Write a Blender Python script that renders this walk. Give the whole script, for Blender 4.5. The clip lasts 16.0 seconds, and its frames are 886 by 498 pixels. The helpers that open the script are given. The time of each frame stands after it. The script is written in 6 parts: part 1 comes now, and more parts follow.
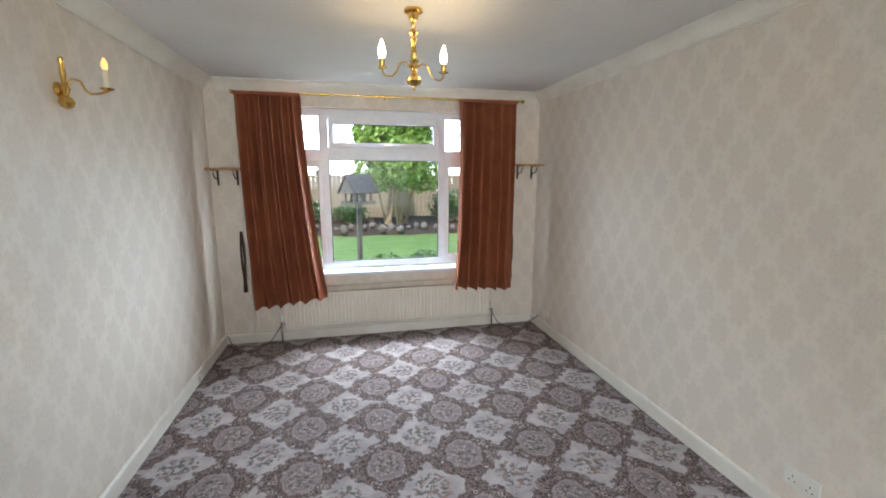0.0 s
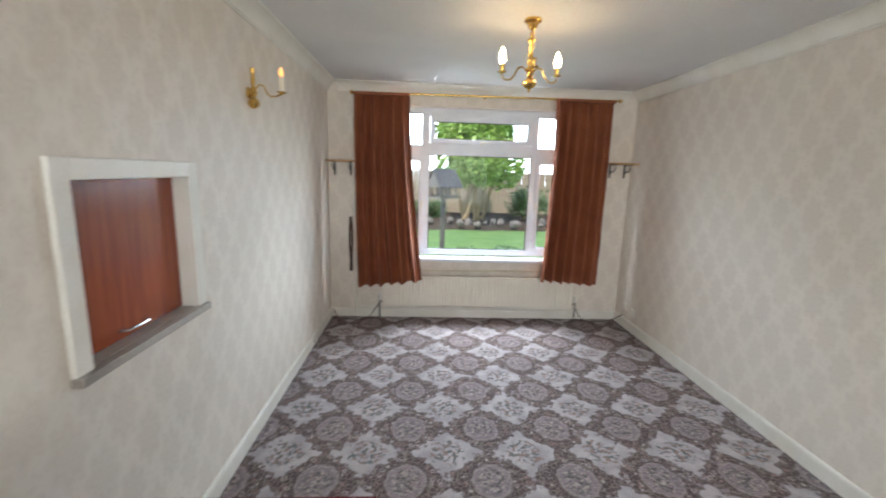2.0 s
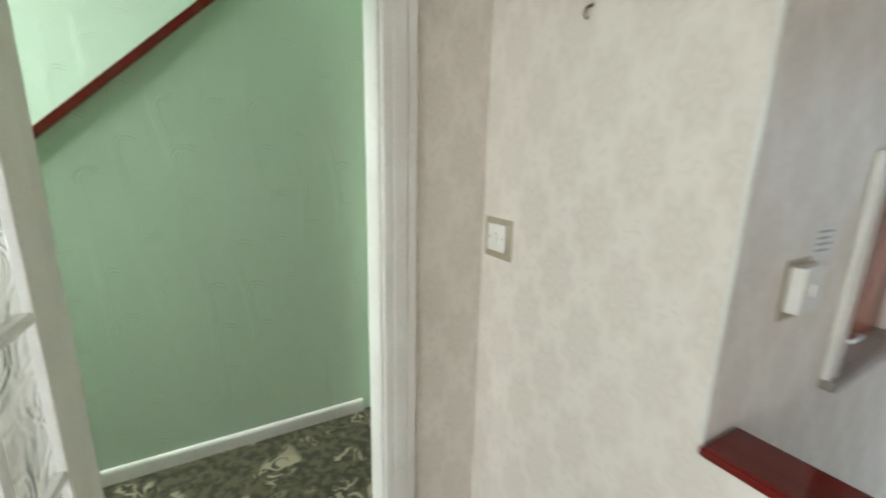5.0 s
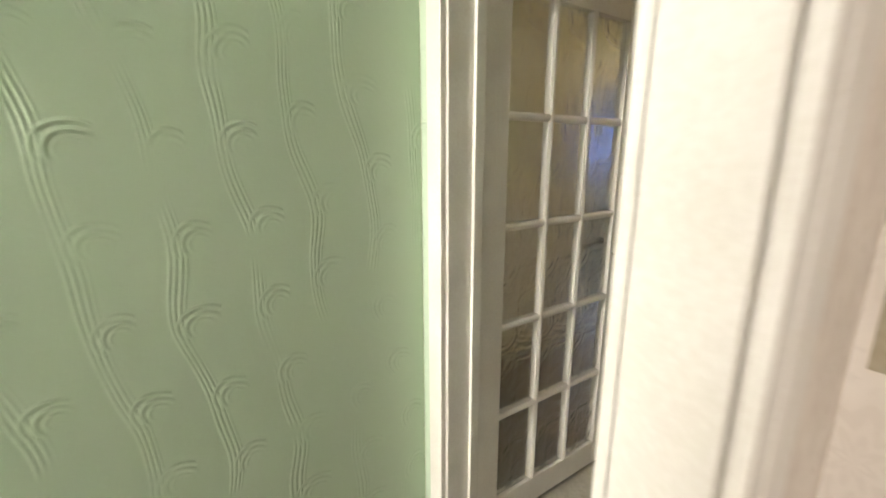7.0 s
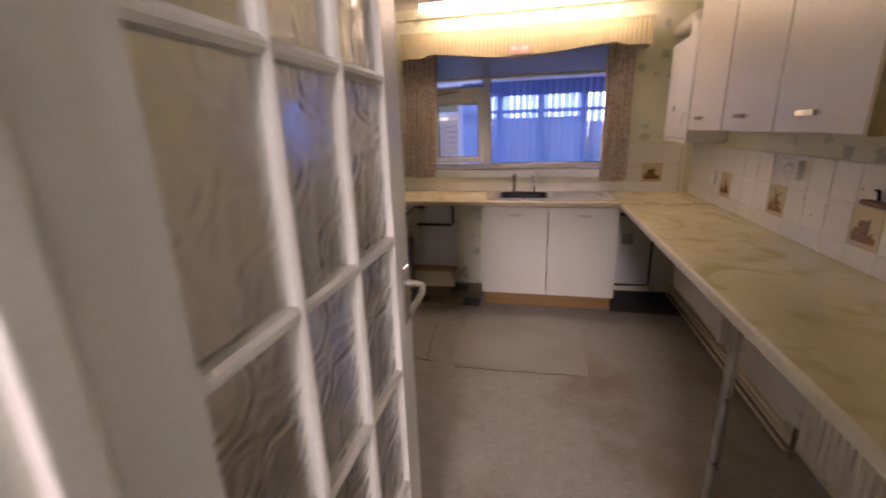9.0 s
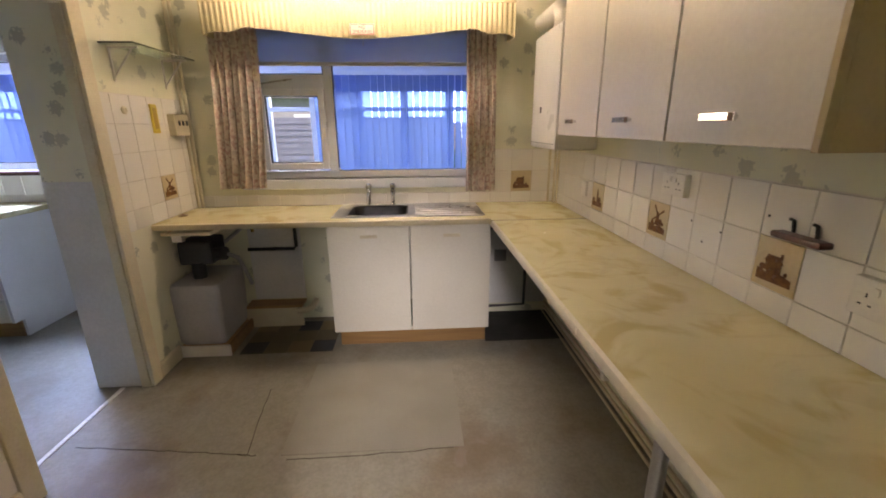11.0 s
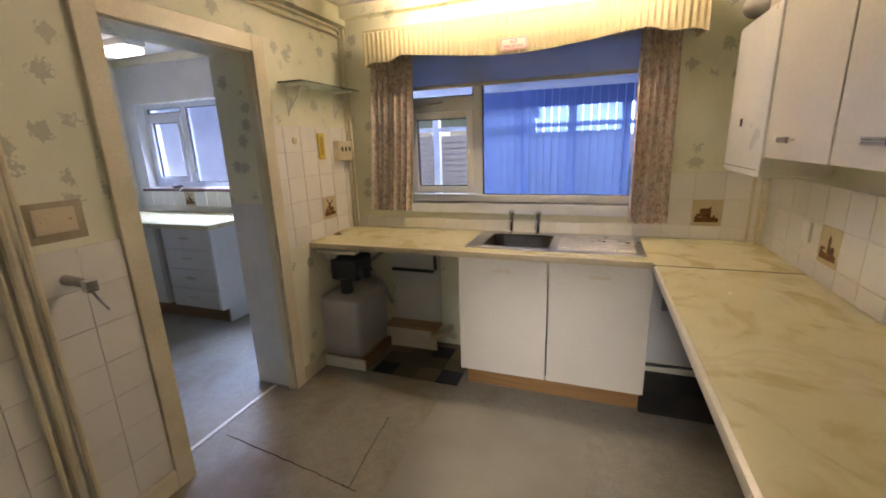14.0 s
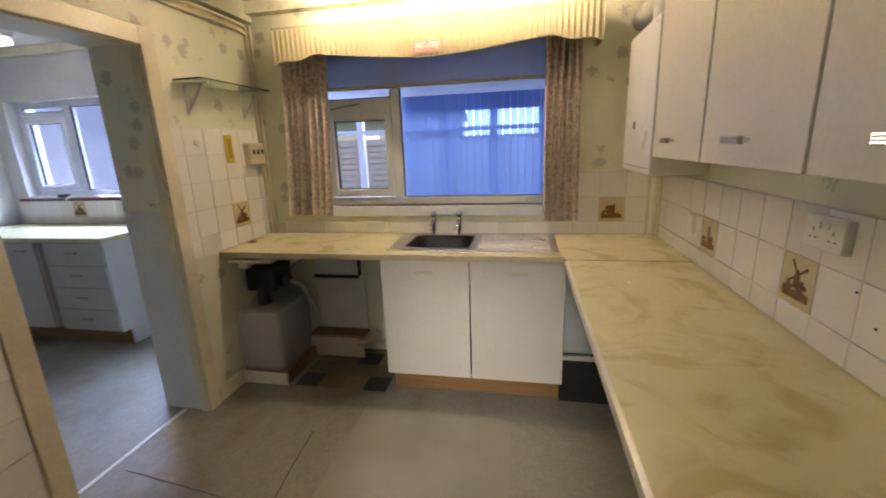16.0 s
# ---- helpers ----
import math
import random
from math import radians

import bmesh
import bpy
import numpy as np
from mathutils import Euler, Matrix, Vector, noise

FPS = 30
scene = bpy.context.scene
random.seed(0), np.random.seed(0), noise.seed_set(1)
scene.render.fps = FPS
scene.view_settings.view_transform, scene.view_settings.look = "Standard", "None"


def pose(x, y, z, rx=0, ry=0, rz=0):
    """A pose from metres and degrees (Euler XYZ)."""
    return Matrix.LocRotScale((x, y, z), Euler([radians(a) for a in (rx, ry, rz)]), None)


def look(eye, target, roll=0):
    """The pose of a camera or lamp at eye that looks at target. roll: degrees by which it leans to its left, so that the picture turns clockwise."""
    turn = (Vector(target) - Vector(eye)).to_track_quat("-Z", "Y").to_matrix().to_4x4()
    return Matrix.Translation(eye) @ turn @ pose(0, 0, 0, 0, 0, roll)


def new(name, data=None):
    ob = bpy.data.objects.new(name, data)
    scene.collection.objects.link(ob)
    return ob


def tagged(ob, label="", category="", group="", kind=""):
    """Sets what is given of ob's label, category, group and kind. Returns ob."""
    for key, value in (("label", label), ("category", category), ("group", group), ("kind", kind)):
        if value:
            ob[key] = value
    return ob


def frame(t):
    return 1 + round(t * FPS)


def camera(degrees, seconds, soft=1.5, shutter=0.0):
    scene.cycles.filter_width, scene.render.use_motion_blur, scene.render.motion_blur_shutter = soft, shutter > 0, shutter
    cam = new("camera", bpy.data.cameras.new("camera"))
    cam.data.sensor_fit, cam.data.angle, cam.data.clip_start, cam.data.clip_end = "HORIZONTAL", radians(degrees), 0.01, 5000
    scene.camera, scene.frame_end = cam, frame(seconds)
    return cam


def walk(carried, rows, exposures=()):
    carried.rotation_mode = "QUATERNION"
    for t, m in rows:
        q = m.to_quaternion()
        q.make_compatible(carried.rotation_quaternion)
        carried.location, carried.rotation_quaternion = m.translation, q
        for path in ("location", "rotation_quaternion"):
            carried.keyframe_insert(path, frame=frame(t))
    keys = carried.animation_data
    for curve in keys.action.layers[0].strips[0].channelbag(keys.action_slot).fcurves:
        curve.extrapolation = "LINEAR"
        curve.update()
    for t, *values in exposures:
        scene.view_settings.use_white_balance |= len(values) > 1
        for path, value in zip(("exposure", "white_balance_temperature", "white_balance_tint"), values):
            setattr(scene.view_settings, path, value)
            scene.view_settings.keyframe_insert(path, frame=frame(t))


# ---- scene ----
cam = camera(93.7, 16.0, soft=1.8, shutter=0.5)
PATH = [
    (0, (1.176, -0.29, 1.556), (1.607, 1.632, 1.209), 0.1),
    (0.5, (1.132, -0.332, 1.582), (1.579, 1.595, 1.284), 0.4),
    (1, (1.07, -0.388, 1.582), (1.492, 1.546, 1.298), 0.7),
    (1.5, (0.988, -0.457, 1.557), (1.316, 1.492, 1.245), 1.3),
    (2, (0.933, -0.518, 1.528), (1.039, 1.445, 1.165), 1.8),
    (2.5, (0.926, -0.613, 1.514), (0.679, 1.331, 1.114), 2.1),
    (3, (0.913, -0.72, 1.515), (0.277, 1.131, 1.101), 2.2),
    (3.5, (0.87, -0.788, 1.514), (-0.121, 0.899, 1.1), 2.2),
    (4, (0.758, -0.818, 1.521), (-0.523, 0.659, 1.099), 2.2),
    (4.5, (0.55, -0.825, 1.511), (-0.957, 0.416, 1.075), 2.0),
    (5, (0.356, -0.804, 1.51), (-1.327, 0.176, 1.055), 1.3),
    (5.2, (0.272, -0.788, 1.514), (-1.461, 0.094, 1.053), 0.8),
    (7.3, (-0.8, -0.674, 1.446), (-2.327, 0.534, 0.989), -0.7),
    (7.5, (-0.898, -0.636, 1.446), (-2.336, 0.673, 0.976), -0.9),
    (8, (-1.153, -0.52, 1.446), (-2.304, 1.037, 0.947), -1.6),
    (8.5, (-1.283, -0.313, 1.443), (-2.079, 1.444, 0.913), -2.0),
    (9, (-1.314, -0.096, 1.457), (-1.751, 1.775, 0.903), -1.8),
    (9.5, (-1.352, 0.134, 1.447), (-1.486, 2.047, 0.88), -1.2),
    (10, (-1.306, 0.319, 1.45), (-1.23, 2.233, 0.874), -0.7),
    (10.2, (-1.27, 0.381, 1.452), (-1.139, 2.291, 0.875), -0.4),
    (12.3, (-1.096, 0.833, 1.47), (-1.152, 2.76, 0.936), 0.1),
    (12.5, (-1.072, 0.855, 1.48), (-1.213, 2.779, 0.951), -0.1),
    (13, (-1.019, 0.901, 1.495), (-1.388, 2.798, 0.981), -0.7),
    (13.5, (-1.012, 0.923, 1.501), (-1.566, 2.777, 0.996), -1.4),
    (14, (-1.014, 0.919, 1.504), (-1.688, 2.735, 1.009), -2.0),
    (14.5, (-1.01, 0.909, 1.512), (-1.718, 2.714, 1.02), -2.4),
    (15, (-1.001, 0.902, 1.505), (-1.656, 2.728, 1.016), -2.4),
    (15.5, (-0.965, 0.918, 1.491), (-1.502, 2.781, 1.003), -2.3),
    (16, (-0.94, 0.953, 1.489), (-1.318, 2.856, 1.001), -2.1),
]
EXPOSURES = [
    (0.0, 0.22, 6350, 9), (2.0, 0.28, 6350, 9), (3.0, 0.08, 6350, 9), (3.5, 0.02, 6350, 10), (5.0, 0.05, 6150, 5), (7.3, 0.15, 7350, 24), (8.0, 0.05, 7000, 40), (8.6, -0.28, 6900, 47),
    (9.2, 0.2, 6900, 40), (10.2, 0.5, 7000, 30), (12.5, 0.34, 7000, 27), (16.0, 0.32, 7050, 23)]
walk(cam, [(t, look(eye, target, roll)) for t, eye, target, roll in PATH], EXPOSURES)

# ---------- world, sun, added daylight lamps, exposure ---
world = bpy.data.worlds.new("world")
scene.world = world
world.use_nodes = True
wn = world.node_tree
sky = wn.nodes.new("ShaderNodeTexSky")
sky.sky_type = 'NISHITA'
sky.sun_disc = False
sky.sun_elevation = radians(56)
sky.sun_rotation = radians(200)
wn.links.new(sky.outputs[0], wn.nodes["Background"].inputs[0])
wn.nodes["Background"].inputs[1].default_value = 0.15

sun = new("sun", bpy.data.lights.new("sun", 'SUN'))
sun.data.energy = 4.5
sun.data.angle = radians(3)
sun.data.color = (1.0, 0.93, 0.82)
sun.matrix_world = look((0, 0, 0), (0.2, 0.52, -0.83))


def area_lamp(name, centre, towards, w, h, watts, colour):
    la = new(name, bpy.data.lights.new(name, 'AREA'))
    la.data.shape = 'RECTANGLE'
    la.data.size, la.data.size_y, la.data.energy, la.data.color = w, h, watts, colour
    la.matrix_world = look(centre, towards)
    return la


# Added area lamp outside, hidden above the window head, boosting the sky's light.
area_lamp("dining_daylight_fill", (1.52, 4.42, 2.62), (1.52, 2.4, 0.7), 2.2, 0.8, 225, (0.84, 0.92, 1.0))
area_lamp("lounge_daylight", (1.3, -4.57, 1.45), (1.3, 0, 1.2), 3.2, 1.7, 108, (0.98, 0.99, 1.0))
# Added unseen lamp over the stairs, with narrow spread, to brighten the hall wall.
area_lamp("stair_fill", (-1.25, -4.40, 3.45), (-2.35, -0.6, 0.9), 1.5, 1.1, 92, (0.97, 1.0, 0.97)).data.spread = radians(70)
# Added lamp hidden above the utility window, tilted in to brighten the room.
area_lamp("utility_daylight_fill", (-4.63, 4.50, 2.22), (-4.43, 3.2, 0.3), 1.8, 0.36, 190, (0.42, 0.60, 1.0))

# ---------- materials ----------


class Nodes:
    """A small writer of node materials."""

    def __init__(self, name, rough=0.5, metal=0.0):
        self.mat = bpy.data.materials.new(name)
        self.mat.use_nodes = True
        self.nt = self.mat.node_tree
        self.b = self.nt.nodes["Principled BSDF"]
        self.b.inputs["Roughness"].default_value = rough
        self.b.inputs["Metallic"].default_value = metal
        self.co = self.nt.nodes.new("ShaderNodeTexCoord").outputs["Object"]

    def put(self, sock, v):
        if isinstance(v, bpy.types.NodeSocket):
            self.nt.links.new(v, sock)
        else:
            sock.default_value = v

    def m(self, op, a, b=0.0, c=0.0):
        n = self.nt.nodes.new("ShaderNodeMath")
        n.operation = op
        for s, v in zip(n.inputs, (a, b, c)):
            self.put(s, v)
        return n.outputs[0]

    def xyz(self, v=None):
        n = self.nt.nodes.new("ShaderNodeSeparateXYZ")
        self.put(n.inputs[0], v if v is not None else self.co)
        return n.outputs

    def vec(self, x, y, z):
        n = self.nt.nodes.new("ShaderNodeCombineXYZ")
        for s, v in zip(n.inputs, (x, y, z)):
            self.put(s, v)
        return n.outputs[0]

    def scale(self, s):
        n = self.nt.nodes.new("ShaderNodeMapping")
        self.put(n.inputs[0], self.co)
        n.inputs["Scale"].default_value = s
        return n.outputs[0]

    def noise(self, scale, detail=3.0, co=None, dist=0.0):
        n = self.nt.nodes.new("ShaderNodeTexNoise")
        self.put(n.inputs["Vector"], co if co is not None else self.co)
        n.inputs["Scale"].default_value, n.inputs["Detail"].default_value = scale, detail
        n.inputs["Distortion"].default_value = dist
        return n.outputs[0]

    def voronoi(self, scale, feature='F1', co=None, out="Distance"):
        n = self.nt.nodes.new("ShaderNodeTexVoronoi")
        n.feature = feature
        self.put(n.inputs["Vector"], co if co is not None else self.co)
        n.inputs["Scale"].default_value = scale
        return n.outputs[out]

    def ramp(self, f, lo, hi):
        n = self.nt.nodes.new("ShaderNodeMapRange")
        n.interpolation_type = 'SMOOTHSTEP'
        self.put(n.inputs[0], f)
        n.inputs[1].default_value, n.inputs[2].default_value = lo, hi
        return n.outputs[0]

    def mix(self, f, a, b):
        n = self.nt.nodes.new("ShaderNodeMix")
        n.data_type = 'RGBA'
        self.put(n.inputs[0], f)
        self.put(n.inputs[6], (*a, 1) if isinstance(a, tuple) else a)
        self.put(n.inputs[7], (*b, 1) if isinstance(b, tuple) else b)
        return n.outputs[2]

    def rand(self):
        return self.nt.nodes.new("ShaderNodeObjectInfo").outputs["Random"]

    def colour(self, c):
        self.put(self.b.inputs["Base Color"], (*c, 1) if isinstance(c, tuple) else c)
        return self

    def gloss(self, r):
        self.put(self.b.inputs["Roughness"], r)
        return self

    def bump(self, h, strength=0.3, dist=0.01):
        n = self.nt.nodes.new("ShaderNodeBump")
        n.inputs["Strength"].default_value, n.inputs["Distance"].default_value = strength, dist
        self.put(n.inputs["Height"], h)
        self.nt.links.new(n.outputs[0], self.b.inputs["Normal"])
        return self


def surface(name, a, b, rough=0.5, metal=0.0, big=3.0, fine=60.0, bump=0.1, dist=0.002):
    """Two colours stirred by coarse and fine noise, with a fine relief."""
    n = Nodes(name, rough, metal)
    f = n.m('ADD', n.m('MULTIPLY', n.noise(big), 0.65), n.m('MULTIPLY', n.noise(fine), 0.35))
    n.colour(n.mix(n.ramp(f, 0.35, 0.65), a, b))
    n.gloss(n.m('MULTIPLY_ADD', n.noise(big * 2.3), 0.16, rough - 0.08))
    n.bump(n.noise(fine), bump, dist)
    return n.mat


def opal(name, c, share=0.6):
    """A thin sheet that lets soft light through."""
    n = Nodes(name, 0.6)
    n.colour(c)
    t = n.nt.nodes.new("ShaderNodeBsdfTranslucent")
    t.inputs["Color"].default_value = (*c, 1)
    x = n.nt.nodes.new("ShaderNodeMixShader")
    x.inputs[0].default_value = share
    n.nt.links.new(n.b.outputs[0], x.inputs[1])
    n.nt.links.new(t.outputs[0], x.inputs[2])
    n.nt.links.new(x.outputs[0], n.nt.nodes["Material Output"].inputs["Surface"])
    return n.mat


def plain(name, c, rough=0.5, metal=0.0):
    return surface(name, c, tuple(v * 0.9 for v in c), rough, metal, 6.0, 90.0, 0.05, 0.001)


def damask(name, light, dark, sheen):
    """Embossed wallpaper with medallions in a half-drop repeat, 21 by 30 cm."""
    n = Nodes(name, 0.55)
    x, y, z = n.xyz()
    u = n.m('DIVIDE', n.m('ADD', x, y), 0.21)
    v = n.m('DIVIDE', z, 0.30)

    def cell(du, dv):
        a = n.m('SUBTRACT', n.m('FRACT', n.m('ADD', u, du)), 0.5)
        b = n.m('SUBTRACT', n.m('FRACT', n.m('ADD', v, dv)), 0.5)
        r = n.m('SQRT', n.m('ADD', n.m('POWER', n.m('ABSOLUTE', a), 2.0), n.m('MULTIPLY', n.m('POWER', n.m('ABSOLUTE', b), 2.0), 0.75)))
        t = n.m('ARCTAN2', b, a)
        r = n.m('MULTIPLY_ADD', n.m('SINE', n.m('MULTIPLY', t, 8.0)), 0.04, r)
        return r
    r = n.m('MINIMUM', cell(0.0, 0.0), cell(0.5, 0.5))
    curl = n.m('ADD', r, n.m('MULTIPLY', n.noise(26.0, 2.0), 0.16))
    wave = n.m('SINE', n.m('MULTIPLY', curl, 52.0))
    body = n.ramp(n.m('ADD', r, n.m('MULTIPLY', n.noise(30.0, 2.0), 0.10)), 0.385, 0.30)
    motif = n.m('MULTIPLY', n.m('MULTIPLY_ADD', n.ramp(wave, -0.3, 0.5), 0.45, 0.55), body)
    leaf = n.m('MULTIPLY', n.ramp(n.noise(55.0, 2.0), 0.50, 0.60), n.ramp(r, 0.34, 0.40))
    f = n.m('ADD', n.m('MULTIPLY', motif, 0.62), n.m('MULTIPLY', leaf, 0.45))
    f = n.m('MULTIPLY', f, n.m('MULTIPLY_ADD', n.noise(1.6), 0.9, 0.35))
    base = n.mix(f, light, dark)
    stain = n.ramp(n.noise(1.3, 4.0), 0.5, 0.75)
    n.colour(n.mix(n.m('MULTIPLY', stain, 0.22), base, tuple(c * 0.82 for c in dark)))
    n.gloss(n.m('MULTIPLY_ADD', f, 0.25, sheen))
    n.bump(n.m('ADD', f, n.m('MULTIPLY', n.noise(160.0), 0.5)), 0.12, 0.002)
    return n.mat


def fern_paper(name, a, b):
    """Painted relief paper: tall ribbed stems with curling fronds."""
    n = Nodes(name, 0.55)
    x, y, z = n.xyz()
    wob = n.m('MULTIPLY', n.noise(2.2, 1.0), 0.16)
    s = n.m('DIVIDE', n.m('ADD', n.m('ADD', x, y), n.m('ADD', wob, n.m('MULTIPLY', z, 0.10))), 0.17)
    cell = n.m('FRACT', s)
    off = n.m('ABSOLUTE', n.m('SUBTRACT', cell, 0.5))
    stem = n.m('MULTIPLY', n.m('MULTIPLY_ADD', n.m('SINE', n.m('MULTIPLY', cell, 95.0)), 0.5, 0.5), n.ramp(off, 0.13, 0.07))
    stem = n.m('MULTIPLY', stem, n.ramp(n.noise(2.5, 1.0, n.scale((1, 1, 0.6))), 0.36, 0.5))
    row = n.m('FLOOR', s)
    v = n.m('DIVIDE', n.m('ADD', z, n.m('MULTIPLY', n.m('SINE', n.m('MULTIPLY', row, 12.9)), 0.31)), 0.21)
    q = n.m('FRACT', v)
    dx = n.m('SUBTRACT', cell, 0.80)
    dz = n.m('SUBTRACT', q, 0.35)
    rr = n.m('SQRT', n.m('ADD', n.m('MULTIPLY', dx, dx), n.m('MULTIPLY', n.m('MULTIPLY', dz, dz), 1.5)))
    arc = n.m('MULTIPLY', n.m('MULTIPLY_ADD', n.m('SINE', n.m('MULTIPLY', rr, 62.0)), 0.5, 0.5), n.m('MULTIPLY', n.ramp(rr, 0.42, 0.34), n.ramp(rr, 0.10, 0.18)))
    arc = n.m('MULTIPLY', arc, n.ramp(n.m('ADD', dz, n.m('MULTIPLY', dx, -0.6)), -0.05, 0.12))
    h = n.m('MAXIMUM', stem, arc)
    h = n.m('MULTIPLY', h, n.ramp(n.noise(5.0, 1.0), 0.34, 0.55))
    n.colour(n.mix(n.noise(1.6), a, b))
    n.bump(n.m('ADD', h, n.m('MULTIPLY', n.noise(120.0), 0.12)), 0.55, 0.004)
    return n.mat


def sprig_paper(name):
    """Cream-green kitchen paper with small grey flower sprigs."""
    n = Nodes(name, 0.6)
    x, y, z = n.xyz()
    p = n.vec(n.m('MULTIPLY', n.m('ADD', x, y), 8.0), n.m('MULTIPLY', z, 8.0), 0.0)
    d = n.voronoi(1.0, 'F1', p)
    rnd = n.xyz(n.voronoi(1.0, 'F1', p, "Color"))[0]
    blot = n.ramp(n.m('ADD', n.m('MULTIPLY', n.noise(70.0, 4.0), 0.8), n.m('MULTIPLY', d, -1.25)), 0.04, 0.12)
    blot = n.m('MULTIPLY', blot, n.ramp(rnd, 0.10, 0.25))
    base = n.mix(n.ramp(n.noise(2.2, 4.0), 0.35, 0.7), (0.78, 0.76, 0.60), (0.66, 0.67, 0.50))
    hue = n.mix(n.noise(30.0), (0.30, 0.28, 0.22), (0.24, 0.30, 0.26))
    n.colour(n.mix(n.m('MULTIPLY', blot, 0.52), base, hue))
    n.bump(n.noise(140.0), 0.15, 0.002)
    return n.mat


def patterned_carpet(name):
    """Patterned pile: pale diamonds with a bouquet, oval medallions between, lacy flowers on a brown ground."""
    n = Nodes(name, 0.95)
    x, y, z = n.xyz()
    u = n.m('DIVIDE', x, 0.44)
    v = n.m('DIVIDE', y, 0.44)
    w = n.m('MULTIPLY', n.m('SUBTRACT', n.noise(20.0, 4.0), 0.5), 0.55)

    def cell(du, dv):
        return (n.m('SUBTRACT', n.m('FRACT', n.m('ADD', u, du)), 0.5), n.m('SUBTRACT', n.m('FRACT', n.m('ADD', v, dv)), 0.5))

    def radius(a, b, k=1.0):
        return n.m('SQRT', n.m('ADD', n.m('MULTIPLY', a, a), n.m('MULTIPLY', n.m('MULTIPLY', b, b), k)))
    a, b = cell(0.0, 0.0)
    dia = n.m('ADD', n.m('ADD', n.m('POWER', n.m('ABSOLUTE', a), 0.9), n.m('POWER', n.m('ABSOLUTE', b), 0.9)), w)
    field = n.ramp(dia, 0.52, 0.47)
    rim = n.ramp(n.m('ABSOLUTE', n.m('SUBTRACT', dia, 0.515)), 0.035, 0.012)
    # small flowers: a pale eye, dark ring, pale petals
    d1 = n.voronoi(26.0)
    pick = n.xyz(n.voronoi(26.0, 'F1', None, "Color"))
    petal = n.m('MULTIPLY', n.ramp(n.m('SINE', n.m('MULTIPLY_ADD', d1, 22.0, 1.2)), -0.1, 0.6), n.ramp(d1, 0.62, 0.40))
    lace = n.ramp(n.voronoi(38.0, 'DISTANCE_TO_EDGE'), 0.12, 0.03)
    tint = n.mix(pick[0], (0.60, 0.52, 0.46), (0.42, 0.37, 0.43))
    tint = n.mix(n.ramp(pick[1], 0.62, 0.70), tint, (0.34, 0.21, 0.21))
    ground = n.mix(n.m('MULTIPLY', lace, 0.7), (0.075, 0.05, 0.048), (0.34, 0.28, 0.255))
    ground = n.mix(petal, ground, tint)
    # oval medallions
    c, d = cell(0.5, 0.5)
    r = n.m('ADD', radius(c, d, 0.72), n.m('MULTIPLY', w, 0.22))
    ring = n.ramp(n.m('ABSOLUTE', n.m('SUBTRACT', r, 0.225)), 0.022, 0.010)
    dark = n.ramp(n.m('ABSOLUTE', n.m('SUBTRACT', r, 0.255)), 0.022, 0.010)
    inner = n.mix(n.noise(14.0), (0.38, 0.325, 0.35), (0.28, 0.23, 0.255))
    posy = n.m('MULTIPLY', n.ramp(n.noise(46.0, 3.0), 0.44, 0.52), n.ramp(r, 0.20, 0.14))
    inner = n.mix(posy, inner, n.mix(n.ramp(n.noise(36.0), 0.44, 0.54), (0.56, 0.48, 0.44), (0.09, 0.09, 0.10)))
    out = n.mix(n.m('MULTIPLY', n.ramp(r, 0.24, 0.20), 0.72), ground, inner)
    out = n.mix(n.m('MULTIPLY', ring, 0.5), out, (0.46, 0.40, 0.39))
    out = n.mix(n.m('MULTIPLY', dark, 0.55), out, (0.10, 0.07, 0.075))
    # pale fields with a bouquet in grey-green and rose
    sr = n.m('ADD', radius(a, b), n.m('MULTIPLY', w, 0.5))
    sprig = n.m('MULTIPLY', n.ramp(n.noise(38.0, 2.0), 0.47, 0.52), n.ramp(sr, 0.245, 0.19))
    leafcol = n.mix(n.ramp(n.noise(30.0), 0.45, 0.55), (0.13, 0.155, 0.155), (0.30, 0.215, 0.185))
    pale = n.mix(sprig, n.mix(n.ramp(n.noise(9.0), 0.3, 0.7), (0.56, 0.515, 0.53), (0.39, 0.355, 0.375)), leafcol)
    out = n.mix(field, out, pale)
    out = n.mix(n.m('MULTIPLY', rim, 0.5), out, (0.17, 0.13, 0.135))
    fleck = n.m('MULTIPLY', n.ramp(n.noise(95.0, 3.0), 0.50, 0.62), n.m('MULTIPLY_ADD', field, -0.8, 1.0))
    out = n.mix(n.m('MULTIPLY', fleck, 0.5), out, (0.10, 0.075, 0.07))
    pile = n.noise(420.0, 2.0)
    n.colour(n.mix(n.m('MULTIPLY', n.ramp(pile, 0.35, 0.7), 0.28), out, (0.06, 0.05, 0.05)))
    n.bump(n.m('ADD', pile, n.m('MULTIPLY', n.noise(90.0), 0.5)), 0.5, 0.006)
    return n.mat


def scroll_carpet(name):
    """Dark green hall carpet with cream scrolls."""
    n = Nodes(name, 0.95)
    w = n.noise(5.0, 2.0, None, 1.5)
    s = n.m('SINE', n.m('MULTIPLY', w, 38.0))
    patch = n.ramp(n.noise(4.0, 2.0), 0.48, 0.58)
    f = n.m('MULTIPLY', n.ramp(s, 0.35, 0.8), patch)
    g = n.mix(n.ramp(n.noise(22.0), 0.4, 0.6), (0.035, 0.034, 0.016), (0.085, 0.078, 0.042))
    n.colour(n.mix(f, g, (0.27, 0.24, 0.16)))
    n.bump(n.noise(600.0), 0.5, 0.006)
    return n.mat


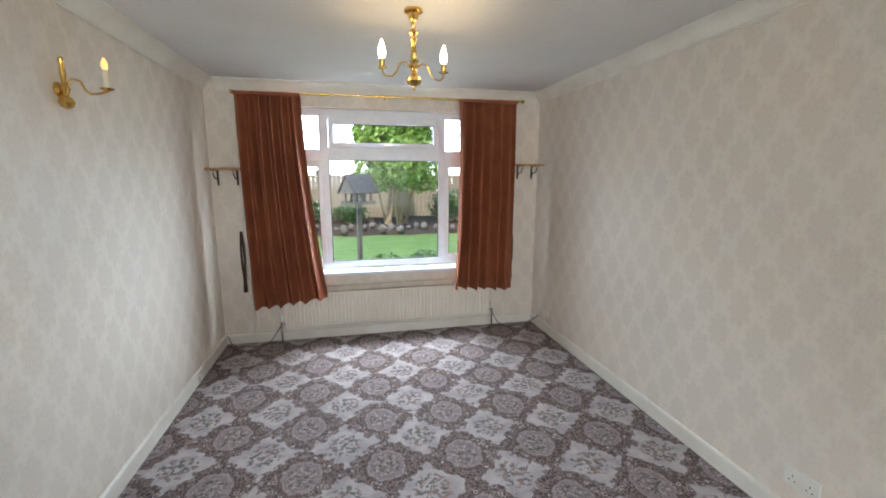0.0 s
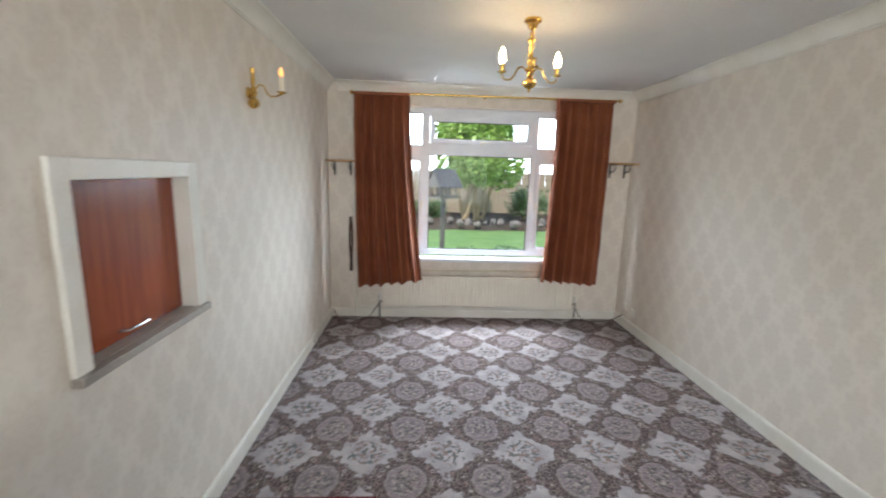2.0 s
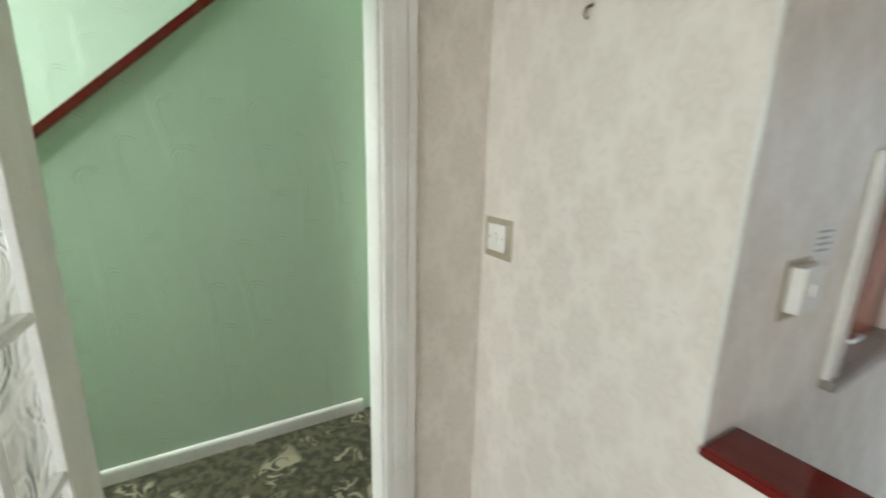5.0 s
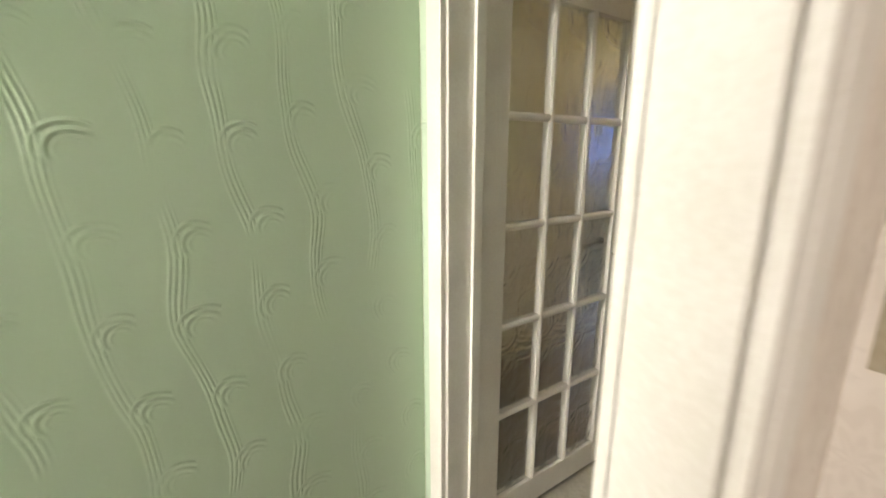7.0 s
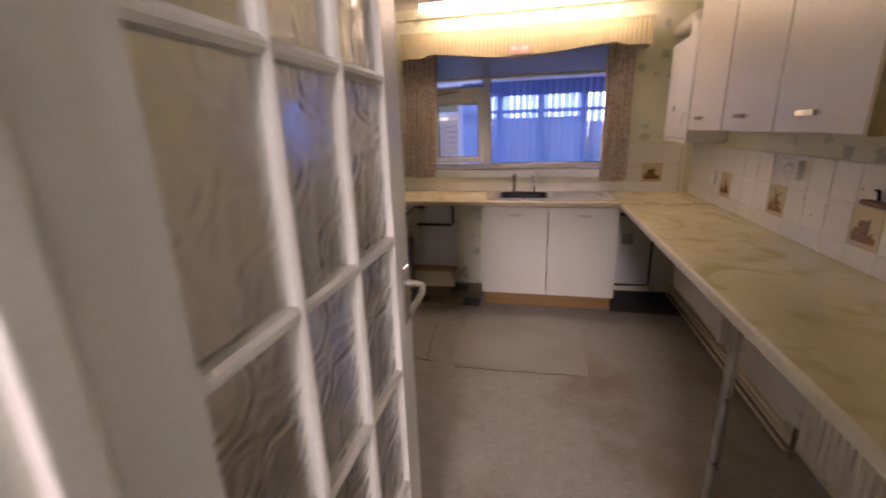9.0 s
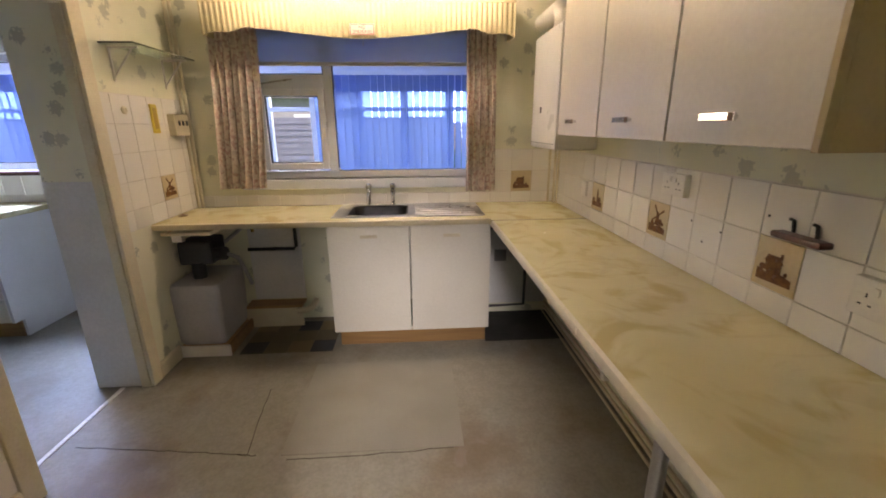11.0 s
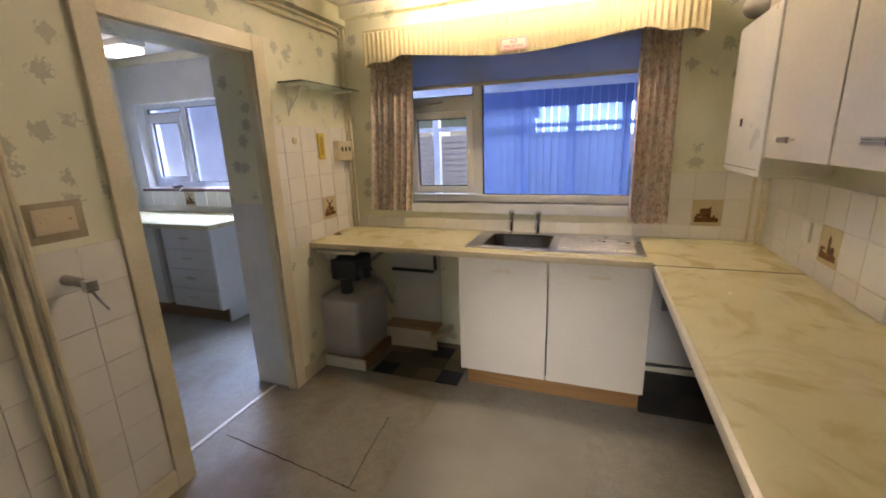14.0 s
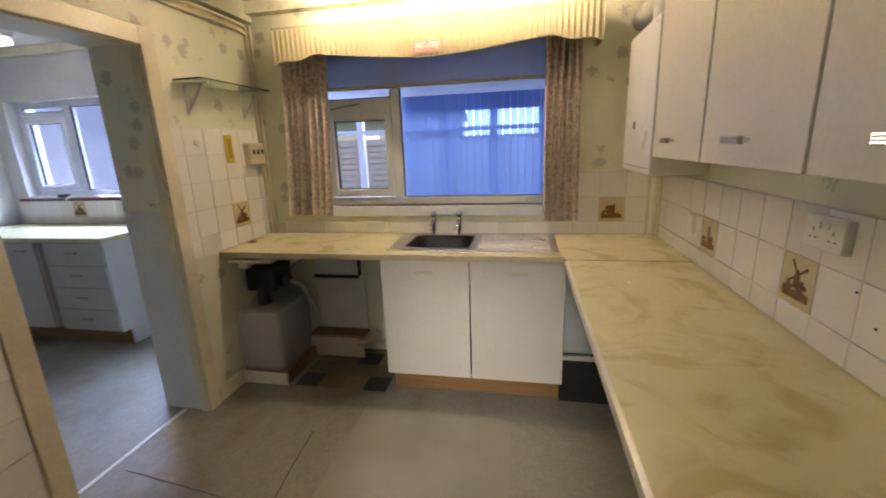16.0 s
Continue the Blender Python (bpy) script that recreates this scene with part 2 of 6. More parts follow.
def worn_lino(name):
    n = Nodes(name, 0.5)
    grain = n.ramp(n.m('ADD', n.m('MULTIPLY', n.noise(70.0, 5.0), 0.6), n.m('MULTIPLY', n.noise(18.0, 4.0), 0.4)), 0.32, 0.68)
    base = n.mix(grain, (0.222, 0.208, 0.168), (0.285, 0.268, 0.218))
    stain = n.ramp(n.noise(1.7, 5.0), 0.48, 0.68)
    base = n.mix(n.m('MULTIPLY', stain, 0.7), base, (0.155, 0.10, 0.052))
    scuff = n.ramp(n.noise(6.0, 6.0, None, 1.0), 0.60, 0.72)
    n.colour(n.mix(n.m('MULTIPLY', scuff, 0.35), base, (0.27, 0.25, 0.22)))
    n.gloss(n.m('MULTIPLY_ADD', n.noise(4.0, 4.0), 0.3, 0.38))
    n.bump(grain, 0.12, 0.002)
    return n.mat


def marbled_worktop(name):
    n = Nodes(name, 0.32)
    vein = n.m('ABSOLUTE', n.m('SUBTRACT', n.noise(2.6, 5.0, None, 1.8), 0.5))
    base = n.mix(n.noise(5.0, 4.0, None, 0.8), (0.73, 0.68, 0.44), (0.63, 0.56, 0.31))
    cloud = n.ramp(n.noise(4.0, 5.0, None, 1.4), 0.48, 0.68)
    base = n.mix(n.m('MULTIPLY', cloud, 0.6), base, (0.47, 0.37, 0.15))
    n.colour(n.mix(n.m('MULTIPLY', n.ramp(vein, 0.05, 0.0), n.m('MULTIPLY', n.ramp(n.noise(1.7, 2.0), 0.5, 0.62), 0.14)), base, (0.36, 0.26, 0.13)))
    n.gloss(n.m('MULTIPLY_ADD', n.noise(8.0, 4.0), 0.16, 0.15))
    return n.mat


def wood(name, a, b, rough=0.35, along='x'):
    n = Nodes(name, rough)
    s = {'x': (1.5, 22, 22), 'y': (22, 1.5, 22), 'z': (22, 22, 1.5)}[along]
    g = n.noise(1.6, 5.0, n.scale(s), 0.6)
    n.colour(n.mix(n.ramp(g, 0.3, 0.7), a, b))
    n.bump(g, 0.1, 0.002)
    return n.mat


def sheer(name, c):
    """Thin net cloth: part see-through, part glowing with the light behind it."""
    m = opal(name, c, 0.6)
    nt = m.node_tree
    last = nt.nodes["Material Output"].inputs["Surface"].links[0].from_socket
    t = nt.nodes.new("ShaderNodeBsdfTransparent")
    t.inputs["Color"].default_value = (0.42, 0.55, 0.86, 1)
    x = nt.nodes.new("ShaderNodeMixShader")
    x.inputs[0].default_value = 0.5
    nt.links.new(last, x.inputs[1])
    nt.links.new(t.outputs[0], x.inputs[2])
    nt.links.new(x.outputs[0], nt.nodes["Material Output"].inputs["Surface"])
    return m


def glass(name, rough=0.0, tint=(1, 1, 1), bump=0.0, ior=1.45):
    n = Nodes(name, rough)
    n.colour(tint)
    n.b.inputs["Transmission Weight"].default_value = 1.0
    n.b.inputs["IOR"].default_value = ior
    if bump:
        h = n.m('ADD', n.voronoi(14.0, 'SMOOTH_F1'), n.m('MULTIPLY', n.noise(9.0, 1.0, None, 2.5), 1.5))
        n.bump(h, bump, 0.02)
    return n.mat


def glow(name, c, strength):
    n = Nodes(name, 0.5)
    n.colour(c)
    n.b.inputs["Emission Color"].default_value = (*c, 1)
    n.b.inputs["Emission Strength"].default_value = strength
    return n.mat


def curtain_print(name):
    n = Nodes(name, 0.9)
    f = n.ramp(n.noise(38.0, 4.0), 0.50, 0.60)
    g = n.ramp(n.noise(15.0, 3.0), 0.52, 0.62)
    base = n.mix(n.m('MULTIPLY', f, 0.7), (0.62, 0.55, 0.47), (0.42, 0.25, 0.22))
    n.colour(n.mix(n.m('MULTIPLY', g, 0.4), base, (0.33, 0.30, 0.26)))
    n.bump(n.noise(400.0), 0.2, 0.002)
    return n.mat


def foliage(name, a, b):
    n = Nodes(name, 0.45)
    geo = n.nt.nodes.new("ShaderNodeNewGeometry").outputs["Random Per Island"]
    n.colour(n.mix(geo, a, b))
    n.b.inputs["Subsurface Weight"].default_value = 0.0
    return n.mat


M_PAPER = damask("beige_damask_paper", (0.75, 0.69, 0.61), (0.60, 0.535, 0.46), 0.44)
M_GREEN = fern_paper("green_relief_paper", (0.53, 0.64, 0.49), (0.47, 0.58, 0.435))
M_SPRIG = sprig_paper("sprig_paper")
M_PLAINPAPER = surface("utility_white_paint", (0.72, 0.72, 0.70), (0.62, 0.62, 0.60), 0.6)
M_CEIL = surface("white_ceiling_paint", (0.74, 0.73, 0.72), (0.66, 0.65, 0.64), 0.8, 0, 1.2, 90, 0.25, 0.003)
M_WHITE = surface("white_gloss_paint", (0.78, 0.76, 0.70), (0.70, 0.67, 0.60), 0.32, 0, 5, 120, 0.05)
M_CREAMPAINT = surface("cream_gloss_paint", (0.72, 0.66, 0.50), (0.62, 0.55, 0.38), 0.35, 0, 4, 90, 0.08)
M_UPVC = surface("white_plastic_frame", (0.77, 0.80, 0.85), (0.71, 0.745, 0.80), 0.3, 0, 6, 100, 0.02)
M_CARPET = patterned_carpet("patterned_carpet")
M_HALLCARPET = scroll_carpet("scroll_carpet")
M_LINO = worn_lino("worn_grey_lino")
M_WORKTOP = marbled_worktop("marbled_cream_laminate")
M_REDWOOD = wood("red_stained_wood", (0.150, 0.010, 0.007), (0.115, 0.008, 0.006), 0.12, 'x')
M_HATCHDOOR = wood("orange_brown_veneer", (0.31, 0.062, 0.014), (0.24, 0.042, 0.010), 0.24, 'z')
M_PINE = wood("pale_pine", (0.45, 0.27, 0.11), (0.36, 0.20, 0.08), 0.4, 'x')
M_PLINTH = wood("oak_plinth", (0.30, 0.17, 0.06), (0.23, 0.12, 0.045), 0.45, 'x')
M_UNIT = surface("off_white_laminate", (0.70, 0.66, 0.58), (0.64, 0.60, 0.52), 0.35, 0, 2, 60, 0.03)
M_BRASS = surface("polished_brass", (0.78, 0.52, 0.16), (0.66, 0.42, 0.11), 0.18, 1.0, 20, 200, 0.03)
M_CHROME = plain("chrome", (0.70, 0.69, 0.67), 0.22, 1.0)
M_STEEL = surface("brushed_steel", (0.50, 0.49, 0.48), (0.38, 0.375, 0.365), 0.30, 1.0, 8, 200, 0.05)
M_IRON = plain("black_iron", (0.025, 0.022, 0.02), 0.5, 0.3)
M_DRAPE = surface("rust_brown_velvet", (0.30, 0.090, 0.036), (0.225, 0.066, 0.027), 0.75, 0, 5, 500, 0.3, 0.002)
M_PRINT = curtain_print("faded_floral_cotton")
M_PANE = glass("window_glass", 0.0, (1, 1, 1), 0.0, 1.16)
M_OBSCURE = glass("obscured_glass", 0.20, (0.97, 0.99, 0.95), 0.24)
M_PLASTIC = plain("white_plastic", (0.78, 0.76, 0.70), 0.3)
M_OLDPLASTIC = plain("aged_plastic", (0.62, 0.54, 0.38), 0.35)
M_BLACK = plain("black_plastic", (0.02, 0.02, 0.022), 0.4)
M_GREYPLASTIC = surface("grey_plastic", (0.30, 0.30, 0.30), (0.25, 0.25, 0.25), 0.45)

# ---------- mesh helpers ----------


def box(bm, a, b, bevel=0.0):
    """An axis-aligned box between two corners."""
    lo = [min(p, q) for p, q in zip(a, b)]
    hi = [max(p, q) for p, q in zip(a, b)]
    c = [(p + q) / 2 for p, q in zip(lo, hi)]
    s = [max(q - p, 1e-4) for p, q in zip(lo, hi)]
    made = bmesh.ops.create_cube(bm, size=1.0, matrix=Matrix.LocRotScale(c, None, s))
    if bevel:
        edges = list({e for v in made["verts"] for e in v.link_edges})
        bmesh.ops.bevel(bm, geom=edges, offset=bevel, segments=2, profile=0.5, affect='EDGES')
    return bm


def boxes(*items, bevel=0.0):
    bm = bmesh.new()
    for a, b in items:
        box(bm, a, b, bevel)
    return bm


def tube(bm, pts, r, seg=10):
    """A round bar along a line of points."""
    rings = []
    pts = [Vector(p) for p in pts]
    up0 = None
    for i, p in enumerate(pts):
        d = (pts[min(i + 1, len(pts) - 1)] - pts[max(i - 1, 0)]).normalized()
        ref = up0 if up0 is not None and abs(up0.dot(d)) < 0.95 else (Vector((0, 0, 1)) if abs(d.z) < 0.9 else Vector((1, 0, 0)))
        s = d.cross(ref).normalized()
        u = s.cross(d)
        up0 = u
        rad = r[i] if isinstance(r, (list, tuple)) else r
        rings.append([bm.verts.new(p + (s * math.cos(k * 2 * math.pi / seg) + u * math.sin(k * 2 * math.pi / seg)) * rad) for k in range(seg)])
    for a, b in zip(rings, rings[1:]):
        for k in range(seg):
            bm.faces.new((a[k], a[(k + 1) % seg], b[(k + 1) % seg], b[k]))
    bm.faces.new(rings[0][::-1])
    bm.faces.new(rings[-1])
    return bm


def lathe(bm, profile, centre, seg=20, axis='z'):
    """A turned body: profile of (radius, height) about an axis through centre."""
    rings = []
    for r, h in profile:
        ring = []
        for k in range(seg):
            a = k * 2 * math.pi / seg
            q = {'z': (r * math.cos(a), r * math.sin(a), h), 'x': (h, r * math.cos(a), r * math.sin(a)), 'y': (r * math.sin(a), h, r * math.cos(a))}[axis]
            ring.append(bm.verts.new(Vector(centre) + Vector(q)))
        rings.append(ring)
    for a, b in zip(rings, rings[1:]):
        for k in range(seg):
            bm.faces.new((a[k], a[(k + 1) % seg], b[(k + 1) % seg], b[k]))
    bm.faces.new(rings[0][::-1])
    bm.faces.new(rings[-1])
    return bm


def prism(bm, outline, axis, lo, hi):
    """An outline of 2D points pushed out along an axis: x (y,z), y (x,z) or z (x,y)."""
    def at(p, h):
        return {'x': (h, p[0], p[1]), 'y': (p[0], h, p[1]), 'z': (p[0], p[1], h)}[axis]
    a = [bm.verts.new(at(p, lo)) for p in outline]
    b = [bm.verts.new(at(p, hi)) for p in outline]
    k = len(outline)
    for i in range(k):
        bm.faces.new((a[i], a[(i + 1) % k], b[(i + 1) % k], b[i]))
    bm.faces.new(a[::-1])
    bm.faces.new(b)
    return bm


def grid_slab(us, vs, solid_at, axis, lo, hi):
    """One closed slab made of grid cells: us and vs are the cell edges, solid_at says which cells are filled."""
    us, vs = sorted(set(us)), sorted(set(vs))
    bm = bmesh.new()
    made = {}

    def at(i, j, k):
        if (i, j, k) not in made:
            u, v, w = us[i], vs[j], (lo, hi)[k]
            made[i, j, k] = bm.verts.new({'x': (w, u, v), 'y': (u, w, v), 'z': (u, v, w)}[axis])
        return made[i, j, k]
    full = {(i, j) for i in range(len(us) - 1) for j in range(len(vs) - 1) if solid_at((us[i] + us[i + 1]) / 2, (vs[j] + vs[j + 1]) / 2)}
    for i, j in full:
        for k in (0, 1):
            bm.faces.new((at(i, j, k), at(i + 1, j, k), at(i + 1, j + 1, k), at(i, j + 1, k)))
        for di, dj, a, b in ((-1, 0, (i, j), (i, j + 1)), (1, 0, (i + 1, j), (i + 1, j + 1)), (0, -1, (i, j), (i + 1, j)), (0, 1, (i, j + 1), (i + 1, j + 1))):
            if (i + di, j + dj) not in full:
                bm.faces.new((at(*a, 0), at(*b, 0), at(*b, 1), at(*a, 1)))
    return bm


def mesh_of(name, bm, material, smooth=False):
    bmesh.ops.recalc_face_normals(bm, faces=bm.faces)
    me = bpy.data.meshes.new(name)
    bm.to_mesh(me)
    bm.free()
    me.materials.append(material)
    if smooth:
        me.polygons.foreach_set("use_smooth", [True] * len(me.polygons))
        me.set_sharp_from_angle(angle=radians(38))
    return me


def base(name, at, label, category, group=""):
    """The empty at a thing's base that carries its parts."""
    ob = new(name)
    ob.empty_display_size = 0.05
    ob.matrix_basis = Matrix.Translation(at)
    return tagged(ob, label, category, group)


def part(name, bm, material, parent, label="", smooth=False, local=False):
    """Links a bmesh as one mesh under a thing or a part; local: its points are in the thing's own axes."""
    ob = new(name, mesh_of(name, bm, material, smooth))
    ob.parent = parent
    if parent.data is None and not local:
        ob.matrix_parent_inverse = parent.matrix_basis.inverted()
    if label:
        ob["label"] = label
    return ob


def solid(name, bm, material, label, category, kind="", group="", smooth=False):
    ob = new(name, mesh_of(name, bm, material, smooth))
    return tagged(ob, label, category, group, kind)


# ---------- the building's shell ----------
CEIL = 2.40      # ceiling height
YR = 3.74        # inner face of the rear wall
XR = 3.07        # dining room's far side wall
XK = -0.147      # kitchen face of the wall with the hatch
XL = -2.74       # kitchen face of the wall with the utility opening
XU = -5.62       # utility's end wall
XH = -0.76       # lounge face of the wall with the hall door
YU = 4.02        # inner face of the utility's rear wall
XT = XL - 0.30   # utility face of the thick wall
XG = -1.78       # panelling under the stairs
LCEIL = 2.36     # ceiling of lounge and dining room
YS = -4.5        # inner face of the front wall
YRK = 3.64       # inner face of the kitchen's rear wall
FK = 0.02        # kitchen floor, a little above the carpets


def wall(name, axis, at, thick, span, openings, material, label, top=CEIL):
    """A wall across one axis between two lengths, with rectangular openings (from, to, bottom, top)."""
    lo, hi = span
    us = [lo, hi] + [v for o in openings for v in o[:2]]
    vs = [0.0, top] + [v for o in openings for v in o[2:]]
    clear = lambda u, v: not any(o[0] < u < o[1] and o[2] < v < o[3] for o in openings)
    bm = grid_slab(us, vs, clear, axis, at, at + thick)
    return solid(name, bm, material, label, "wall", "structure")


HATCH = (0.612, 1.195, 0.945, 1.49)
wall("wall_hatch_dining", 'x', 0.0, -0.06, (0.0, YR), [HATCH], M_PAPER, "beige damask papered wall with a serving hatch")
wall("wall_hatch_kitchen", 'x', -0.06, XK + 0.06, (0.10, YRK), [HATCH], M_SPRIG, "sprig papered kitchen wall above white tiles")
wall("wall_east", 'x', XR, 0.12, (YS, YR), [], M_PAPER, "beige damask papered side wall")
DWIN = (0.45, 2.60, 0.62, 2.16)
wall("wall_rear_dining", 'y', YR, 0.24, (-0.06, XR + 0.12), [DWIN], M_PAPER, "beige papered rear wall round the window")
KWIN = (-2.41, -0.63, 1.10, 2.09)
wall("wall_rear_kitchen", 'y', YRK, 0.24, (XL, -0.06), [KWIN], M_SPRIG, "sprig papered rear wall of the kitchen")
UWIN = (-5.447, -3.577, 1.15, 1.98)
wall("wall_rear_utility", 'y', YU, 0.24, (XU - 0.12, XT), [UWIN], M_PLAINPAPER, "white rear wall of the utility room")
wall("wall_nook", 'y', 0.0, 0.05, (XH, -0.06), [], M_PAPER, "beige damask papered return wall")
wall("wall_kitchen_south", 'y', 0.05, 0.05, (XL, -0.06), [(-1.66, -0.87, 0, 2.04)], M_SPRIG, "papered kitchen wall with the hall door")
wall("wall_hall_north", 'y', -0.025, 0.075, (XG, XH - 0.10), [(-1.66, -0.87, 0, 2.04)], M_GREEN, "green papered end wall of the hall", 2.60)
HDOOR = (-1.12, -0.35, 0, 2.0)
wall("wall_hall_lounge", 'x', XH, -0.05, (YS, 0.0), [HDOOR], M_PAPER, "beige papered wall with the hall doorway")
wall("wall_hall_inner", 'x', XH - 0.05, -0.05, (YS, 0.0), [HDOOR], M_GREEN, "green papered hall side of the wall")
UDOOR = (2.04, 2.80, 0, 2.01)
wall("wall_utility_opening", 'x', XL, -0.30, (-0.09, YU + 0.24), [UDOOR], M_SPRIG, "sprig papered wall with an open doorway to the utility")
wall("wall_utility_west", 'x', XU, -0.12, (0.4, YU), [], M_PLAINPAPER, "white end wall of the utility room")
wall("wall_utility_south", 'y', 0.4, -0.1, (XU, XT), [], M_PLAINPAPER, "white south wall of the utility room")
wall("wall_front", 'y', YS, -0.24, (-2.75, XR + 0.12), [(-0.35, 2.95, 0.55, 2.30)], M_PAPER, "front wall with a window")
wall("wall_stair_side", 'x', -2.65, -0.10, (YS, -0.02), [], M_GREEN, "pale green stairwell wall", 4.6)

# understairs panelling with its sloping top
bm = bmesh.new()
slope = lambda y: 2.06 + (y + 0.73) * 0.905
prism(bm, [(YS, 0.0), (-0.027, 0.0), (-0.027, slope(-0.027)), (-2.95, slope(-2.95)), (YS, 0.05)], 'x', XG - 0.05, XG)
solid("wall_understairs", bm, M_GREEN, "green relief papered panelling below the stairs", "wall", "structure")

solid("floor_dining", boxes(((XH - 0.05, YS - 0.2, -0.12), (-0.06, 0.05, 0.0)), ((-0.06, YS - 0.2, -0.12), (XR + 0.12, YR + 0.02, 0.0))), M_CARPET, "patterned carpet in mauve, cream and brown", "carpet", "structure")
solid("floor_hall", boxes(((-2.75, YS - 0.2, -0.12), (XH - 0.05, 0.05, 0.0))), M_HALLCARPET, "dark green carpet with cream scrolls", "carpet", "structure")
solid("floor_kitchen", boxes(((XL - 0.12, 0.045, -0.12), (-0.06, YR + 0.2, FK))), M_LINO, "worn grey-brown lino floor", "floor", "structure")
solid("floor_utility", boxes(((XU - 0.12, 0.3, -0.12), (XL - 0.12, YU + 0.2, FK))), M_LINO, "grey lino floor of the utility", "floor", "structure")
solid("ceiling_lounge", boxes(((XH - 0.05, YS - 0.24, LCEIL), (-0.06, 0.0, CEIL + 0.12)), ((-0.06, YS - 0.24, LCEIL), (XR + 0.12, YR + 0.24, CEIL + 0.12))), M_CEIL, "matt white ceiling", "ceiling", "structure")
solid("ceiling_kitchen", boxes(((XU - 0.12, 0.0, CEIL), (-0.062, YU + 0.24, CEIL + 0.12))), M_CEIL, "off-white kitchen ceiling", "ceiling", "structure")
solid("ceiling_stairwell", boxes(((-2.75, YS - 0.24, 4.6), (XH - 0.1, -0.02, 4.7))), M_CEIL, "white stairwell ceiling", "ceiling", "structure")
# The gap in the front side is made for the added stair lamp.
solid("wall_stairwell_upper", boxes(((-2.75, -0.09, 2.52), (XH - 0.1, -0.02, 4.6)), ((XH - 0.1, YS, 2.52), (XH - 0.02, -0.02, 4.6)), ((-2.75, YS - 0.24, 2.4), (XH - 0.1, YS, 2.8)), ((-2.75, YS - 0.24, 4.1), (XH - 0.1, YS, 4.6)), ((-2.75, YS - 0.24, 2.8), (-2.55, YS, 4.1)), ((-0.95, YS - 0.24, 2.8), (XH - 0.1, YS, 4.1))), M_GREEN, "green upper stairwell walls", "wall", "structure")

# ---------- trim of the lounge and dining room ----------


def skirting(name, a, b, normal, h=0.095, material=None, label="white painted skirting board"):
    """A board with a rounded top along a wall from a to b; normal points into the room."""
    a, b, nrm = Vector((*a, 0)), Vector((*b, 0)), Vector((*normal, 0))
    prof = [(0, 0.0), (0.016, 0.0), (0.016, h - 0.016), (0.013, h - 0.006), (0.007, h), (0, h)]
    bm = bmesh.new()
    rows = [[bm.verts.new(p + nrm * d + Vector((0, 0, z))) for d, z in prof] for p in (a, b)]
    k = len(prof)
    for i in range(k):
        bm.faces.new((rows[0][i], rows[0][(i + 1) % k], rows[1][(i + 1) % k], rows[1][i]))
    bm.faces.new(rows[0])
    bm.faces.new(rows[1][::-1])
    return solid(name, bm, material or M_WHITE, label, "skirting", "structure")


def coving(name, a, b, normal):
    a, b, nrm = Vector((*a, LCEIL)), Vector((*b, LCEIL)), Vector((*normal, 0))
    prof = [(p * 0.86, q * 0.82) for p, q in [(0, 0), (0.10, 0), (0.10, -0.010), (0.088, -0.014), (0.062, -0.026), (0.036, -0.052), (0.022, -0.084), (0.016, -0.098), (0.010, -0.100), (0.010, -0.110), (0, -0.110)]]
    bm = bmesh.new()
    rows = [[bm.verts.new(p + nrm * d + Vector((0, 0, z))) for d, z in prof] for p in (a, b)]
    k = len(prof)
    for i in range(k):
        bm.faces.new((rows[0][i], rows[0][(i + 1) % k], rows[1][(i + 1) % k], rows[1][i]))
    bm.faces.new(rows[0])
    bm.faces.new(rows[1][::-1])
    return solid(name, bm, M_WHITE, "white plaster coving", "coving", "structure", smooth=True)


skirting("baseboard_hatch", (0, 0.125), (0, YR), (1, 0))
skirting("baseboard_rear", (0.016, YR), (XR - 0.016, YR), (0, -1), 0.09)
skirting("baseboard_east", (XR, YS), (XR, YR), (-1, 0))
skirting("baseboard_nook", (XH, 0), (0, 0), (0, -1))
skirting("baseboard_doorwall", (XH, -0.25), (XH, -0.016), (1, 0))
skirting("baseboard_hall", (XG, YS), (XG, -0.09), (1, 0), 0.075)
coving("coving_hatch", (0, 0), (0, YR), (1, 0))
coving("coving_rear", (0.1, YR), (XR - 0.1, YR), (0, -1))
coving("coving_east", (XR, YS), (XR, YR), (-1, 0))
coving("coving_nook", (XH + 0.1, 0), (0.012, 0), (0, -1))
coving("coving_doorwall", (XH, YS), (XH, 0), (1, 0))


def casing(name, axis, face, out, lo, hi, top, w, thick, lining, material, label, sides=(True, True)):
    """Architrave round a doorway on one wall face, with the lining through the wall. axis is the wall's normal."""
    bm = bmesh.new()

    def bit(a0, a1, z0, z1, d0, d1):
        lo3, hi3 = ((d0, a0, z0), (d1, a1, z1)) if axis == 'x' else ((a0, d0, z0), (a1, d1, z1))
        box(bm, lo3, hi3, 0.004)
    f2 = face + out * thick
    for a in [p for p, s in zip((lo - w + 0.012, hi - 0.012), sides) if s]:
        bit(a, a + w, 0, top + w - 0.012, face, f2)
        if w > 0.09:
            bit(a + w * 0.3, a + w * 0.7, 0, top + w * 0.6, f2 - out * 0.002, f2 + out * 0.003)
    bit(lo + 0.012, hi - 0.012 if sides[1] else hi, top - 0.012, top + w - 0.012, face, f2 - out * 0.001)
    d0, d1 = face - out * 0.002, face - out * lining
    bit(lo, lo + 0.02, 0, top, d0, d1)
    if sides[1]:
        bit(hi - 0.02, hi, 0, top, d0, d1)
    bit(lo + 0.02, hi - 0.02, top - 0.02, top, d0, d1)
    return solid(name, bm, material, label, "door frame", "structure")


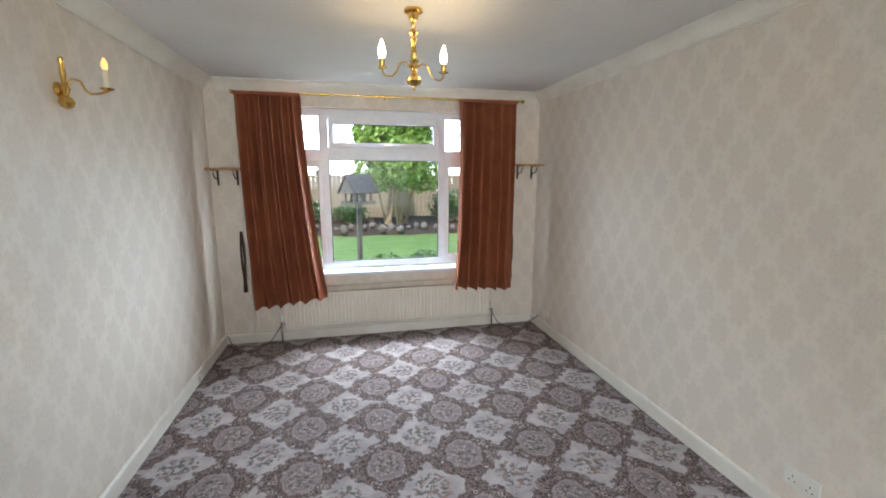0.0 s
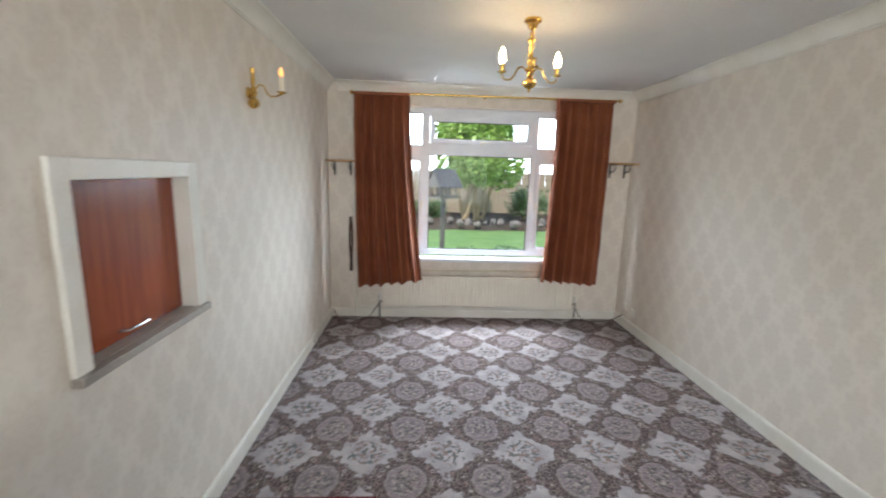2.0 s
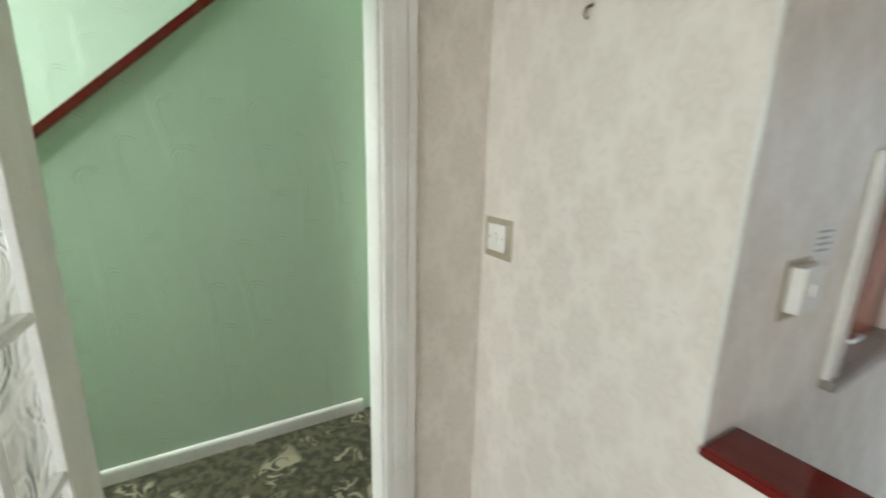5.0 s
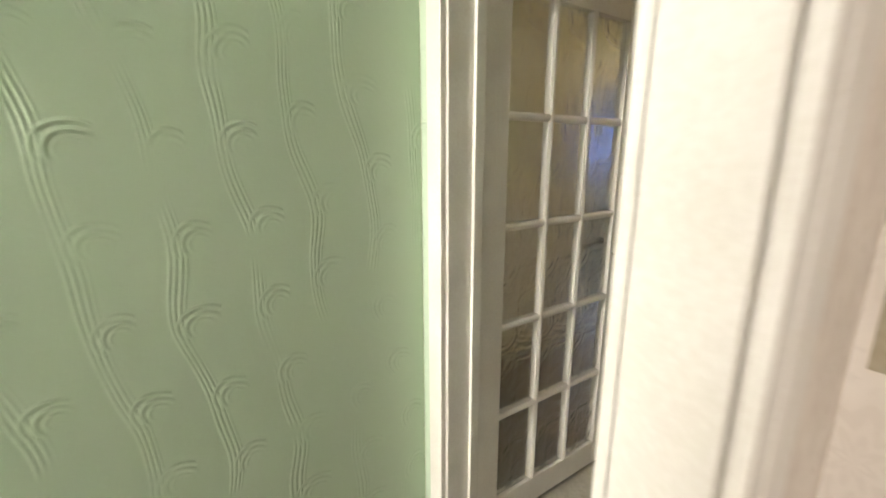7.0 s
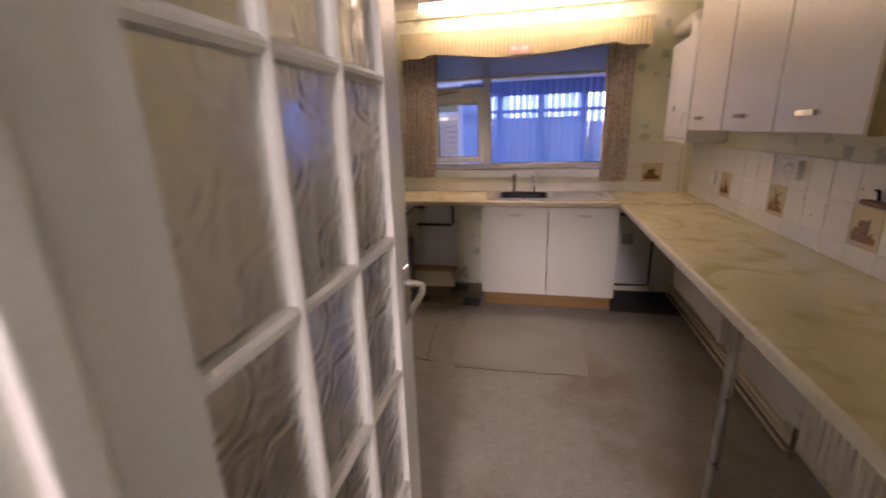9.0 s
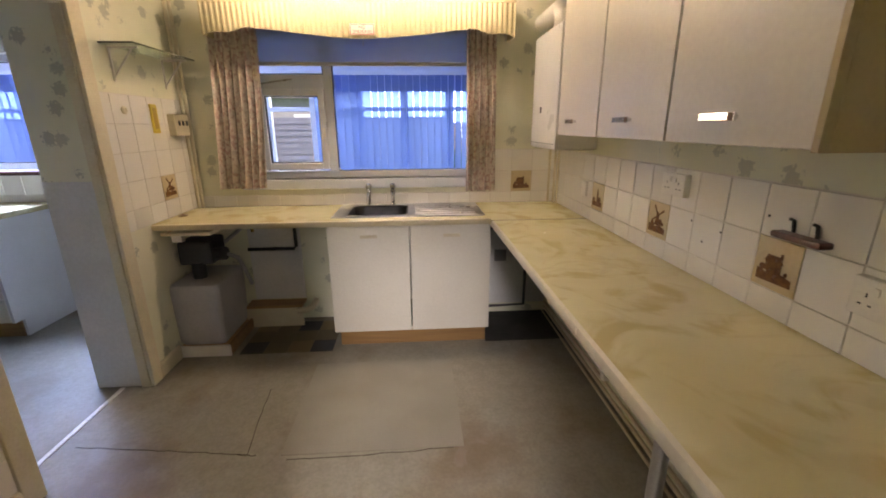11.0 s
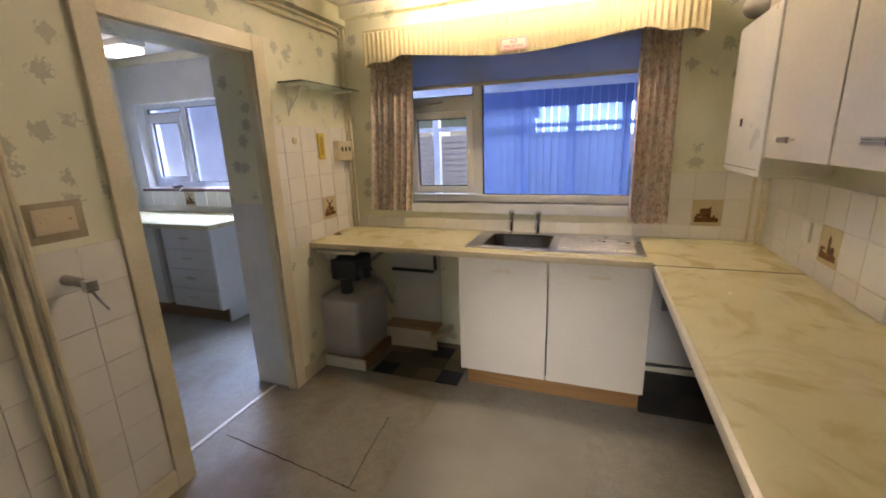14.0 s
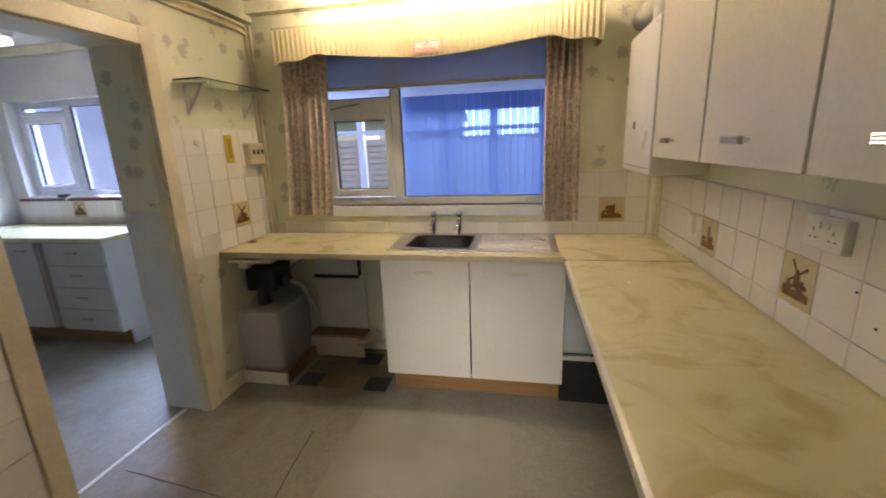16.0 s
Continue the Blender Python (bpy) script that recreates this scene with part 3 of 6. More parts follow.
casing("door_frame_lounge", 'x', XH, 1, HDOOR[0], HDOOR[1], 2.0, 0.105, 0.018, 0.10, M_WHITE, "white gloss door frame between lounge and hall")
casing("door_frame_hall", 'x', XH - 0.10, -1, HDOOR[0], HDOOR[1], 2.0, 0.07, 0.018, 0.003, M_WHITE, "white gloss architrave on the hall side")
casing("door_frame_kitchen", 'y', -0.025, -1, -1.66, -0.87, 2.04, 0.072, 0.018, 0.127, M_WHITE, "white gloss door frame between hall and kitchen", (True, False))
solid("door_stop", boxes(((-1.64, 0.064, 0), (-1.626, 0.101, 2.02)), bevel=0.003), M_WHITE, "white painted door stop strip", "door frame", "structure")
casing("door_frame_utility", 'x', XL, 1, UDOOR[0], UDOOR[1], 2.01, 0.085, 0.02, 0.05, M_CREAMPAINT, "aged cream painted door frame to the utility")


def glazed_door(name, m, label, width=0.785, height=1.98):
    """A white door with three by five obscured panes; hinge on its own z axis, leaf along +x."""
    door = new(name)
    door.matrix_basis = m
    tagged(door, label, "door")
    t = 0.04
    s, top, bot = 0.10, 0.09, 0.115
    frame_bm = bmesh.new()
    z0 = 0.012
    box(frame_bm, (0, 0, z0), (s, t, height), 0.003)
    box(frame_bm, (width - s, 0, z0), (width, t, height), 0.003)
    box(frame_bm, (s, 0.001, z0), (width - s, t - 0.001, z0 + bot), 0.003)
    box(frame_bm, (s, 0.001, height - top), (width - s, t - 0.001, height), 0.003)
    part("door_frame", frame_bm, M_WHITE, door, local=True)
    cols, rows = 3, 5
    cw = (width - 2 * s) / cols
    rh = (height - top - bot - z0) / rows
    for i in range(1, cols):
        x = s + cw * i
        bm = prism(bmesh.new(), [(x - 0.012, 0.006), (x - 0.004, 0.0), (x + 0.004, 0.0), (x + 0.012, 0.006), (x + 0.012, t - 0.006), (x + 0.004, t), (x - 0.004, t), (x - 0.012, t - 0.006)], 'z', z0 + bot, height - top)
        part("glazing_bar", bm, M_WHITE, door, local=True)
    for j in range(1, rows):
        z = z0 + bot + rh * j
        bm = prism(bmesh.new(), [(0.006, z - 0.012), (0.0015, z - 0.004), (0.0015, z + 0.004), (0.006, z + 0.012), (t - 0.006, z + 0.012), (t - 0.0015, z + 0.004), (t - 0.0015, z - 0.004), (t - 0.006, z - 0.012)], 'x', s, width - s)
        part("glazing_bar", bm, M_WHITE, door, local=True)
    pane_me = None
    for i in range(cols):
        for j in range(rows):
            if pane_me is None:
                pane_me = mesh_of("pane", boxes(((0, 0, 0), (cw, 0.005, rh))), M_OBSCURE)
            p = new("pane", pane_me)
            p.parent = door
            p.location = (s + cw * i, t / 2 - 0.0025, z0 + bot + rh * j)
            p.visible_shadow = False
    for side, y0 in ((-1, 0.0), (1, t)):
        bm = bmesh.new()
        box(bm, (width - 0.065, y0, 0.955), (width - 0.022, y0 + side * 0.006, 1.105), 0.002)
        plate = part("handle_plate", bm, M_CHROME, door, local=True)
        bm = bmesh.new()
        tube(bm, [(width - 0.044, y0, 1.06), (width - 0.044, y0 + side * 0.03, 1.06), (width - 0.048, y0 + side * 0.048, 1.058), (width - 0.075, y0 + side * 0.055, 1.05), (width - 0.155, y0 + side * 0.05, 1.035)], [0.011, 0.009, 0.009, 0.009, 0.008], 10)
        h = part("handle", bm, M_CHROME, plate, smooth=True)
    return door


glazed_door("door_kitchen", pose(-1.637, 0.105, 0.024, 0, 0, 90), "white panelled door with fifteen obscured glass panes, standing open")
glazed_door("door_lounge", pose(-0.775, -1.135, 0, 0, 0, -4), "white door with fifteen obscured glass panes, folded back into the lounge")

# low dividing wall with its red capping
divider = base("dividing_wall", (0.4, 0.06, 0), "low papered dividing wall with a red stained capping", "divider")
part("wall_body", boxes(((-0.006, -0.002, 0.0), (0.79, 0.118, 0.938))), M_PAPER, divider)
part("end_post", boxes(((0.79, 0.0, 0.0), (0.812, 0.124, 0.938)), bevel=0.004), M_REDWOOD, divider, "red stained end board")
cap = [(0.002, -0.006), (0.002, 0.128)] + [(0.862 + 0.067 * math.sin(math.pi * k / 14), 0.061 + 0.067 * math.cos(math.pi * k / 14)) for k in range(15)]
bm = prism(bmesh.new(), cap, 'z', 0.938, 0.962)
bmesh.ops.bevel(bm, geom=[e for e in bm.edges if abs(e.verts[0].co.z - e.verts[1].co.z) < 1e-5], offset=0.006, segments=2, affect='EDGES')
part("capping", bm, M_REDWOOD, divider, "glossy red stained wooden capping", smooth=True)

# corner bead showing through the paper
bm = bmesh.new()
tube(bm, [(0.0, 0.0, 0.965 + 0.06 * k) for k in range(23)], [0.004 + 0.003 * random.random() for k in range(23)], 6)
solid("corner_bead", bm, M_WHITE, "chipped white corner bead on the papered corner", "trim", "structure")

# serving hatch
hatch = base("serving_hatch", (-0.03, 0.87, 0.93), "white framed serving hatch with a closed orange-brown door", "hatch")
y0, y1, z0, z1 = HATCH
bm = bmesh.new()
for a, b in (((0.0, y0 - 0.05, z0), (0.018, y0 + 0.012, z1 + 0.048)), ((0.0, y1 - 0.012, z0), (0.018, y1 + 0.05, z1 + 0.048)), ((0.0, y0 + 0.012, z1 - 0.012), (0.018, y1 - 0.012, z1 + 0.048))):
    box(bm, a, b, 0.004)
for a, b in (((XK + 0.004, y0, z0), (0.0, y0 + 0.012, z1)), ((XK + 0.004, y1 - 0.012, z0), (0.0, y1, z1)), ((XK + 0.004, y0 + 0.012, z1 - 0.012), (0.0, y1 - 0.012, z1))):
    box(bm, a, b)
part("hatch_frame", bm, M_WHITE, hatch)
part("sill", boxes(((XK + 0.004, y0 + 0.003, z0 - 0.004), (-0.001, y1 - 0.003, z0 + 0.006)), ((0.001, y0 - 0.052, z0 - 0.022), (0.036, y1 + 0.052, z0 + 0.006)), bevel=0.003), surface("grubby_grey_paint", (0.40, 0.37, 0.33), (0.30, 0.27, 0.24), 0.4), hatch, "grubby grey painted sill")
door = part("hatch_door", boxes(((-0.066, y0 + 0.013, z0 + 0.008), (-0.048, y1 - 0.013, z1 - 0.013)), bevel=0.002), M_HATCHDOOR, hatch, "orange-brown veneered door")
bm = bmesh.new()
tube(bm, [(-0.048, 0.82, 0.985), (-0.022, 0.825, 0.985), (-0.018, 0.875, 0.985), (-0.022, 0.925, 0.985), (-0.048, 0.93, 0.985)], 0.005, 8)
part("handle", bm, M_CHROME, door, smooth=True)

# ---------- dining window ----------


def window_unit(name, y, lights, outer, label, depth=0.06, rail=0.055, material=None):
    """A plastic window: an outer frame, then lights (x0, x1, z0, z1, opening) as glazed cells with their own sashes."""
    w = base(name, ((outer[0] + outer[1]) / 2, y, outer[2]), label, "window")
    w["kind"] = "structure"
    material = material or M_UPVC
    x0, x1, z0, z1 = outer
    xs = sorted({v for l in lights for v in l[:2]} | {x0, x1})
    bm = bmesh.new()
    box(bm, (x0, y, z0), (x0 + rail, y + depth, z1), 0.004)
    box(bm, (x1 - rail, y, z0), (x1, y + depth, z1), 0.004)
    box(bm, (x0 + rail, y + 0.001, z0), (x1 - rail, y + depth, z0 + rail), 0.004)
    box(bm, (x0 + rail, y + 0.001, z1 - rail), (x1 - rail, y + depth, z1), 0.004)
    part("window_frame", bm, material, w)
    for lx0, lx1, lz0, lz1, opening in lights:
        if opening:
            s = 0.045
            bm = bmesh.new()
            box(bm, (lx0, y - 0.014, lz0), (lx0 + s, y + depth - 0.01, lz1), 0.005)
            box(bm, (lx1 - s, y - 0.014, lz0), (lx1, y + depth - 0.01, lz1), 0.005)
            box(bm, (lx0 + s, y - 0.012, lz0), (lx1 - s, y + depth - 0.01, lz0 + s), 0.005)
            box(bm, (lx0 + s, y - 0.012, lz1 - s), (lx1 - s, y + depth - 0.01, lz1), 0.005)
            sash = part("sash", bm, material, w)
            gx0, gx1, gz0, gz1 = lx0 + s, lx1 - s, lz0 + s, lz1 - s
        else:
            gx0, gx1, gz0, gz1 = lx0, lx1, lz0, lz1
            sash = w
        bm = bmesh.new()
        g = 0.006
        for a, b in (((gx0, y + 0.006, gz0), (gx0 + g, y + 0.03, gz1)), ((gx1 - g, y + 0.006, gz0), (gx1, y + 0.03, gz1)), ((gx0, y + 0.006, gz0), (gx1, y + 0.03, gz0 + g)), ((gx0, y + 0.006, gz1 - g), (gx1, y + 0.03, gz1))):
            box(bm, a, b)
        part("gasket", bm, M_BLACK, sash)
        p = part("pane", boxes(((gx0, y + 0.02, gz0), (gx1, y + 0.026, gz1))), M_PANE, sash)
        p.visible_shadow = False
    return w


def bars(w, y, items, depth=0.06):
    """Mullions and transoms of a window."""
    for a, b in items:
        part("mullion", boxes(((a[0], y + 0.002, a[1]), (b[0], y + depth - 0.002, b[1])), bevel=0.004), M_UPVC, w)


def window_handle(w, x, y, z, dx, dz):
    bm = bmesh.new()
    box(bm, (x - 0.012, y - 0.020, z - 0.03), (x + 0.012, y - 0.012, z + 0.03), 0.003)
    tube(bm, [(x, y - 0.018, z), (x, y - 0.038, z), (x + dx, y - 0.042, z + dz)], [0.008, 0.008, 0.006], 8)
    part("handle", bm, M_PLASTIC, w, smooth=True)


YW = 3.83
dw = window_unit("window_1", YW, [(1.0, 2.05, 0.725, 1.70, False), (1.005, 2.045, 1.815, 2.075, True), (0.50, 0.945, 0.715, 1.685, True), (2.11, 2.55, 0.715, 1.685, True), (0.50, 0.925, 1.79, 2.105, False), (2.11, 2.55, 1.79, 2.105, False)], (0.45, 2.60, 0.665, 2.16), "white plastic dining window with side casements over the garden")
bars(dw, YW, [((0.925, 0.72), (1.0, 2.105)), ((2.05, 0.72), (2.11, 2.105)), ((1.0, 1.70), (2.05, 1.815)), ((0.505, 1.685), (0.925, 1.79)), ((2.11, 1.685), (2.545, 1.79)), ((1.0, 2.075), (2.05, 2.106))])
window_handle(dw, 0.925, YW, 1.20, 0.0, -0.10)
window_handle(dw, 2.13, YW, 1.20, 0.0, -0.10)
window_handle(dw, 1.53, YW, 1.835, 0.08, 0.0)
part("window_sill", boxes(((0.36, 3.665, 0.622), (2.69, YW, 0.650)), bevel=0.006), M_UPVC, dw)


def curtain(name, top, bottom, y, z0, z1, folds, depth, material, label, lean=0.0, group="", seed=1, tilt=0.0):
    """A gathered curtain hanging in pleats from a heading; top and bottom are its spans in x."""
    rnd = random.Random(seed)
    cols, rows = folds * 10, 26
    ph = [rnd.uniform(-0.5, 0.5) for _ in range(folds + 2)]
    am = [rnd.uniform(0.6, 1.25) for _ in range(folds + 2)]
    bm = bmesh.new()
    grid = []
    for j in range(rows + 1):
        v = j / rows
        w = v ** 1.6
        a, b = top[0] + (bottom[0] - top[0]) * w, top[1] + (bottom[1] - top[1]) * w
        line = []
        for i in range(cols + 1):
            u = i / cols
            k = u * folds
            n = int(k)
            f = k - n
            amp = (am[n] * (1 - f) + am[n + 1] * f)
            p = (ph[n] * (1 - f) + ph[n + 1] * f)
            ang = 2 * math.pi * k + p * v * 2.2
            dep = depth * (0.55 + 0.45 * min(1, v * 3)) * amp
            wob = 0.35 * math.sin(ang * 0.5 + v * 1.5) * v
            px = a + (b - a) * u + 0.008 * math.cos(ang) * v
            py = y - dep * (0.5 + 0.5 * math.sin(ang)) - wob * depth * 0.25 + lean * v * (0.3 + u)
            hem = 0.0015 * math.sin(ang * 0.5 + 1) * v + tilt * (u - 0.5) * v
            pz = z1 + (z0 - z1) * v + hem
            line.append((bm.verts.new((px, py, pz)), bm.verts.new((px, py + 0.005, pz))))
        grid.append(line)
    for j in range(rows):
        for i in range(cols):
            for k in (0, 1):
                bm.faces.new((grid[j][i][k], grid[j][i + 1][k], grid[j + 1][i + 1][k], grid[j + 1][i][k]))
    for i in range(cols):
        for j in (0, rows):
            bm.faces.new((grid[j][i][0], grid[j][i + 1][0], grid[j][i + 1][1], grid[j][i][1]))
    for j in range(rows):
        for i in (0, cols):
            bm.faces.new((grid[j][i][0], grid[j + 1][i][0], grid[j + 1][i][1], grid[j][i][1]))
    c = base(name, ((top[0] + top[1]) / 2, y, z0), label, "curtain", group)
    part("drape", bm, material, c, smooth=True)
    bm = bmesh.new()
    box(bm, (top[0] + 0.004, y - depth * 0.75, z1 - 0.004), (top[1] - 0.004, y - 0.004, z1 + 0.022), 0.004)
    part("heading_tape", bm, material, c)
    return c


curtain("curtain", (0.275, 0.80), (0.30, 0.945), 3.622, 0.40, 2.215, 6, 0.125, M_DRAPE, "rust-brown lined curtain drawn aside at the dining window", 0.0, "dining curtains", 3, 0.07)
curtain("curtain", (2.20, 2.76), (2.145, 2.76), 3.622, 0.44, 2.225, 6, 0.125, M_DRAPE, "rust-brown lined curtain drawn aside at the dining window", 0.0, "dining curtains", 5, -0.05)

rod = base("curtain_rod", (1.54, 3.62, 2.25), "thin brass curtain rail with knob ends", "curtain rail")
bm = bmesh.new()
tube(bm, [(0.26, 3.615, 2.242), (1.5, 3.615, 2.25), (2.83, 3.615, 2.258)], 0.009, 10)
part("rail", bm, M_BRASS, rod, smooth=True)
for x, z in ((0.255, 2.242), (2.835, 2.258)):
    bm = bmesh.new()
    lathe(bm, [(0.006, -0.02), (0.016, -0.012), (0.019, 0.0), (0.014, 0.012), (0.004, 0.018)], (x, 3.615, z), 12, 'x')
    part("finial", bm, M_BRASS, rod, smooth=True)
for x in (0.42, 1.52, 2.68):
    bm = boxes(((x - 0.008, 3.62, 2.235), (x + 0.008, 3.74, 2.262)), bevel=0.003)
    part("bracket", bm, M_BRASS, rod)

for x, sgn in ((0.215, 1), (2.80, -1)):
    bm = bmesh.new()
    tube(bm, [(x, 3.722, 1.06), (x + 0.012 * sgn, 3.71, 0.95), (x + 0.016 * sgn, 3.705, 0.80), (x + 0.005 * sgn, 3.705, 0.62), (x, 3.712, 0.50)], [0.010, 0.013, 0.011, 0.014, 0.018], 8)
    tube(bm, [(x - 0.004, 3.725, 1.06), (x - 0.014 * sgn, 3.715, 0.9), (x - 0.010 * sgn, 3.71, 0.72), (x, 3.712, 0.60)], 0.009, 8)
    solid("curtain_tieback", bm, surface("dark_brown_braid", (0.10, 0.055, 0.035), (0.06, 0.035, 0.025), 0.9, 0, 30, 300, 0.4), "dark brown braided tieback hanging on the wall", "tieback", group="tiebacks", smooth=True)


def shelf(x0, x1, z):
    s = base("wall_shelf", ((x0 + x1) / 2, 3.66, z), "small pine shelf on black iron scroll brackets", "shelf", "corner shelves")
    part("board", boxes(((x0, 3.55, z), (x1, 3.735, z + 0.018)), bevel=0.003), M_PINE, s)
    for x in (x0 + 0.05, x1 - 0.055):
        bm = bmesh.new()
        box(bm, (x - 0.008, 3.728, z - 0.13), (x + 0.008, 3.736, z), 0.001)
        box(bm, (x - 0.008, 3.58, z - 0.006), (x + 0.008, 3.73, z), 0.001)
        pts = [(x, 3.73 - 0.125 * t, z - 0.115 + 0.095 * t + 0.02 * math.sin(t * math.pi * 2)) for t in [k / 10 for k in range(11)]]
        tube(bm, pts, 0.005, 6)
        part("bracket", bm, M_IRON, s)
    return s


shelf(0.012, 0.275, 1.60)
shelf(2.80, XR - 0.012, 1.655)


def radiator(name, a, b, z0, z1, face, axis, out, label, flute=0.034):
    """A pressed steel panel radiator along a wall; a to b is its length, out points into the room."""
    at = ((a + b) / 2, face, z0) if axis == 'y' else (face, (a + b) / 2, z0)
    r = base(name, at, label, "radiator")
    n = max(4, int((b - a - 0.04) / flute))
    prof = [(a, face)]
    d0, d1 = face + out * 0.022, face + out * 0.034
    prof.append((a, d0))
    step = (b - a - 0.04) / n
    for i in range(n):
        p = a + 0.02 + i * step
        prof += [(p, d0), (p + step * 0.22, d1), (p + step * 0.78, d1)]
    prof += [(b - 0.02, d0), (b, d0), (b, face)]
    if axis == 'x':
        prof = [(q, p) for p, q in prof]
    bm = prism(bmesh.new(), prof, 'z', z0 + 0.02, z1 - 0.02)
    lo, hi = (a, b)
    for za, zb in ((z0, z0 + 0.02), (z1 - 0.02, z1)):
        if axis == 'y':
            box(bm, (lo, face, za), (hi, d0 + out * 0.004, zb), 0.004)
        else:
            box(bm, (face, lo, za), (d0 + out * 0.004, hi, zb), 0.004)
    part("panel", bm, surface("cream_radiator_enamel", (0.80, 0.76, 0.67), (0.75, 0.70, 0.61), 0.32), r)
    for e, s in ((a, -1), (b, 1)):
        bm = bmesh.new()
        mid = face + out * 0.012
        p = lambda u, z: (u, mid, z) if axis == 'y' else (mid, u, z)
        tube(bm, [p(e, z0 + 0.04), p(e + s * 0.035, z0 + 0.04)], 0.010, 8)
        tube(bm, [p(e + s * 0.035, 0.005), p(e + s * 0.035, z0 + 0.02), p(e + s * 0.035, z0 + 0.06)], [0.008, 0.012, 0.012], 8)
        v = part("valve", bm, M_CHROME, r, smooth=True)
        bm = lathe(bmesh.new(), [(0.012, 0.0), (0.017, 0.006), (0.017, 0.055), (0.012, 0.062)], p(e + s * 0.035, z0 + 0.06), 12)
        part("valve_cap", bm, M_PLASTIC, v, "white plastic valve cap", smooth=True)
    return r


radiator("radiator", 0.55, 2.55, 0.145, 0.47, 3.675, 'y', -1, "long cream panel radiator below the dining window")
bm = bmesh.new()
tube(bm, [(0.56, 3.70, 0.118), (1.5, 3.70, 0.115), (2.58, 3.70, 0.13)], 0.008, 8)
tube(bm, [(0.245, 3.715, 2.30), (0.25, 3.715, 1.2), (0.262, 3.715, 0.03)], 0.011, 8)
tube(bm, [(0.30, 3.718, 0.42), (0.30, 3.718, 0.12), (0.515, 3.715, 0.115)], 0.008, 8)
solid("heating_pipe", bm, M_WHITE, "white painted heating pipes along the rear wall", "pipe", smooth=True)
bm = bmesh.new()
tube(bm, [(0.7, 3.728, 0.51), (1.6, 3.728, 0.515), (2.2, 3.728, 0.52)], 0.006, 6)
solid("cable_trunking", bm, M_OLDPLASTIC, "thin conduit on the wall above the radiator", "conduit", smooth=True)
for pts in ([(0.03, 3.70, 0.09), (0.07, 3.66, 0.03), (0.12, 3.64, 0.006), (0.3, 3.60, 0.006), (0.42, 3.62, 0.04), (0.51, 3.66, 0.17)], [(2.60, 3.66, 0.14), (2.64, 3.64, 0.05), (2.72, 3.63, 0.006), (2.9, 3.63, 0.006), (3.02, 3.62, 0.05), (3.10, 3.55, 0.14)]):
    bm = bmesh.new()
    smooth_pts = []
    for i in range(len(pts) - 1):
        for k in range(4):
            smooth_pts.append(Vector(pts[i]).lerp(Vector(pts[i + 1]), k / 4))
    smooth_pts.append(Vector(pts[-1]))
    tube(bm, smooth_pts, 0.0045, 6)
    solid("cable", bm, plain("brown_flex", (0.10, 0.07, 0.05), 0.5), "loose brown flex along the skirting", "cable", smooth=True)


def wall_plate(name, centre, normal, w, h, kind, label, stain=0.0, depth=0.012, material=None):
    """A switch or socket plate on a wall; kind is switch, socket2, blank or box."""
    c, nrm = Vector(centre), Vector(normal)
    side = Vector((0, 0, 1)).cross(nrm)
    m = Matrix((( side.x, 0, nrm.x, c.x), (side.y, 0, nrm.y, c.y), (0, 1, 0, c.z), (0, 0, 0, 1)))
    ob = new(name)
    ob.matrix_basis = m
    tagged(ob, label, {"switch": "switch", "socket2": "socket", "blank": "blank plate", "box": "box"}[kind])
    material = material or M_PLASTIC
    part("plate", boxes(((-w / 2, -h / 2, 0.0), (w / 2, h / 2, depth)), bevel=0.003), material, ob, local=True)
    if kind == "switch":
        part("rocker", boxes(((-0.008, -0.014, depth - 0.001), (0.008, 0.014, depth + 0.005)), bevel=0.002), material, ob, local=True)
    if kind == "socket2":
        for sx in (-w / 4, w / 4):
            part("rocker", boxes(((sx * 0.45 - 0.006, h * 0.12, depth - 0.001), (sx * 0.45 + 0.006, h * 0.32, depth + 0.004)), bevel=0.001), material, ob, local=True)
            for px, pz, a, b in ((0, 0.006, 0.002, 0.005), (-0.011, -0.016, 0.004, 0.002), (0.011, -0.016, 0.004, 0.002)):
                part("pin_hole", boxes(((sx + px - a, pz - b, depth - 0.001), (sx + px + a, pz + b, depth + 0.0006))), M_BLACK, ob, local=True)
    if kind in ("switch", "blank"):
        for sx in (-w * 0.35, w * 0.35):
            part("screw", lathe(bmesh.new(), [(0.003, 0), (0.003, 0.001)], (sx, 0, depth - 0.0004), 8), M_BRASS, ob, local=True)
    if stain:
        part("grubby_patch", boxes(((-w / 2 - stain, -h / 2 - stain, 0.0002), (w / 2 + stain, h / 2 + stain * 0.7, 0.0014))), M_GRUBBY, ob, "grubby patch of bare paper round the plate", local=True)
    return ob


M_GRUBBY = surface("grubby_paper", (0.43, 0.37, 0.26), (0.34, 0.29, 0.20), 0.7, 0, 8, 60, 0.1)
wall_plate("light_switch", (-0.675, 0.0, 1.25), (0, -1, 0), 0.088, 0.088, "switch", "white light switch on a grubby patch of wallpaper", 0.024)
wall_plate("heating_control", (0.0, 0.288, 1.245), (1, 0, 0), 0.10, 0.10, "switch", "square white control box on the papered wall", 0.02, 0.028)
solid("paper_label", boxes(((0.0005, 0.325, 1.297), (0.002, 0.43, 1.375))), plain("white_paper", (0.75, 0.74, 0.70), 0.8), "white paper label stuck to the wallpaper", "label")
bm = bmesh.new()
for k in range(4):
    box(bm, (0.0018, 0.335, 1.358 - k * 0.014), (0.0024, 0.41 - 0.012 * (k % 2), 1.362 - k * 0.014))
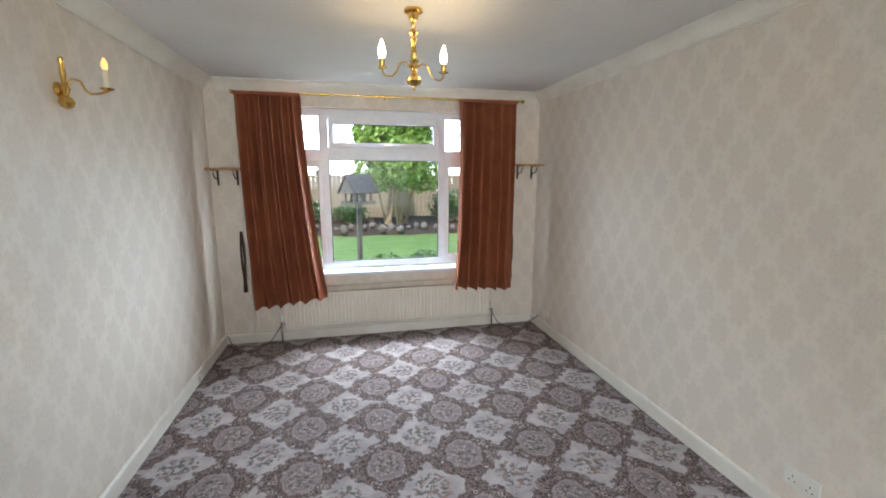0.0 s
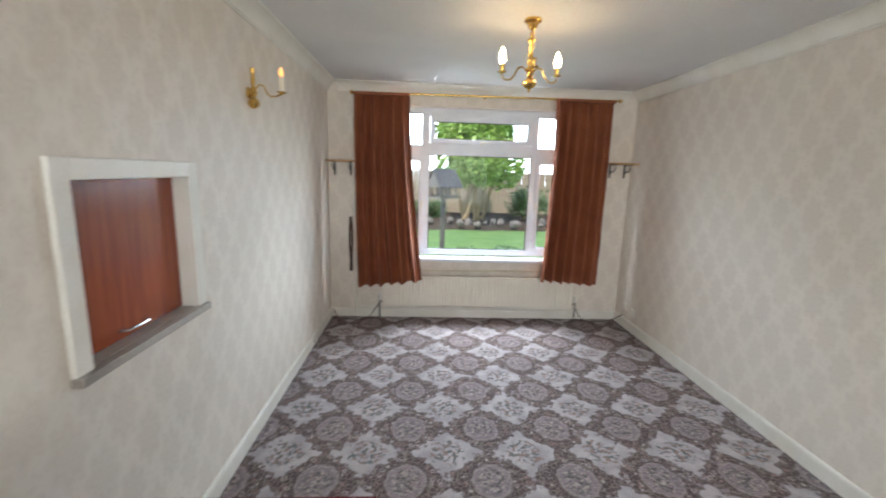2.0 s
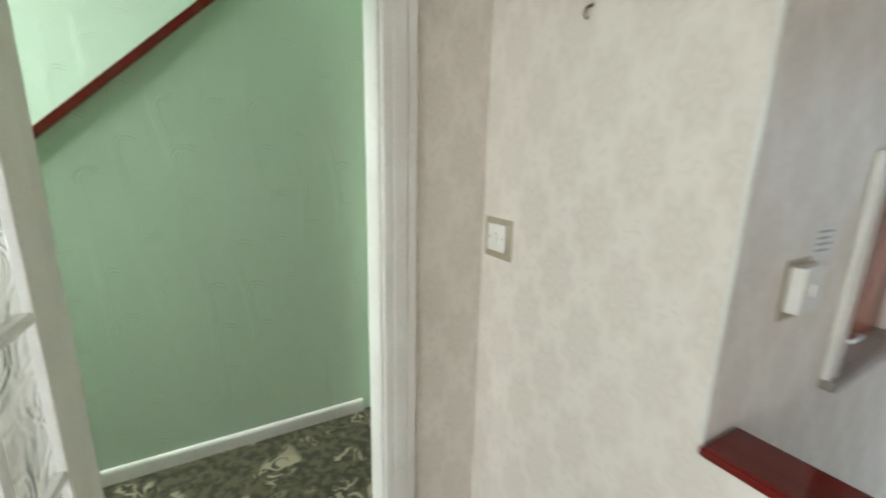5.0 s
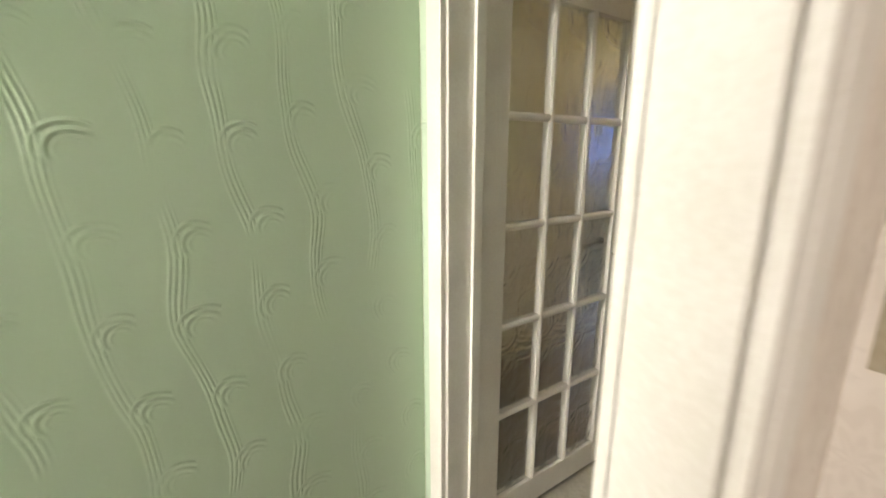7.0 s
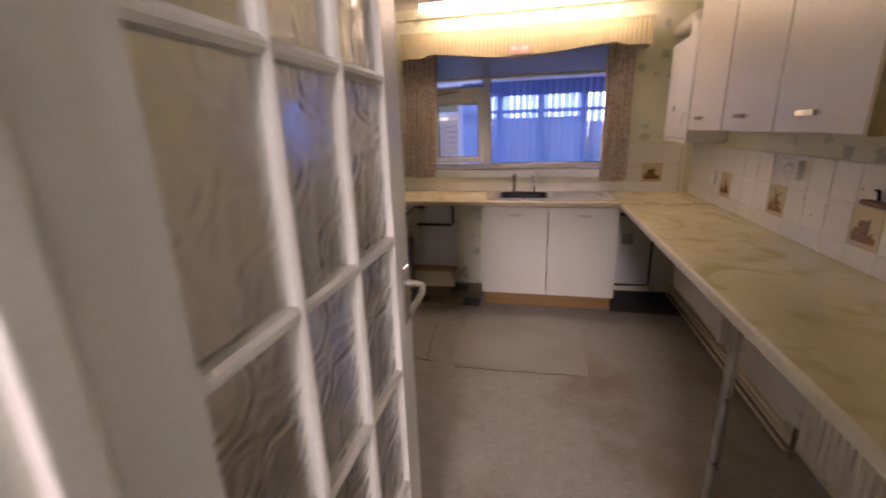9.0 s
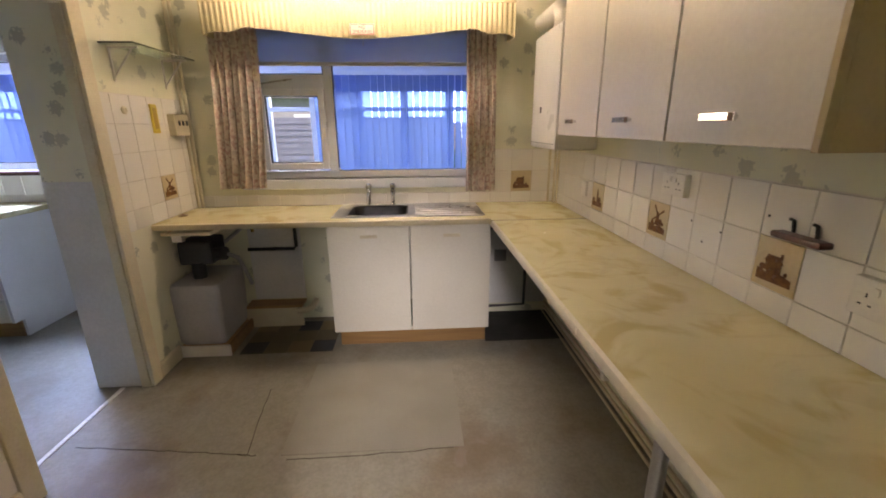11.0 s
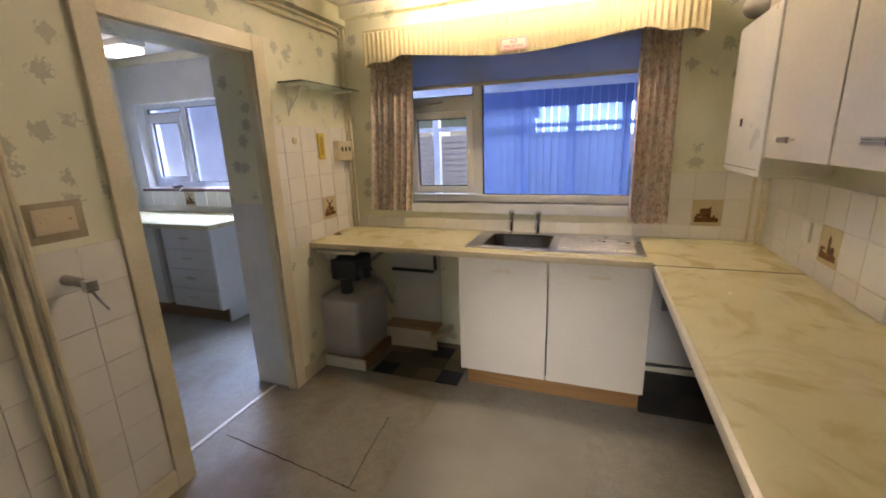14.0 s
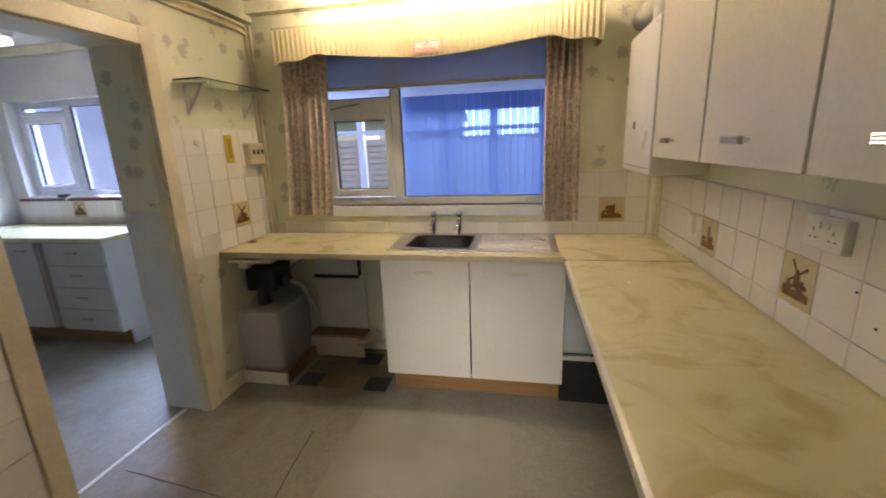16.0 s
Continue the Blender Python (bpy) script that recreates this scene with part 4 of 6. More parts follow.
solid("label_writing", bm, plain("grey_ink", (0.25, 0.25, 0.25), 0.8), "faint lines of small print on the label", "writing")
wall_plate("double_socket", (XR, 0.94, 0.235), (-1, 0, 0), 0.146, 0.086, "socket2", "white double socket above the skirting")
wall_plate("single_socket", (XR, 3.36, 0.20), (-1, 0, 0), 0.07, 0.07, "blank", "small white outlet plate on the side wall")
wall_plate("single_socket", (XR, 3.52, 0.22), (-1, 0, 0), 0.06, 0.08, "blank", "small white outlet plate on the side wall")
bm = bmesh.new()
tube(bm, [(-0.38, 0, 1.84), (-0.38, -0.015, 1.835), (-0.38, -0.022, 1.82), (-0.38, -0.012, 1.81)], 0.003, 6)
lathe(bm, [(0.005, 0.0), (0.005, -0.004)], (-0.38, 0, 1.84), 8, 'y')
solid("wall_hook", bm, plain("tarnished_brass", (0.10, 0.06, 0.03), 0.5, 0.6), "small tarnished brass hook in the wall", "hook")
bm = bmesh.new()
lathe(bm, [(0.024, 0.0), (0.022, 0.02), (0.012, 0.026)], (0.016, 2.97, 0.045), 12, 'x')
solid("skirting_cap", bm, M_PLASTIC, "round white cap on the skirting", "cap", smooth=True)

# wall light
sconce = base("wall_light", (0.0, 1.86, 1.85), "polished brass wall light with one candle lamp", "wall light")
bm = bmesh.new()
lathe(bm, [(0.004, -0.085), (0.022, -0.075), (0.030, -0.058), (0.024, -0.040), (0.010, -0.03), (0.014, -0.015), (0.020, 0.0), (0.012, 0.014), (0.008, 0.03), (0.012, 0.055), (0.009, 0.09), (0.013, 0.115), (0.004, 0.125)], (0.028, 1.845, 1.885), 16)
part("back_stem", bm, M_BRASS, sconce, smooth=True)
part("wall_rose", lathe(bmesh.new(), [(0.03, 0.0), (0.03, 0.006), (0.018, 0.016)], (0.001, 1.845, 1.88), 16, 'x'), M_BRASS, sconce, smooth=True)
bm = bmesh.new()
pts = [(0.035, 1.848, 1.895), (0.055, 1.852, 1.925), (0.080, 1.858, 1.92), (0.092, 1.864, 1.885), (0.108, 1.870, 1.870), (0.132, 1.876, 1.872), (0.158, 1.90, 1.888)]
tube(bm, [Vector(pts[i]).lerp(Vector(pts[i + 1]), k / 4) for i in range(len(pts) - 1) for k in range(4)] + [Vector(pts[-1])], 0.0045, 8)
arm = part("arm", bm, M_BRASS, sconce, smooth=True)
part("drip_pan", lathe(bmesh.new(), [(0.006, -0.01), (0.026, 0.0), (0.028, 0.004), (0.012, 0.006)], (0.158, 1.90, 1.896), 16), M_BRASS, sconce, smooth=True)
part("candle", lathe(bmesh.new(), [(0.012, 0.0), (0.012, 0.075), (0.009, 0.078)], (0.158, 1.90, 1.90), 14), plain("ivory_sleeve", (0.72, 0.66, 0.50), 0.4), sconce, "ivory candle sleeve", smooth=True)
part("bulb", lathe(bmesh.new(), [(0.006, 0.0), (0.013, 0.014), (0.012, 0.03), (0.004, 0.05)], (0.158, 1.90, 1.976), 12), glow("amber_bulb", (1.0, 0.45, 0.14), 1.3), sconce, "small amber bulb", smooth=True)

sconce.matrix_basis = Matrix.Translation((0.0, 0.0, 0.03)) @ sconce.matrix_basis

# chandelier
CX, CY = 1.515, 1.90
ch = base("chandelier", (CX, CY, LCEIL), "polished brass three-arm chandelier with lit candle bulbs", "chandelier")
part("ceiling_rose", lathe(bmesh.new(), [(0.045, 0.0), (0.047, -0.012), (0.030, -0.022), (0.022, -0.045), (0.010, -0.056), (0.004, -0.06)], (CX, CY, LCEIL), 20), M_BRASS, ch, smooth=True)
bm = bmesh.new()
for k in range(4):
    r = 0.011
    cz = LCEIL - 0.062 - 0.014 * k
    ring = [(CX + (r * math.cos(a) if k % 2 else 0), CY + (0 if k % 2 else r * math.cos(a)), cz + 0.014 * math.sin(a)) for a in [i * math.pi / 5 for i in range(11)]]
    tube(bm, ring, 0.0025, 6)
part("chain", bm, M_BRASS, ch, smooth=True)
part("stem", lathe(bmesh.new(), [(0.004, 0.27), (0.024, 0.262), (0.024, 0.256), (0.014, 0.245), (0.012, 0.23), (0.018, 0.225), (0.012, 0.215), (0.013, 0.17), (0.017, 0.14), (0.012, 0.125), (0.022, 0.112), (0.026, 0.10), (0.014, 0.09), (0.018, 0.075), (0.012, 0.066), (0.020, 0.058), (0.036, 0.045), (0.040, 0.030), (0.030, 0.014), (0.010, 0.005), (0.008, -0.008), (0.003, -0.014)], (CX, CY, 1.995), 20), M_BRASS, ch, smooth=True)
M_BULB = glow("lit_candle_bulb", (1.0, 0.74, 0.42), 80.0)
for k, deg in enumerate((8, 186, 262)):
    a = radians(deg)
    dx, dy = math.cos(a), math.sin(a)
    shape = [(0.012, 2.085), (0.045, 2.115), (0.072, 2.105), (0.088, 2.068), (0.110, 2.043), (0.142, 2.040), (0.158, 2.056), (0.160, 2.08)]
    pts = [(CX + dx * r, CY + dy * r, z) for r, z in shape]
    fine = [Vector(pts[i]).lerp(Vector(pts[i + 1]), q / 4) for i in range(len(pts) - 1) for q in range(4)] + [Vector(pts[-1])]
    arm = part("arm", tube(bmesh.new(), fine, 0.0048, 8), M_BRASS, ch, smooth=True)
    ex, ey = CX + dx * 0.160, CY + dy * 0.160
    part("drip_pan", lathe(bmesh.new(), [(0.006, -0.006), (0.024, 0.0), (0.026, 0.004), (0.010, 0.006)], (ex, ey, 2.078), 16), M_BRASS, arm, smooth=True)
    part("candle_cup", lathe(bmesh.new(), [(0.013, 0.0), (0.014, 0.03), (0.016, 0.034), (0.014, 0.042)], (ex, ey, 2.08), 14), M_BRASS, arm, smooth=True)
    if k < 2:
        part("bulb", lathe(bmesh.new(), [(0.010, 0.0), (0.016, 0.02), (0.0175, 0.034), (0.013, 0.058), (0.006, 0.078), (0.002, 0.088)], (ex, ey, 2.12), 14), M_BULB, arm, "lit candle bulb", smooth=True)

# stair string capping
bm = bmesh.new()
for a, b in ((YS + 0.5, -0.03),):
    prism(bm, [(a, slope(a) - 0.004), (b, slope(b) - 0.004), (b, slope(b) + 0.042), (a, slope(a) + 0.042)], 'x', XG - 0.075, XG + 0.016)
solid("stair_string", bm, M_REDWOOD, "red-brown stained capping of the stair string", "stair string", "structure")
for k in range(12):
    y = -0.35 - k * 0.245
    z = slope(y) - 0.36
    if z > 0.05:
        solid("stair_step", boxes(((-2.65, y - 0.26, max(0, z - 0.22)), (XG - 0.06, y, z)), bevel=0.006), M_HALLCARPET, "carpeted stair step", "step", "structure")

# ---------- kitchen ----------
# The kitchen and utility are laid out from their own corner and then set over as a block.
SHIFT = -0.027
XK, XL, XT, XU = XK - SHIFT, XL - SHIFT, XT - SHIFT, XU - SHIFT
already = set(bpy.data.objects)
YRD, YR = YR, YRK
M_BEIGEEDGE = plain("beige_edging", (0.46, 0.36, 0.20), 0.4)
M_WTEDGE = surface("worktop_edge", (0.62, 0.54, 0.36), (0.54, 0.46, 0.29), 0.3)


def bar_handle(centre, along, out, parent, length=0.11, cream=False):
    """A small ribbed bar handle: two cheeks and three rods."""
    c, a, o = Vector(centre), Vector(along), Vector(out)
    bm = bmesh.new()
    for k in (-1, 0, 1):
        p = c + o * 0.022 + Vector((0, 0, 0.0065 * k))
        tube(bm, [p - a * length / 2, p + a * length / 2], 0.0034, 8)
    for s in (-0.32, 0.32):
        p = c + a * length * s
        tube(bm, [p, p + o * 0.02], 0.006, 8)
    h = part("handle", bm, M_OLDPLASTIC if cream else M_CHROME, parent, "ribbed cream bar handle" if cream else "ribbed chrome bar handle", smooth=True)
    if cream:
        return
    bm = bmesh.new()
    for s in (-1, 1):
        p = c + o * 0.022 + a * s * (length / 2 - 0.012)
        lo = p - a * 0.010 - o * 0.004 - Vector((0, 0, 0.0102))
        hi = p + a * 0.010 + o * 0.0042 + Vector((0, 0, 0.0102))
        if s == 1:
            box(bm, lo, hi, 0.002)
    part("handle_cap", bm, plain("brown_cap", (0.18, 0.11, 0.06), 0.4), h)


# sink base unit
unit = base("sink_cabinet", (-1.20, 3.4, 0), "off-white two-door sink base cabinet on an oak plinth", "cabinet")
part("body", boxes(((-1.715, 3.155, 0.14), (-1.699, 3.63, 0.868)), ((-0.705, 3.155, 0.14), (-0.689, 3.63, 0.868)), ((-1.699, 3.16, 0.14), (-0.705, 3.63, 0.156)), ((-1.699, 3.62, 0.156), (-0.705, 3.63, 0.868)), ((-1.699, 3.157, 0.78), (-0.705, 3.175, 0.868))), M_UNIT, unit)
for x0, x1 in ((-1.716, -1.207), (-1.199, -0.688)):
    d = part("door", boxes(((x0, 3.134, 0.142), (x1, 3.152, 0.862)), bevel=0.002), M_UNIT, unit)
    bar_handle(((x0 + x1) / 2 + 0.005, 3.134, 0.80), (1, 0, 0), (0, -1, 0), d, 0.105, True)
part("plinth", boxes(((-1.69, 3.19, 0.0), (-0.70, 3.206, 0.14))), M_PLINTH, unit, "oak-effect plinth")

# rear worktop with the sink's cut-out, and the long worktop
BX0, BX1, BY0, BY1 = -1.60, -1.21, 3.215, 3.56
wt = base("worktop", (-1.5, 3.4, 0.87), "marbled cream laminate worktop along the window wall", "worktop")
bm = grid_slab([XL, BX0, BX1, -0.705, XK], [3.022, 3.092, BY0, BY1, YR], lambda x, y: not (BX0 < x < BX1 and BY0 < y < BY1) and (x > -0.705 or y > 3.092), 'z', 0.872, 0.91)
part("slab", bm, M_WORKTOP, wt)
bm = prism(bmesh.new(), [(3.0925, 0.872), (3.080, 0.874), (3.077, 0.89), (3.080, 0.906), (3.0925, 0.9098)], 'x', XL, -0.705)
part("front_edge", bm, M_WTEDGE, wt, smooth=True)
wt2 = base("worktop", (-0.42, 1.7, 0.87), "long marbled cream laminate worktop with a rounded front edge", "worktop")
part("slab", boxes(((-0.694, 0.14, 0.872), (XK, 3.018, 0.9095))), M_WORKTOP, wt2)
bm = prism(bmesh.new(), [(-0.6945, 0.872), (-0.707, 0.874), (-0.710, 0.89), (-0.707, 0.906), (-0.6945, 0.9093)], 'y', 0.14, 3.018)
part("front_edge", bm, surface("pale_postform_edge", (0.74, 0.68, 0.55), (0.66, 0.60, 0.46), 0.25), wt2, "pale rounded edge", smooth=True)
part("joint_strip", boxes(((-0.709, 3.018, 0.874), (XK, 3.0225, 0.9112))), plain("dark_joint", (0.12, 0.09, 0.06), 0.5), wt2)
leg = base("support_post", (-0.641, 1.30, FK), "round grey steel leg holding up the worktop", "leg")
part("tube", tube(bmesh.new(), [(-0.641, 1.30, FK + 0.012), (-0.641, 1.30, 0.87)], 0.017, 14), M_STEEL, leg, smooth=True)
part("foot", lathe(bmesh.new(), [(0.03, 0), (0.03, 0.008), (0.018, 0.012)], (-0.641, 1.30, FK), 14), M_BLACK, leg, smooth=True)

# sink
sink = base("kitchen_sink", (-1.2, 3.4, 0.91), "stainless steel sink with one bowl and a ribbed drainer", "sink")


def rounded(cx, cy, hx, hy, r, z, n=10):
    pts = []
    for sx, sy, a0 in ((1, 1, 0), (-1, 1, 90), (-1, -1, 180), (1, -1, 270)):
        for k in range(n):
            a = radians(a0 + 90 * k / (n - 1))
            pts.append((cx + sx * (hx - r) + r * math.cos(a), cy + sy * (hy - r) + r * math.sin(a), z))
    return pts


def loft(bm, rings, cap=True):
    vs = [[bm.verts.new(p) for p in ring] for ring in rings]
    k = len(rings[0])
    for a, b in zip(vs, vs[1:]):
        for i in range(k):
            bm.faces.new((a[i], a[(i + 1) % k], b[(i + 1) % k], b[i]))
    if cap:
        bm.faces.new(vs[-1])
    return bm


bcx, bcy = -1.405, 3.39
bm = loft(bmesh.new(), [rounded(bcx, bcy, 0.195, 0.172, 0.07, 0.9145), rounded(bcx, bcy, 0.188, 0.165, 0.07, 0.9135), rounded(bcx, bcy, 0.180, 0.157, 0.07, 0.900), rounded(bcx, bcy, 0.172, 0.150, 0.065, 0.78), rounded(bcx, bcy, 0.155, 0.132, 0.06, 0.752), rounded(bcx, bcy, 0.05, 0.05, 0.045, 0.748)])
# Near-black base colour stands for dark reflections inside the steel bowl.
part("bowl", bm, surface("dark_reflect_steel", (0.035, 0.034, 0.033), (0.018, 0.018, 0.018), 0.32, 0.8, 9, 120, 0.1), sink, "steel bowl with dark reflections put into its colour", smooth=True)
bm = bmesh.new()
outer = [(x, y) for x, y, z in rounded(-1.205, 3.405, 0.482, 0.245, 0.02, 0)]
box(bm, (-1.687, 3.165, 0.9095), (-0.723, 3.222, 0.9155), 0.002)
box(bm, (-1.687, 3.557, 0.9095), (-0.723, 3.622, 0.9155), 0.002)
box(bm, (-1.687, 3.222, 0.9095), (-1.598, 3.557, 0.9152), 0.001)
box(bm, (-1.212, 3.222, 0.9095), (-1.165, 3.557, 0.9152), 0.001)
box(bm, (-0.765, 3.222, 0.9095), (-0.723, 3.557, 0.9152), 0.001)
part("rim", bm, M_STEEL, sink)
n = 5
prof = [(3.222, 0.9095)]
for k in range(n):
    a = 3.222 + 0.335 * k / n
    w = 0.335 / n
    prof += [(a + 0.002, 0.911), (a + w * 0.3, 0.911), (a + w * 0.42, 0.916), (a + w * 0.8, 0.916), (a + w * 0.95, 0.911)]
prof += [(3.557, 0.9095)]
part("drainer", prism(bmesh.new(), prof, 'x', -1.165, -0.765), M_STEEL, sink)
part("plug_waste", lathe(bmesh.new(), [(0.03, 0.0), (0.03, 0.004), (0.012, 0.003)], (bcx, bcy, 0.748), 14), M_CHROME, sink)


def tap(x):
    t = base("sink_tap", (x, 3.588, 0.9155), "chrome pillar tap on the sink's back edge", "tap", "sink taps")
    part("body", lathe(bmesh.new(), [(0.022, 0), (0.022, 0.006), (0.014, 0.012), (0.013, 0.07), (0.018, 0.078), (0.018, 0.105), (0.012, 0.112)], (x, 3.588, 0.9155), 14), M_CHROME, t, smooth=True)
    part("spout", tube(bmesh.new(), [(x, 3.588, 0.995), (x, 3.548, 1.005), (x, 3.508, 0.998), (x, 3.483, 0.978), (x, 3.478, 0.96)], [0.010, 0.010, 0.009, 0.009, 0.009], 10), M_CHROME, t, smooth=True)
    part("tap_head", lathe(bmesh.new(), [(0.010, 0.0), (0.019, 0.008), (0.021, 0.02), (0.019, 0.035), (0.008, 0.042)], (x, 3.588, 1.027), 12), M_CHROME, t, smooth=True)


tap(-1.492)
tap(-1.322)

# wall cupboards and boiler
for k, (y0, y1) in enumerate(((2.421, 2.93), (1.907, 2.416), (1.392, 1.902))):
    cup = base("wall_cupboard", (-0.27, (y0 + y1) / 2, 1.43), "off-white laminate wall cupboard with a bar handle", "cupboard", "wall cupboards")
    part("body", boxes(((-0.348, y0, 1.404), (XK, y1, 2.22))), M_UNIT, cup)
    d = part("door", boxes(((-0.370, y0 + 0.003, 1.406), (-0.351, y1 - 0.003, 2.218)), bevel=0.002), M_UNIT, cup)
    bar_handle((-0.370, (2.703, 2.17, 1.653)[k], 1.474), (0, -1, 0), (-1, 0, 0), d, (0.10, 0.12, 0.13)[k])
    if k == 2:
        part("edge_strip", boxes(((-0.349, y0 - 0.016, 1.400), (XK, y0 - 0.001, 2.222)), ((-0.372, y0 - 0.015, 1.400), (-0.3495, y0 + 0.001, 2.222))), M_BEIGEEDGE, cup, "beige end strip")
boiler = base("boiler", (-0.26, 3.2, 1.32), "white wall-hung boiler casing with a small window", "boiler")
bm = boxes(((-0.372, 2.96, 1.32), (XK, 3.47, 1.985)), bevel=0.018)
part("casing", bm, surface("white_enamel", (0.78, 0.77, 0.74), (0.73, 0.72, 0.69), 0.3), boiler, smooth=True)
part("sight_glass", boxes(((-0.375, 3.25, 1.53), (-0.371, 3.275, 1.565)), bevel=0.001), M_BLACK, boiler)
part("trim_line", boxes(((-0.3735, 2.98, 1.35), (-0.3718, 3.45, 1.354))), M_GREYPLASTIC, boiler)
part("flue", tube(bmesh.new(), [(-0.28, 3.22, 1.98), (-0.28, 3.22, 2.07), (-0.28, 3.27, 2.11), (-0.28, 3.64, 2.11)], 0.055, 16), M_WHITE, boiler, "white flue elbow", smooth=True)
for y, x, z0 in ((3.57, -0.155, 0.91), (3.60, -0.185, 0.91), (3.53, -0.145, 0.91)):
    solid("boiler_pipe", tube(bmesh.new(), [(x, y, z0), (x, y, 1.27), (x - 0.03, y - 0.09, 1.31), (x - 0.03, y - 0.14, 1.33)], 0.0085, 8), M_CREAMPAINT, "cream painted pipe dropping from the boiler", "pipe", group="boiler pipes", smooth=True)

# white tiles, each its own piece; picture tiles carry a printed view
nt = Nodes("white_glazed_tile", 0.16)
nt.colour(nt.mix(nt.rand(), (0.77, 0.745, 0.68), (0.84, 0.82, 0.76)))
nt.gloss(nt.m('MULTIPLY_ADD', nt.noise(9.0), 0.12, 0.12))
nt.bump(nt.noise(14.0), 0.06, 0.004)
M_TILE = nt.mat
M_PRINTTILE = surface("cream_picture_tile", (0.62, 0.52, 0.33), (0.55, 0.44, 0.26), 0.2)
M_PRINTDARK = surface("brown_print", (0.20, 0.095, 0.03), (0.11, 0.05, 0.02), 0.25, 0, 40, 120, 0.0)
M_PRINTMID = surface("tan_print", (0.42, 0.28, 0.12), (0.33, 0.20, 0.08), 0.25, 0, 40, 120, 0.0)
GROUT = surface("dingy_grout", (0.72, 0.69, 0.61), (0.64, 0.60, 0.52), 0.8)
TS = 0.152
tile_meshes = {}


def tile_mesh(w, h, print_tile=False):
    key = (round(w, 3), round(h, 3), print_tile)
    if key not in tile_meshes:
        tile_meshes[key] = mesh_of("tile", boxes(((-w / 2 + 0.0015, -h / 2 + 0.0015, 0), (w / 2 - 0.0015, h / 2 - 0.0015, 0.006)), bevel=0.0016), M_PRINTTILE if print_tile else M_TILE)
    return tile_meshes[key]


def face_matrix(centre, normal):
    c, nrm = Vector(centre), Vector(normal)
    side = Vector((0, 0, 1)).cross(nrm)
    return Matrix(((side.x, 0, nrm.x, c.x), (side.y, 0, nrm.y, c.y), (0, 1, 0, c.z), (0, 0, 0, 1)))


def tile_print(style):
    """A simple printed country view: ground, bushes, and a mill, a cottage or a church."""
    bm = bmesh.new()
    z = 0.0062

    def poly(pts, t=0.0006):
        prism(bm, pts, 'z', z - 0.0004, z + t)
    poly([(-0.06, -0.055), (0.06, -0.052), (0.058, -0.030), (0.02, -0.022), (-0.02, -0.030), (-0.06, -0.020)])
    if style == "mill":
        poly([(-0.018, -0.022), (0.016, -0.024), (0.010, 0.022), (-0.010, 0.022)], 0.0008)
        poly([(-0.012, 0.022), (0.012, 0.022), (0.0, 0.036)], 0.0008)
        for a in (35, 125, 215, 305):
            c, s = math.cos(radians(a)), math.sin(radians(a))
            poly([(0.002 * -s, 0.018 + 0.002 * c), (0.05 * c - 0.004 * s, 0.018 + 0.05 * s + 0.004 * c), (0.05 * c + 0.006 * s, 0.018 + 0.05 * s - 0.006 * c), (0.002 * s, 0.018 - 0.002 * c)], 0.001)
    elif style == "cottage":
        poly([(-0.035, -0.022), (0.02, -0.024), (0.02, 0.006), (-0.035, 0.006)], 0.0008)
        poly([(-0.04, 0.006), (0.025, 0.006), (0.012, 0.026), (-0.030, 0.026)], 0.0009)
        poly([(0.012, 0.02), (0.020, 0.02), (0.020, 0.036), (0.012, 0.036)], 0.001)
    else:
        poly([(-0.008, -0.022), (0.012, -0.024), (0.012, 0.02), (-0.008, 0.02)], 0.0008)
        poly([(-0.010, 0.02), (0.014, 0.02), (0.002, 0.046)], 0.0009)
        poly([(0.012, -0.024), (0.040, -0.024), (0.040, -0.004), (0.012, -0.004)], 0.0007)
    rnd = random.Random(len(style))
    for k in range(6):
        cx, cy, r = rnd.uniform(-0.052, 0.052), rnd.uniform(-0.026, 0.0), rnd.uniform(0.006, 0.012)
        poly([(cx + r * math.cos(a) * rnd.uniform(0.7, 1.2), cy + r * math.sin(a)) for a in [i * math.pi / 4 for i in range(8)]], 0.0012 + 0.0001 * k)
    return bm


prints = {}


def lay_tiles(owner, origin, along, normal, spans, rows, special):
    """Tiles on a wall: columns start at origin and run along; rows are heights; special: (column, row) to a printed style."""
    o, a = Vector(origin), Vector(along)
    for i, (s0, s1) in enumerate(spans):
        for j, (z0, z1) in enumerate(rows):
            style = special.get((i, j))
            c = o + a * (s0 + s1) / 2 + Vector((0, 0, (z0 + z1) / 2))
            t = new("tile", tile_mesh(s1 - s0, z1 - z0, bool(style)))
            t.parent = owner
            t.matrix_basis = face_matrix(c, normal)
            if style:
                if style not in prints:
                    prints[style] = mesh_of("print", tile_print(style), M_PRINTDARK)
                p = new("print", prints[style])
                p.parent = t
                p["label"] = "brown printed country view"


def backing(name, a, b, label):
    return solid(name, boxes((a, b)), GROUT, label, "tiled wall", "structure")


def columns(length, first=TS, step=TS):
    out, s = [], 0.0
    w = first
    while s < length - 0.01:
        e = min(s + w, length)
        out.append((s, e))
        s, w = e, step
    return out


